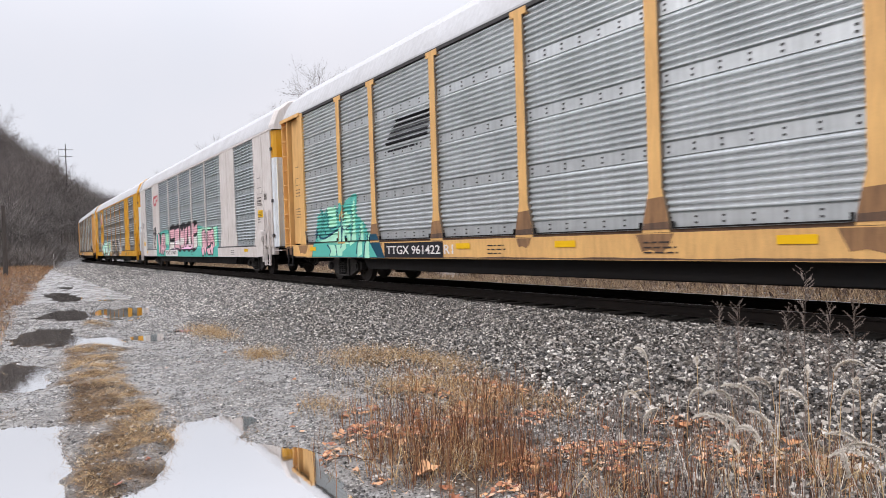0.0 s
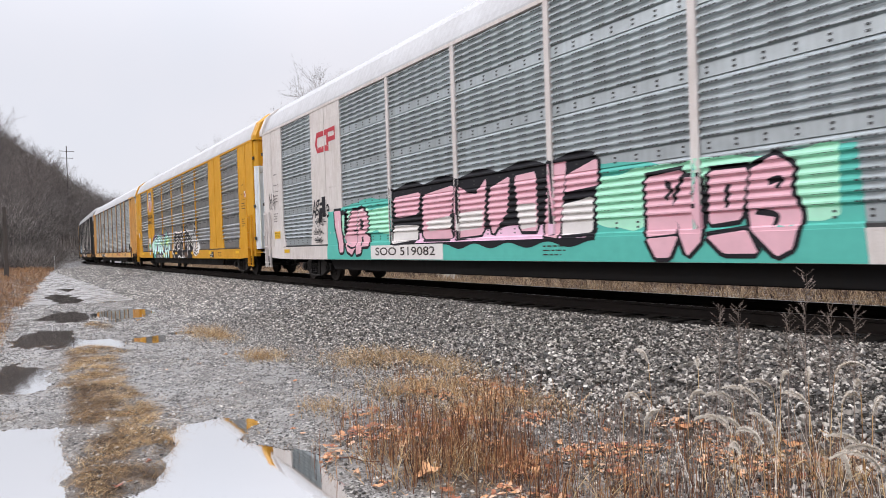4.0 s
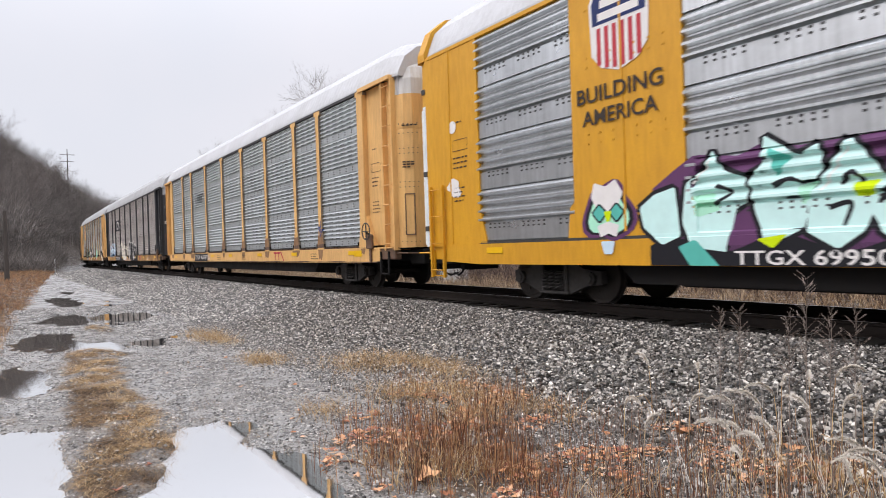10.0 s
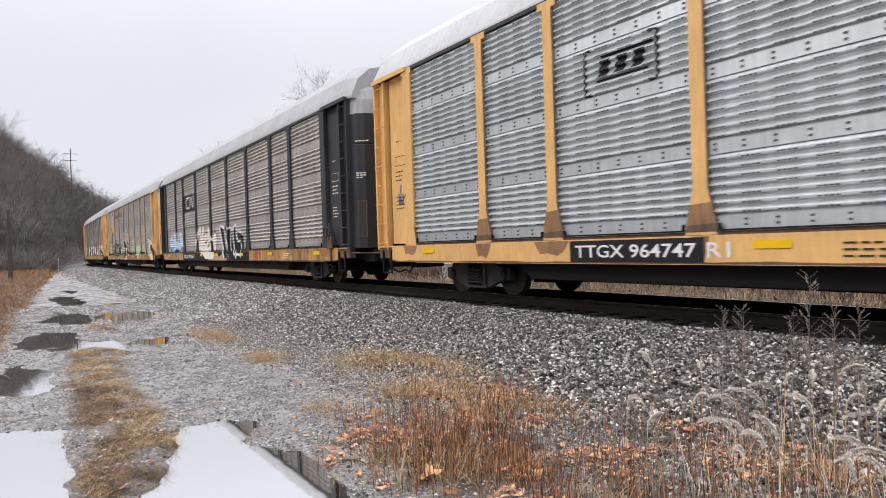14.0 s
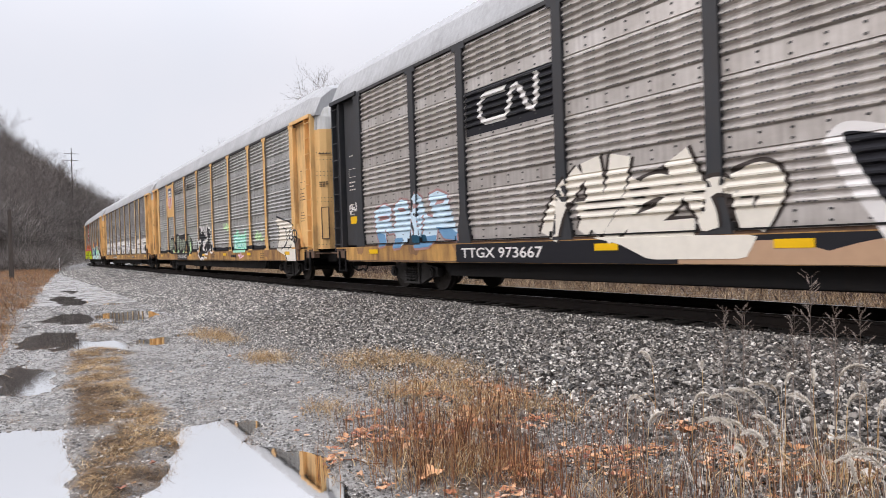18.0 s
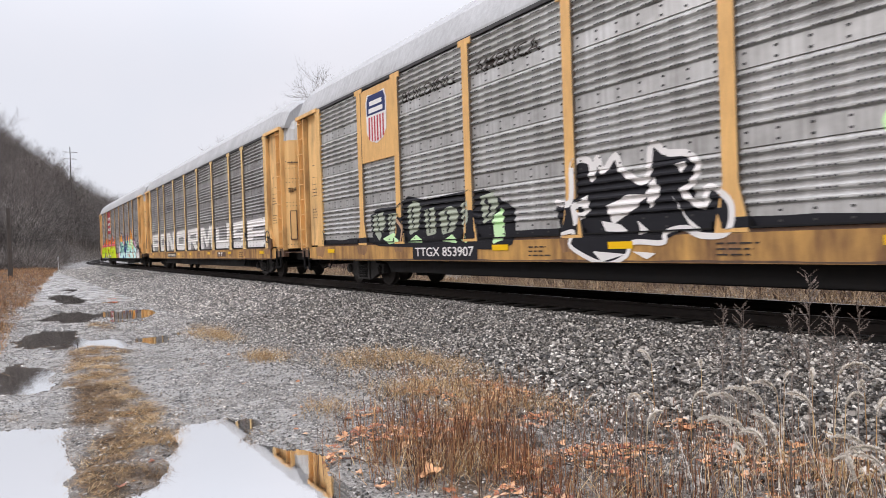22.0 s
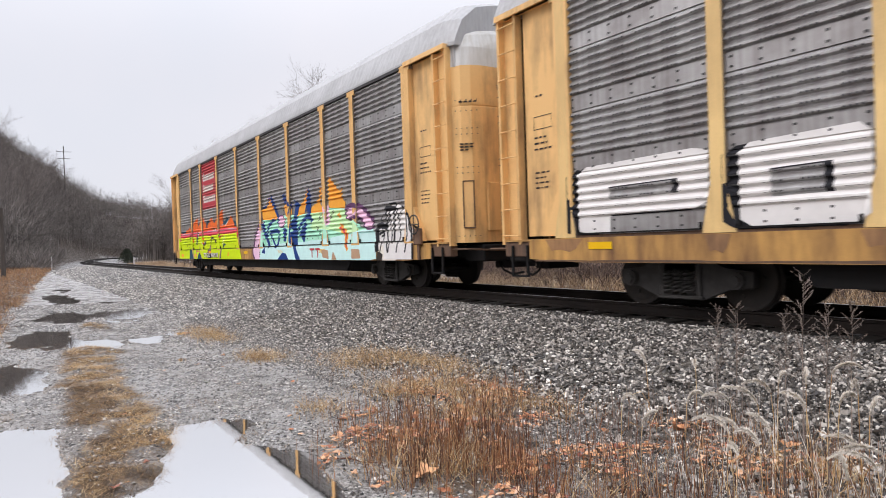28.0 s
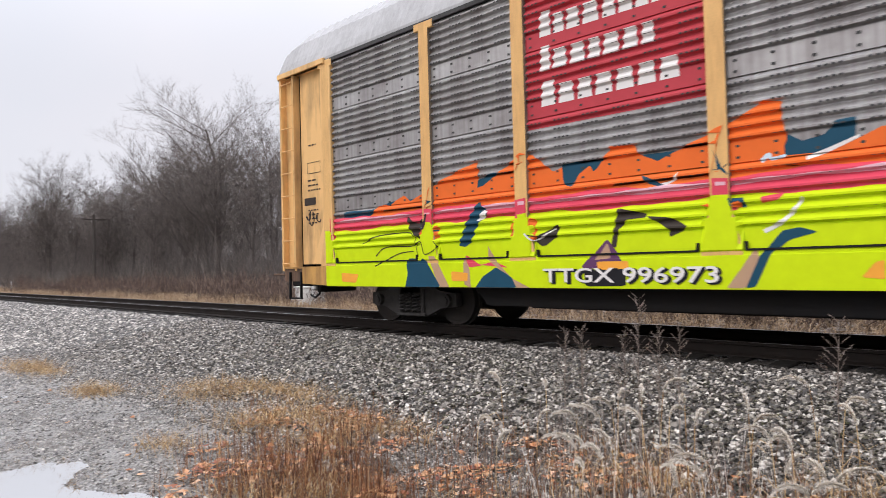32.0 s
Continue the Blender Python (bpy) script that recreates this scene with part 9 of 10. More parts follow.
# the weed patch beside the road, between camera and ballast
def in_patch(x, y):
    return weediness(x, y) > 0.12


wx, wy = veg.uniform(-7.6, 0.8, 60000), veg.uniform(-7.4, -3.4, 60000)
dens = weediness(wx, wy)
ok = dens * (0.05 + 1.25 * hash_noise(wx, wy, 0.24, 21) ** 1.4) > veg.random(60000) * 1.05
wx, wy, dens = wx[ok], wy[ok], dens[ok]
k1 = veg.random(len(wx)) < 0.52
hs = veg.uniform(0.10, 0.40, k1.sum()) * (0.65 + 0.35 * dens[k1])
stuff("dry_weeds", [stalks(wx[k1], wy[k1], hs, veg.uniform(0.0016, 0.0040, k1.sum()), veg.uniform(0.0, 0.32, k1.sum()))], M_STALK, "upright dead brown weed stalks beside the ballast", "weeds")
k2 = ~k1
gold = hash_noise(wx, wy, 0.45, 23) > 0.46
for kk, mat, label in ((k2 & gold, M_STRAW, "golden dead grass among weeds"), (k2 & ~gold, M_RUSSET, "russet dead grass among weeds")):
    c = kk.sum()
    stuff("dry_grass", [blades(wx[kk], wy[kk], veg.uniform(0.04, 0.30, c) * (0.4 + 0.9 * hash_noise(wx[kk], wy[kk], 0.35, 24)), veg.uniform(0.003, 0.0085, c), veg.uniform(0.2, 1.7, c), 0.6, 3)], mat, label, "grass")
# lone stalks up the slope
ox, oy = veg.uniform(-4.2, 0.6, 900), veg.uniform(-6.2, -3.7, 900)
ok = (oy > -6.0 + 0.1 * ox) & (veg.random(900) < np.clip(1.25 - (oy + 6.2) / 2.4, 0.1, 1))
ox, oy = ox[ok], oy[ok]
n = len(ox)
stuff("lone_stalks", [stalks(ox, oy, veg.uniform(0.15, 0.55, n), veg.uniform(0.0018, 0.0036, n), veg.uniform(0.0, 0.22, n))], M_SEED, "thin grey-brown stalks standing in the ballast", "weeds")
tx, ty = [], []
for cx, cy, rx, ry, n in ((-8.3, -5.0, 0.75, 0.6, 1500), (-7.2, -4.45, 0.8, 0.35, 900), (-6.3, -5.3, 0.5, 0.5, 700), (-13.4, -6.0, 1.2, 0.35, 900), (-9.9, -6.15, 0.45, 0.25, 400), (-2.2, -4.75, 0.35, 0.3, 500), (-6.4, -5.6, 0.5, 0.4, 450), (-5.7, -4.95, 0.6, 0.3, 600), (-4.9, -4.9, 0.5, 0.3, 400), (-7.9, -4.5, 0.9, 0.2, 500), (-6.2, -6.6, 0.3, 0.25, 250), (-13.0, -5.9, 0.9, 0.25, 500), (-9.7, -5.95, 0.5, 0.3, 350), (-5.1, -5.6, 0.5, 0.5, 700), (-3.9, -6.3, 0.4, 0.4, 500), (-0.9, -4.2, 0.6, 0.5, 600)):
    tx.append(cx + rx * veg.normal(size=n) * 0.55)
    ty.append(cy + ry * veg.normal(size=n) * 0.55)
tx, ty = np.concatenate(tx), np.concatenate(ty)
n = len(tx)
stuff("straw_tufts", [blades(tx, ty, veg.uniform(0.05, 0.22, n), veg.uniform(0.003, 0.007, n), veg.uniform(0.3, 1.6, n), 0.7, 3)], M_STRAW, "low tufts of straw coloured dead grass on gravel", "grass")
mx, my = veg.uniform(-18, -4.6, 90000), -8.27 + veg.normal(size=90000) * 0.45
ok = (grassiness(mx, my) * (0.25 + 1.0 * hash_noise(mx, my, 0.22, 25)) > 0.25 + 0.55 * veg.random(90000)) & (my < -7.2)
mx, my = mx[ok], my[ok]
n = len(mx)
tan = 0.75 * hash_noise(mx, my, 0.55, 27) + 0.55 * (hash_noise(mx, my, 0.13, 28) - 0.5) + 0.46 * smooth_step(-8.6, -8.15, my) > 0.50
for kk, mat, label in ((tan, M_STRAW, "tan dead grass strip between the wheel ruts"), (~tan, M_MAT, "dark matted dead grass between the wheel ruts")):
    c = kk.sum()
    stuff("road_grass", [blades(mx[kk], my[kk], veg.uniform(0.012, 0.070, c), veg.uniform(0.002, 0.0052, c), veg.uniform(0.5, 2.6, c), 0.7, 2)], mat, label, "grass")


def fallen_stick(points, radius):
    """A bent twig lying on the gravel, thinner towards its tip, with one short fork."""
    bm = bmesh.new()
    for line, r0 in ((points, radius), ([points[1], (points[1][0] + 0.05, points[1][1] - 0.045)], radius * 0.6)):
        rings = []
        for k, (x, y) in enumerate(line):
            z = float(land(x, y)) + 0.008 + 0.012 * (k % 2)
            a, b = line[max(0, k - 1)], line[min(len(line) - 1, k + 1)]
            side = Vector((a[1] - b[1], b[0] - a[0], 0)).normalized()
            rr = r0 * (1 - 0.6 * k / len(line))
            rings.append([bm.verts.new(Vector((x, y, z)) + rr * (math.cos(q) * side + math.sin(q) * Vector((0, 0, 1)))) for q in [math.tau * j / 6 for j in range(6)]])
        for a, b in zip(rings, rings[1:]):
            for j in range(6):
                bm.faces.new((a[j], a[(j + 1) % 6], b[(j + 1) % 6], b[j]))
        bm.faces.new(rings[0][::-1])
        bm.faces.new(rings[-1])
    me = bpy.data.meshes.new("fallen_stick")
    bm.to_mesh(me)
    bm.free()
    me.materials.append(M_STALK)
    tagged(new("fallen_stick", me), "thin bent brown twig lying on wet gravel", "stick")


fallen_stick([(-4.67, -7.14), (-4.58, -7.07), (-4.48, -7.02), (-4.38, -6.94)], 0.006)
# sedge blades standing in the puddle margins
ex, ey = -4.2 - 12 * veg.random(26000) ** 1.6, veg.uniform(-9.4, -7.3, 26000)
ez = land(ex, ey)
ok = (ez > -0.664) & (ez < -0.606) & (hash_noise(ex, ey, 0.12, 29) > 0.46)
ex, ey = ex[ok], ey[ok]
n = len(ex)
stuff("puddle_grass", [blades(ex, ey, veg.uniform(0.02, 0.075, n), veg.uniform(0.002, 0.004, n), veg.uniform(0.3, 1.6, n), 0.6, 2)], M_MAT, "dark grass blades in the puddle margins", "grass")
bx, by = veg.uniform(-100, -12, 90000), veg.random(90000) ** 1.5 * 11
by = bank_edge(bx) + 0.2 - by
ok = grassiness(bx, by) * (0.4 + hash_noise(bx, by, 1.2, 31)) > veg.random(90000) * 0.8 + 0.12
bx, by = bx[ok], by[ok]
n = len(bx)
h = veg.uniform(0.08, 0.34, n) * (0.3 + 1.1 * hash_noise(bx, by, 1.1, 32))
half_ = n // 2
stuff("bank_grass", [blades(bx[:half_], by[:half_], h[:half_], veg.uniform(0.008, 0.018, half_), veg.uniform(0.3, 1.6, half_), 0.6, 2)], M_BANK, "tall straw coloured grass on the bank", "grass")
stuff("bank_weeds", [blades(bx[half_:], by[half_:], h[half_:] * 1.1, veg.uniform(0.006, 0.013, n - half_), veg.uniform(0.1, 0.7, n - half_), 0.5, 2)], M_RUSSET, "reddish brown dead weeds on the bank", "weeds")
fx = veg.uniform(-112, 25, 52000)
fo = 4.9 + veg.random(52000) ** 1.2 * 5.0
fy = line_offset(fx) + fo
h = (veg.uniform(0.10, 0.42, 52000) * smooth_step(4.6, 6.5, fo) + 0.06) * (0.45 + 1.1 * hash_noise(fx, fy, 1.6, 33))
stuff("reed_belt", [blades(fx, fy, h, veg.uniform(0.010, 0.024, 52000), veg.uniform(0.2, 1.5, 52000), 0.6, 2)], M_REED, "pale dead reeds and grass along the far side of the track", "reeds")
def brushwood(n, x0, x1, o0, o1, low, high, twigs, seed, name, mat, label):
    """Bushes of thin forked stems: clumps of many leaning twigs, uneven in height."""
    r = np.random.default_rng(seed)
    x = r.uniform(x0, x1, n)
    y = line_offset(x) + r.uniform(o0, o1, n)
    ok = hash_noise(x, y, 2.6, seed) > 0.30
    x, y = x[ok], y[ok]
    n = len(x)
    H = r.uniform(low, high, n) * (0.55 + 0.8 * hash_noise(x, y, 3.4, seed + 1))
    a = r.uniform(0, 2 * np.pi, (n, twigs))
    fan = r.uniform(0.05, 0.55, (n, twigs))
    u0 = r.random((n, twigs)) ** 1.5 * 0.75
    d = np.stack([np.cos(a) * fan, np.sin(a) * fan, np.ones_like(a)], 2)
    st = np.stack([x, y, land(x, y) - 0.05], 1)[:, None, :] + d * (u0 * H[:, None])[..., None]
    go = d + 0.45 * r.normal(size=d.shape) * (u0 > 0.1)[..., None]
    en = st + go * (H[:, None] * r.uniform(0.18, 0.42, (n, twigs)))[..., None]
    sd = np.cross(go, r.normal(size=d.shape))
    sd = sd / np.linalg.norm(sd, axis=2, keepdims=True) * r.uniform(0.004, 0.014, (n, twigs, 1))
    v = np.stack([st - sd, st + sd, en], 2).reshape(-1, 3)
    return tagged(new(name, mesh_of(name, v, np.arange(len(v)).reshape(-1, 3), mat)), label, "brush", kind="stuff")


M_BRUSH = leafy("reddish_bare_brush", [(0.0, (0.05, 0.032, 0.026)), (0.5, (0.15, 0.098, 0.078)), (0.85, (0.30, 0.21, 0.165)), (1.0, (0.50, 0.38, 0.28))], 0.8, 0.6)
brushwood(4200, -75, 30, 6.8, 14.5, 0.7, 1.6, 34, 61, "brush_belt", M_BRUSH, "reddish brown bare brush beyond the grass verge")

# leaf litter under the weeds
lx_, ly_ = veg.uniform(-7.2, 0.5, 16000), veg.uniform(-7.4, -3.8, 16000)
ok = (weediness(lx_, ly_) > 0.10) & (hash_noise(lx_, ly_, 0.30, 41) > 0.66)
lx_, ly_ = lx_[ok], ly_[ok]
n = len(lx_)
lz_ = land(lx_, ly_) + veg.uniform(0.004, 0.05, n)
la = veg.uniform(0, 2 * np.pi, n)
ls = veg.uniform(0.012, 0.042, n)
quad = []
for k, (rr, dz) in enumerate(((1.0, 0.012), (0.6, 0.0), (1.0, 0.01), (0.7, -0.004))):
    a = la + k * np.pi / 2
    quad.append(np.stack([lx_ + ls * rr * np.cos(a), ly_ + ls * rr * np.sin(a), lz_ + dz * veg.uniform(-1, 1, n) * 1.5], 1))
lv = np.stack(quad, 1).reshape(-1, 3)
stuff("leaf_litter", [(lv, np.arange(4 * n).reshape(-1, 4))], M_LEAF, "scattered orange-brown leaf litter under the weeds", "leaf litter")
gx2, gy2 = veg.uniform(-3.0, 0.2, 150), veg.uniform(-5.9, -4.2, 150)
stuff("pale_stems", [stalks(gx2, gy2, veg.uniform(0.25, 0.6, 150), veg.uniform(0.0013, 0.0026, 150), veg.uniform(0.02, 0.5, 150))], M_PLUME, "thin pale dead grass stems rising from the ballast", "grass")

# fallen leaves, each for itself
leaf_meshes = []
for k in range(6):
    rnd = random.Random(k)
    pts = []
    for i in range(11):
        a = 2 * math.pi * i / 11
        r = (0.055 if i % 2 == 0 else 0.030) * rnd.uniform(0.8, 1.2)
        pts.append((r * math.cos(a), r * math.sin(a) * 0.85, rnd.uniform(-0.004, 0.018) + 0.02 * (math.cos(a) ** 2)))
    v = [(0, 0, 0.004)] + pts
    leaf_meshes.append(mesh_of("fallen_leaf", v, [(0, 1 + i, 1 + (i + 1) % 11) for i in range(11)], M_LEAF))
spots = [(-3.91, -6.81, 2.0), (-3.5, -4.47, 2.0), (-5.37, -5.45, 1.5), (-5.13, -8.29, 0.8), (-4.96, -6.06, 1.2), (-3.48, -5.27, 1.3), (-2.68, -4.29, 1.5)]
for k in range(380):
    x, y = veg.uniform(-7.0, 0.5), veg.uniform(-7.2, -3.2)
    if bool(in_patch(np.array([x]), np.array([y]))[0]):
        spots.append((x, y, veg.uniform(0.4, 1.05)))
for k in range(26):
    spots.append((veg.uniform(-12, -4.5), veg.uniform(-8.7, -4.2), veg.uniform(0.4, 0.8)))
for k, (x, y, s) in enumerate(spots):
    ob = new("fallen_leaf", leaf_meshes[k % 6])
    ob.matrix_basis = pose(x, y, float(land(x, y)) + 0.012 * s, veg.uniform(-14, 14), veg.uniform(-14, 14), veg.uniform(0, 360)) @ Matrix.Diagonal((s, s, s, 1))
    tagged(ob, "curled orange-brown fallen leaf on gravel and weeds", "leaf", "fallen leaves")


def foxtail(x, y, top, seed):
    """A dead foxtail grass: a bent stem with a drooping plume."""
    rnd = random.Random(seed)
    z = float(land(x, y))
    ob = tagged(new("foxtail"), "dead foxtail grass with a drooping pale plume", "grass", "foxtails")
    ob.location = (x, y, z)
    h = max(0.2, top - z - 0.09)
    a = rnd.uniform(0, 6.28)
    dx, dy = math.cos(a), math.sin(a)
    bm = bmesh.new()
    pts = [Vector((dx * 0.06 * u * u * h, dy * 0.06 * u * u * h, h * u - 0.01)) for u in (0, 0.35, 0.7, 1.0)]
    for p, q in zip(pts, pts[1:]):
        add_tube(bm, p, q, 0.0030, 5, 0.0022)
    for k in range(2):
        b = rnd.uniform(0, 6.28)
        z0 = h * rnd.uniform(0.1, 0.5)
        q = [Vector((0, 0, z0)), Vector((0.07 * math.cos(b), 0.07 * math.sin(b), z0 + 0.10)), Vector((0.16 * math.cos(b), 0.16 * math.sin(b), z0 + 0.06))]
        for u, w in zip(q, q[1:]):
            add_tube(bm, u, w, 0.003, 4, 0.001)
    part("stem", bm, M_STRAW, ob)
    vs, fs = [], []
    tip = pts[-1]
    ln = rnd.uniform(0.17, 0.27)
    spine = [tip]
    swing = rnd.uniform(1.5, 2.1)
    for i in range(20):
        ang = 1.25 - swing * (i / 19) ** 0.85
        spine.append(spine[-1] + (Vector((dx, dy, 0)) * math.cos(ang) + Vector((0, 0, math.sin(ang)))) * (ln / 20))
    for i in range(900):
        u = rnd.random()
        k = min(19, int(u * 20))
        along_ = (spine[k + 1] - spine[k]).normalized()
        c = spine[k] + along_ * (rnd.random() * ln / 20)
        d = (Vector((rnd.gauss(0, 1), rnd.gauss(0, 1), rnd.gauss(0, 1))).normalized() + along_ * 0.7).normalized()
        r = 0.026 * (0.35 + 0.65 * math.sin(math.pi * min(1, 0.9 * u + 0.10)))
        s = d.cross(Vector((0.3, 0.2, 1))).normalized() * 0.0030
        k = len(vs)
        vs += [tuple(c - s), tuple(c + s), tuple(c + d * r + Vector((dx, dy, -0.4)) * 0.006)]
        fs.append((k, k + 1, k + 2))
    part_of("plume", mesh_of("plume", vs, fs, M_PLUME), M_PLUME, ob, "pale bristly seed plume")


for k, (x, y, top) in enumerate(((-2.99, -4.97, 0.19), (-2.1, -4.9, 0.25), (-3.3, -5.46, -0.05), (-2.94, -5.68, -0.11), (-2.89, -5.26, -0.02), (-2.26, -5.33, 0.10), (-1.89, -4.92, 0.19), (-2.24, -4.86, 0.15), (-1.88, -5.24, 0.15), (-2.07, -5.68, -0.05), (-2.36, -5.51, -0.06), (-3.51, -4.86, 0.12), (-1.94, -5.38, 0.13), (-1.66, -5.36, 0.15), (-1.5, -4.9, 0.1), (-1.1, -4.4, 0.2), (-0.9, -4.8, 0.16), (-1.3, -4.1, 0.22), (-0.5, -4.2, 0.2), (-2.6, -4.6, 0.0), (-0.2, -3.8, 0.25))):
    foxtail(x, y, top, k)
frnd = random.Random(9)
for k in range(18):
    foxtail(frnd.uniform(-2.7, -0.7), frnd.uniform(-5.7, -4.2), frnd.uniform(-0.15, 0.15), 30 + k)


def seed_weed(x, y, top, seed):
    """A tall dead weed with a branching seed head."""
    rnd = random.Random(seed)
    z = float(land(x, y))
    ob = tagged(new("tall_weed"), "tall dead weed with a feathery grey-brown seed head", "weed", "tall weeds")
    ob.location = (x, y, z)
    h = top - z
    bm = bmesh.new()
    add_tube(bm, (0, 0, -0.02), (0.01, 0.0, h * 0.6), 0.0045, 6, 0.0035)
    add_tube(bm, (0.01, 0, h * 0.6), (0.03, 0.01, h), 0.0035, 6, 0.001)
    part("stem", bm, M_SEED, ob)
    vs, fs = [], []
    for i in range(34):
        u = 0.45 + 0.55 * i / 33
        a = rnd.uniform(0, 6.28)
        ln = min(0.15, h * 0.15 * (1.15 - u) / 0.6) + 0.025
        p = Vector((0.01 + 0.02 * (u - 0.55), 0, h * u))
        d = Vector((math.cos(a), math.sin(a), 0.9)).normalized()
        for j in range(24):
            c = p + d * (ln * (j + 1) / 24)
            q = Vector((rnd.gauss(0, 1), rnd.gauss(0, 1), rnd.gauss(0, 1))).normalized() * 0.014
            s = q.cross(d).normalized() * 0.0038
            k = len(vs)
            vs += [tuple(c - s), tuple(c + s), tuple(c + q + d * 0.006)]
            fs.append((k, k + 1, k + 2))
        k = len(vs)
        s = d.cross(Vector((0, 0, 1))).normalized() * 0.0014
        vs += [tuple(p - s), tuple(p + s), tuple(p + d * ln)]
        fs.append((k, k + 1, k + 2))
    part_of("seed_head", mesh_of("seed_head", vs, fs, M_SEED), M_SEED, ob)


for k, (x, y, top) in enumerate(((-2.58, -4.25, 0.75), (-3.32, -4.22, 0.44), (-3.14, -4.22, 0.47), (-2.4, -4.27, 0.49), (-2.22, -4.3, 0.51), (-2.73, -4.22, 0.43), (-1.2, -4.0, 0.6), (-0.7, -4.1, 0.5))):
    seed_weed(x, y, top, 50 + k)


# ---- bare trees ----
def bare_tree(seed, height, spread):
    """Meshes of a bare tree: tapered trunk with limbs, and a crown of fine twigs."""
    rnd = random.Random(seed)
    wood = bmesh.new()
    vs, fs = [], []

    def ribbon(a, b, w):
        d = b - a
        s = d.cross(Vector((rnd.gauss(0, 1), rnd.gauss(0, 1), rnd.gauss(0, 1))))
        if s.length < 1e-6:
            return
        s = s.normalized() * w
        k = len(vs)
        vs.extend((tuple(a - s), tuple(a + s), tuple(b)))
        fs.append((k, k + 1, k + 2))

    def grow(p, d, length, r, level):
        segs = 4 if level == 0 else 3
        q = p.copy()
        for i in range(segs):
            d = (d + Vector((rnd.gauss(0, 0.10), rnd.gauss(0, 0.10), 0.05 if level else 0.03)) * (0.5 + 0.5 * level)).normalized()
            e = q + d * (length / segs)
            r2 = r * (1 - 0.62 * (i + 1) / segs) if level else r * (1 - 0.55 * (i + 1) / segs)
            r1 = r * (1 - (0.62 if level else 0.55) * i / segs)
            if level < 2:
                add_tube(wood, q, e, r1, 7 if level == 0 else 5, r2)
            else:
                ribbon(q, e, max(0.011, r1))
            q = e
            if level == 0 and i < 1:
                continue
            kids = (5, 4, 4, 0)[level] if level < 3 else 0
            for j in range(kids):
                a = rnd.uniform(0, 6.28)
                side = d.orthogonal().normalized()
                side.rotate(Matrix.Rotation(a, 3, d))
                up = (0.75, 0.8, 0.7)[level]
                nd = (d * up + side * rnd.uniform(0.5, 1.0) * spread + Vector((0, 0, 0.15))).normalized()
                grow(q - d * (length / segs) * rnd.random() * 0.6, nd, length * (0.46, 0.50, 0.50)[level] * rnd.uniform(0.65, 1.15), r2 * 0.48, level + 1)
            if level == 2:
                for j in range(4):
                    ribbon(q, q + (d + Vector((rnd.gauss(0, 0.6), rnd.gauss(0, 0.6), 0.25))).normalized() * length * 0.45, 0.010)

    grow(Vector((0, 0, -0.3)), Vector((rnd.gauss(0, 0.04), rnd.gauss(0, 0.04), 1)).normalized(), height * 0.72, height * 0.0105, 0)
    tm = bpy.data.meshes.new("trunk")
    wood.to_mesh(tm)
    wood.free()
    tm.materials.append(M_BARK)
    return tm, mesh_of("crown", vs, fs, M_TWIG)


TREES = [bare_tree(s, h, w) for s, h, w in ((1, 17, 0.95), (2, 15, 1.05), (3, 19, 0.85), (4, 13, 1.2), (5, 16, 1.0), (6, 11, 1.3), (11, 23, 1.5))]


def plant_tree(k, x, y, scale, turn):
    ob = tagged(new("bare_tree"), "leafless grey-brown deciduous tree behind the railway track" if y > 0 else "leafless grey-brown deciduous tree on the hill foot", "tree", "trees beside the line")
    ob.matrix_basis = pose(x, y, float(land(x, y)), 0, 0, turn) @ Matrix.Diagonal((scale, scale, scale, 1))
    tm, cm = TREES[k]
    part_of("trunk", tm, M_BARK, ob)
    part_of("crown", cm, M_TWIG, ob)


trnd = random.Random(77)
for k in range(200):
    x = trnd.uniform(-150, 28)
    base = float(line_offset(np.array([x]))[0])
    y = base + 15.5 + trnd.random() ** 1.4 * 26
    far = math.hypot(x, y + 9.2)
    plant_tree(k % 6, x, y, min(trnd.uniform(0.62, 1.0), 0.20 * far / (17, 15, 19, 13, 16, 11)[k % 6]), trnd.uniform(0, 360))
for x, y, k, s in ((-48.8, 15.5, 2, 0.76), (-50, 16.5, 0, 0.80), (-66, 17.5, 4, 0.62), (-75, 17.0, 1, 0.66), (-97, 17.0, 0, 0.95), (-125, 17.5, 1, 0.95), (-43, 18.0, 4, 0.80), (-47, 19.5, 2, 0.78), (-62.5, 19.5, 4, 0.80), (-78.5, 31.0, 6, 1.22), (-58, 17.2, 0, 0.66), (-69, 19.0, 5, 0.9)):
    plant_tree(k, x, y, s, 37 * k + x)
for k in range(26):
    x = trnd.uniform(-135, -98)
    y = trnd.uniform(-34, -7.5)
    plant_tree((k * 5) % 6, x, y, trnd.uniform(0.45, 0.75), trnd.uniform(0, 360))

# taller trees on the slope and along the crest of the hill
for k in range(150):
    x = -100 - 150 * trnd.random() ** 0.9
    y = -9.2 - x * math.tan(math.radians(trnd.uniform(-1.0, 13.5) if k % 3 else trnd.uniform(0.5, 9.0)))
    off = y - float(line_offset(np.array([x]))[0])
    if -9 < off < 9 or (off > 0 and x > -140):
        continue
    plant_tree((k * 5 + 2) % 6, x, y, trnd.uniform(0.55, 0.95), trnd.uniform(0, 360))


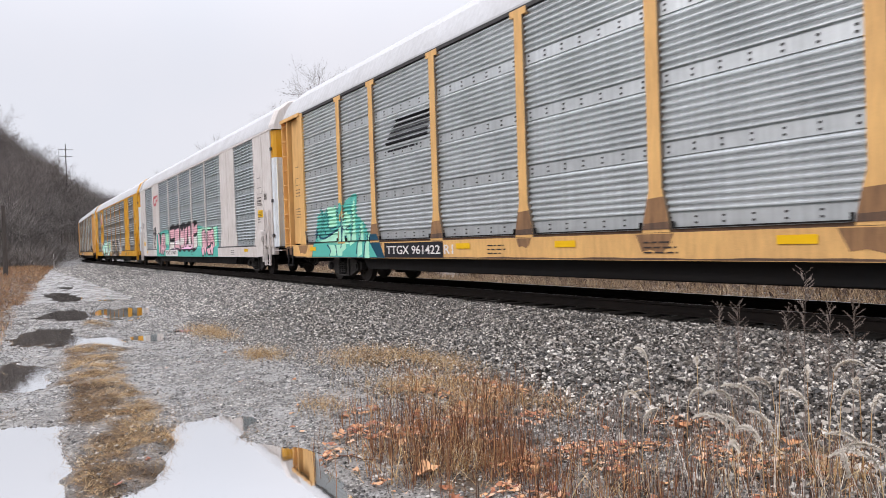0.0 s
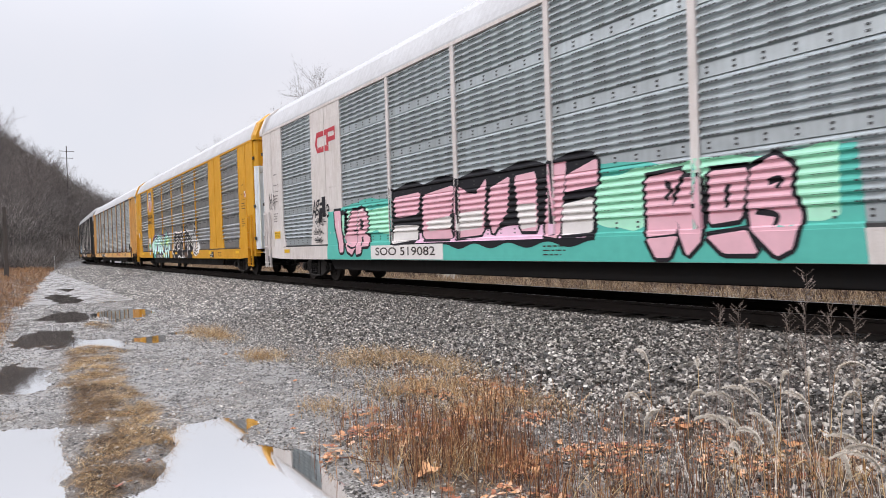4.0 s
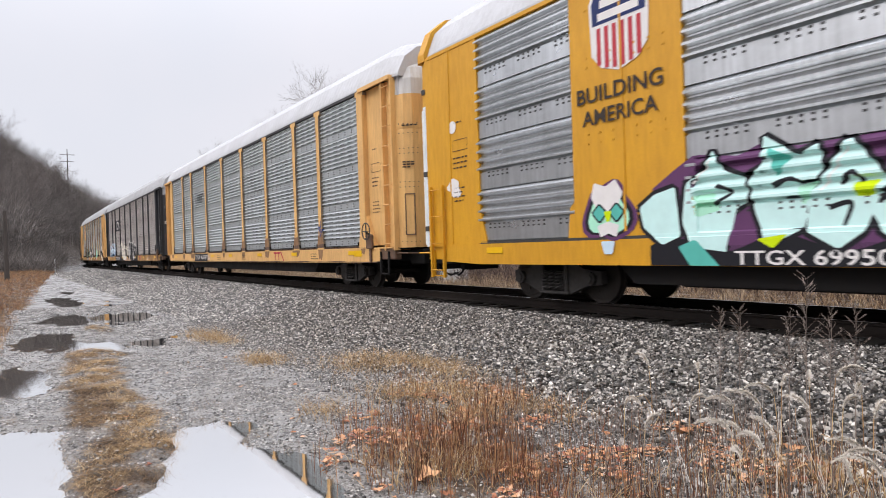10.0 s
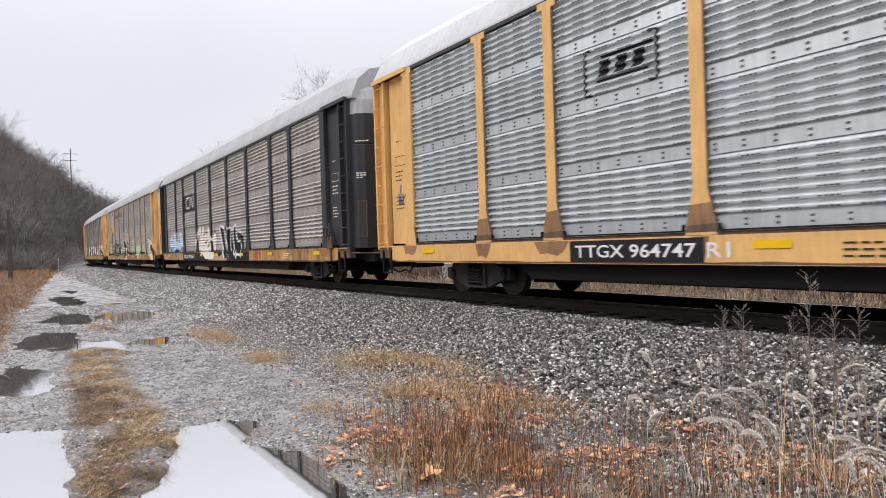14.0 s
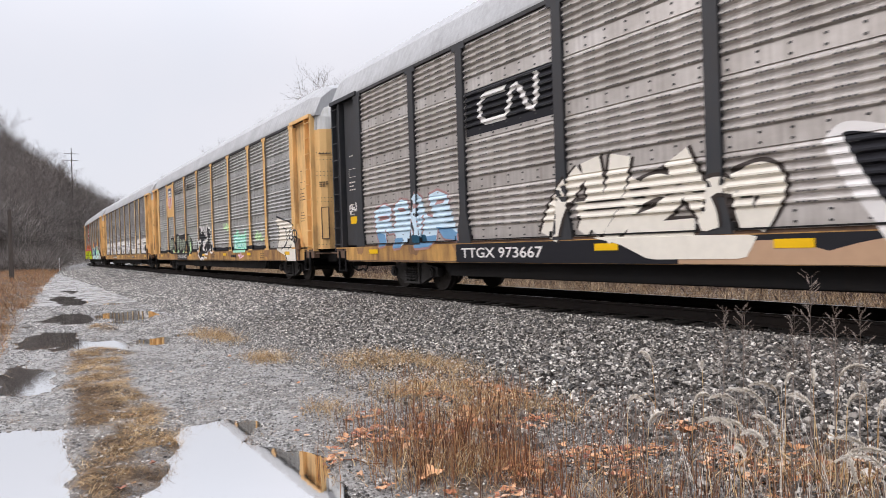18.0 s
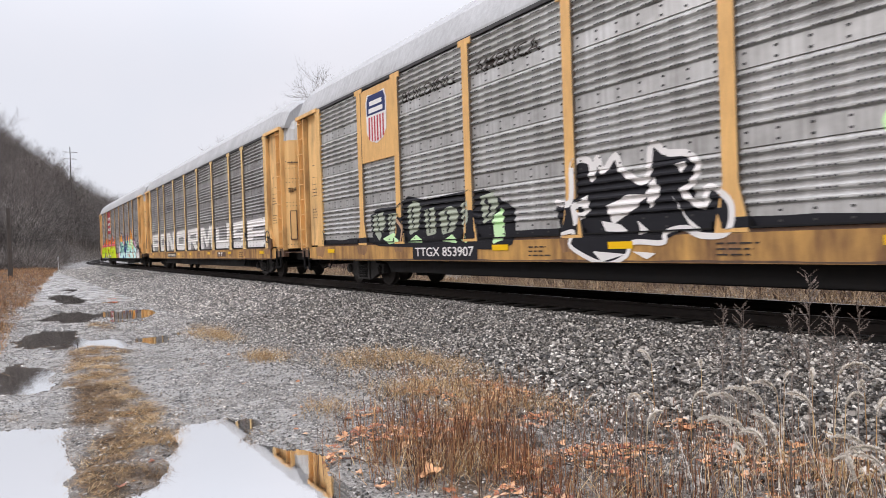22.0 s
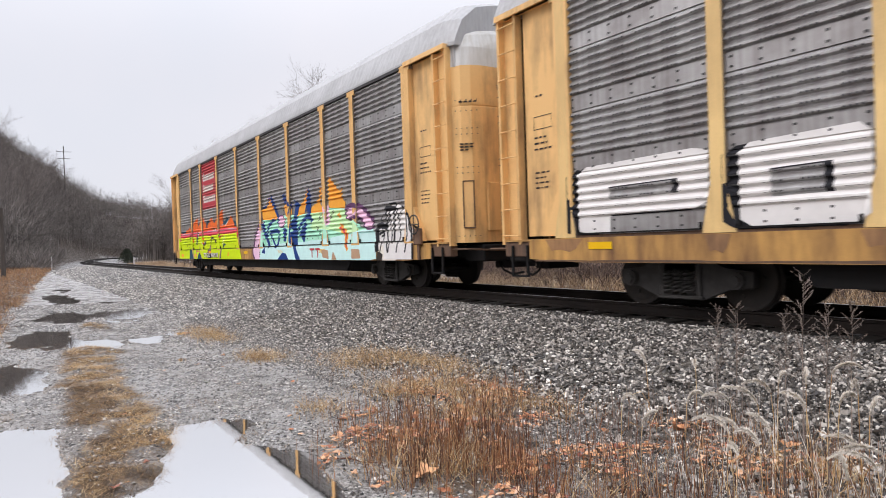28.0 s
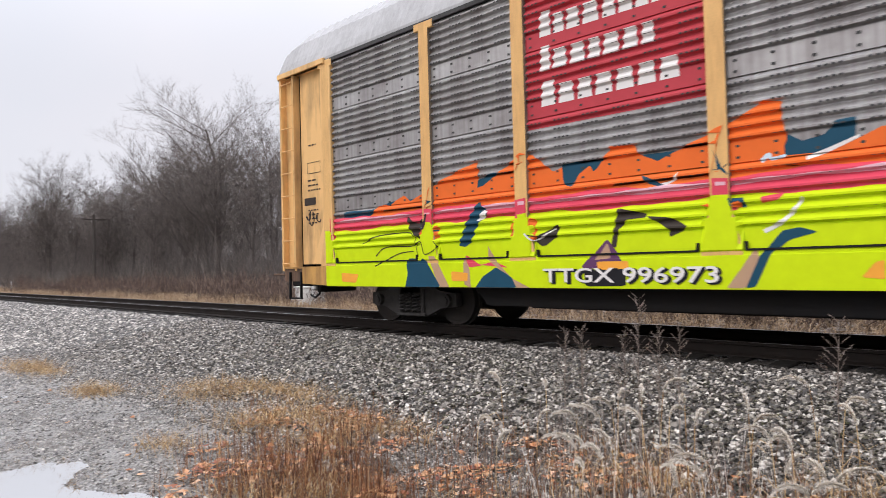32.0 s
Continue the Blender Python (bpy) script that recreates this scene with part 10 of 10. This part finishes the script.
def far_woods(n, seed):
    """Many small bare trees on the hill, as slender stems and fans of twigs."""
    r = np.random.default_rng(seed)
    x = -96 - r.random(n) ** 1.1 * 250
    bearing = r.uniform(-0.06, 0.27, n)
    y = -9.2 - x * np.tan(bearing)
    off = y - line_offset(x)
    ok = (np.abs(off) > 8) & ((off < 0) | (x < -140))
    x, y = x[ok], y[ok]
    z = land(x, y)
    n = len(x)
    H = r.uniform(5, 13, n) * (0.7 + 0.5 * hash_noise(x, y, 9.0, 3))
    vs, fs = [], []
    m = 190
    # twigs fill an uneven round crown and point up and outwards
    d = r.normal(size=(n, m, 3))
    d /= np.linalg.norm(d, axis=2, keepdims=True)
    d[..., 2] = np.abs(d[..., 2]) * 1.2 - 0.25
    lump = 1 + 0.28 * np.sin(3 * np.arctan2(d[..., 1], d[..., 0]) + 6.28 * r.random((n, 1)))
    rad = (r.random((n, m)) ** 0.45 * lump)[..., None] * np.stack([0.30 * H, 0.30 * H, 0.46 * H], 1)[:, None, :]
    start = np.stack([x, y, z + 0.40 * H], 1)[:, None, :] + d * rad
    go = 0.9 * d + np.array([0, 0, 0.45]) + 0.5 * r.normal(size=(n, m, 3))
    go /= np.linalg.norm(go, axis=2, keepdims=True)
    d = go
    end = start + go * (H[:, None] * r.uniform(0.05, 0.16, (n, m)))[..., None]
    side = np.cross(d, r.normal(size=(n, m, 3)))
    side /= np.linalg.norm(side, axis=2, keepdims=True)
    side *= r.uniform(0.012, 0.036, (n, m, 1))
    v = np.stack([start - side, start + side, end], 2).reshape(-1, 3)
    f = np.arange(len(v)).reshape(-1, 3)
    trunk = []
    w = 0.055
    for dx, dy in ((w, 0), (-w * 0.5, w * 0.87), (-w * 0.5, -w * 0.87)):
        trunk.append(np.stack([x + dx, y + dy, z - 0.5], 1))
    trunk.append(np.stack([x, y, z + H * 0.85], 1))
    tv = np.stack(trunk, 1).reshape(-1, 3)
    b = 4 * np.arange(n)[:, None] + len(v)
    tf = np.concatenate([b + np.array(q) for q in ((0, 1, 3), (1, 2, 3), (2, 0, 3))], 0)
    return np.concatenate([v, tv]), np.concatenate([f, tf])


wv, wf = far_woods(6000, 5)
tagged(new("far_woods", mesh_of("far_woods", wv, wf, M_WOODS)), "bare brown winter woods covering the hillside", "woods", kind="stuff")
# saplings and low brush at the foot of the belt
brushwood(1500, -150, 30, 13.5, 30, 3.0, 6.5, 90, 63, "saplings", M_TWIG, "thicket of bare grey saplings under the trees")
qx = veg.uniform(-150, 30, 5200)
qy = line_offset(qx) + veg.uniform(13.5, 34, 5200)
qz = land(qx, qy)
m = 22
a = veg.uniform(0, 2 * np.pi, (5200, m))
d = np.stack([np.cos(a) * 0.55, np.sin(a) * 0.55, veg.uniform(0.5, 1.4, (5200, m))], 2)
st = np.stack([qx[:, None] + 0.3 * np.cos(a), qy[:, None] + 0.3 * np.sin(a), qz[:, None] + 0 * a], 2) + d * veg.random((5200, m, 1)) * 1.0
en = st + d * veg.uniform(0.5, 1.9, (5200, m, 1))
sd = np.cross(d, veg.normal(size=(5200, m, 3)))
sd = sd / np.linalg.norm(sd, axis=2, keepdims=True) * 0.012
bv = np.stack([st - sd, st + sd, en], 2).reshape(-1, 3)
tagged(new("undergrowth", mesh_of("undergrowth", bv, np.arange(len(bv)).reshape(-1, 3), M_WOODS)), "tangled bare undergrowth under the trees", "undergrowth", kind="stuff")

# shrubs along the foot of the hill
kx = veg.uniform(-150, -82, 2600)
ky = line_offset(kx) - veg.uniform(5.6, 24, 2600)
kz = land(kx, ky)
m = 26
a = veg.uniform(0, 2 * np.pi, (2600, m))
d = np.stack([np.cos(a), np.sin(a), veg.uniform(0.4, 1.8, (2600, m))], 2)
st = np.stack([kx[:, None] + 0.2 * np.cos(a), ky[:, None] + 0.2 * np.sin(a), kz[:, None] + 0 * a], 2) + d * veg.random((2600, m, 1)) * 1.1
en = st + d * veg.uniform(0.3, 1.2, (2600, m, 1))
sd = np.cross(d, veg.normal(size=(2600, m, 3)))
sd = sd / np.linalg.norm(sd, axis=2, keepdims=True) * 0.02
kv = np.stack([st - sd, st + sd, en], 2).reshape(-1, 3)
tagged(new("hill_brush", mesh_of("hill_brush", kv, np.arange(len(kv)).reshape(-1, 3), M_WOODS)), "bare grey brush along the foot of the hill", "brush", kind="stuff")

# ---- poles, posts, the white shed ----
M_POLE = worn("weathered_pole_timber", (0.085, 0.07, 0.06), (0.035, 0.03, 0.028), 0.85, 0, 0.7, 10)
M_PLASTIC = worn("white_marker_paint", (0.75, 0.75, 0.73), (0.45, 0.43, 0.40), 0.5, 0, 0.4)


def utility_pole(x, y, top, arms, label):
    z = float(land(x, y))
    ob = tagged(new("utility_pole"), label, "pole")
    ob.location = (x, y, z)
    h = top - z
    bm = bmesh.new()
    add_tube(bm, (0, 0, -0.2), (0, 0, h), 0.16, 10, 0.11)
    part("pole", bm, M_POLE, ob)
    for k, (dz, half_w) in enumerate(arms):
        part("crossarm", box(-0.06, 0.06, -half_w, half_w, h - dz - 0.06, h - dz + 0.06, 0.01), M_POLE, ob)
        for s in (-0.9, -0.5, 0.5, 0.9):
            bm = bmesh.new()
            add_tube(bm, (0, s * half_w, h - dz + 0.06), (0, s * half_w, h - dz + 0.22), 0.04, 7, 0.03)
            part("insulator", bm, M_SEED, ob)


utility_pole(-52.0, -9.45, 4.35, (), "dark weathered timber pole on the bank")
utility_pole(-71.3, 13.9, 7.0, ((0.5, 1.1),), "weathered timber pole with a crossarm before the trees")
utility_pole(-219.5, 5.5, 33.0, ((1.6, 1.9), (3.6, 1.6)), "tall timber line pole with two crossarms on the hill")


def marker_post(x, y, h, lean):
    ob = tagged(new("marker_post"), "small white marker post beside the track", "post", "marker posts")
    ob.matrix_basis = pose(x, y, float(land(x, y)), 0, lean, 0)
    part("stake", box(-0.05, 0.05, -0.05, 0.05, -0.1, h, 0.01), M_PLASTIC, ob)
    part("cap", box(-0.06, 0.06, -0.06, 0.06, h, h + 0.06, 0.012), M_PLASTIC, ob)


marker_post(-89.9, -4.85, 1.5, 4)
marker_post(-98.9, 5.4, 1.0, 0)
marker_post(-84.0, 9.5, 0.9, 0)

shed = tagged(new("white_cabinet"), "white painted metal trackside cabinet with a low step", "cabinet")
sx0, sy0 = -24.9, 7.9
shed.location = (sx0, sy0, float(land(sx0, sy0)))
part("body", box(-0.5, 0.6, -0.45, 0.45, -0.05, 0.75, 0.03), M_PLASTIC, shed)
part("lid", box(-0.56, 0.66, -0.5, 0.5, 0.75, 0.82, 0.02), M_PLASTIC, shed)
part("door", box(-0.42, 0.52, -0.475, -0.45, 0.05, 0.70, 0.008), M_PLASTIC, shed)
part("step", box(-1.1, -0.52, -0.35, 0.35, -0.05, 0.22, 0.02), M_PLASTIC, shed)

# end-of-train marker hanging from the last coupler, and its air hose: parts of the last car
bm = box(-14.52, -14.36, -0.16, 0.16, 0.52, 1.02, 0.03)
add_box(bm, -14.50, -14.38, -0.05, 0.05, 1.02, 1.12, 0.01)
part("end_marker", bm, M_PLASTIC, car_cp, "white end-of-train marker")

# a dark cedar by the bend
cedar = tagged(new("cedar_bush"), "small dark green cedar beside the track bend", "shrub")
cx0, cy0 = -109.0, 6.0
cedar.location = (cx0, cy0, float(land(cx0, cy0)))
bm = bmesh.new()
add_tube(bm, (0, 0, -0.1), (0, 0, 1.8), 0.06, 7, 0.02)
part("trunk", bm, M_BARK, cedar)
n = 2600
u = veg.random(n) ** 0.8
a = veg.uniform(0, 2 * np.pi, n)
r = 1.5 * (1 - 0.75 * u) * np.sqrt(veg.random(n)) * (0.8 + 0.3 * np.sin(3 * a))
c = np.stack([r * np.cos(a), r * np.sin(a), 0.15 + 2.1 * u], 1)
d = veg.normal(size=(n, 3)) * 0.10
s = veg.normal(size=(n, 3)) * 0.05
cv = np.stack([c - s, c + s, c + d + np.array([0, 0, 0.1])], 1).reshape(-1, 3)
part_of("crown", mesh_of("crown", cv.tolist(), np.arange(3 * n).reshape(-1, 3).tolist(), M_CEDAR), M_CEDAR, cedar)


# ---- what moves ----
def motions():
    for car, wheels, middle in TRAIN:
        rows = []
        for k in range(0, 33):
            s = middle + SPEED * (k - 15)
            a, b = Vector(along(s - TRUCK, 0)), Vector(along(s + TRUCK, 0))
            c = (a + b) / 2
            rows.append((k, pose(c.x, c.y, 0, 0, 0, math.degrees(math.atan2(b.y - a.y, b.x - a.x)))))
        walk(car, rows)
        step = 2.0 / 30.0
        for w in wheels:
            x, y, z = w.matrix_basis.translation
            turns = []
            for k in range(481):
                t = min(32.0, k * step)
                turns.append((t, pose(x, y, z) @ Matrix.Rotation(SPEED * t / 0.42, 4, "Y")))
            walk(w, turns)


motions()
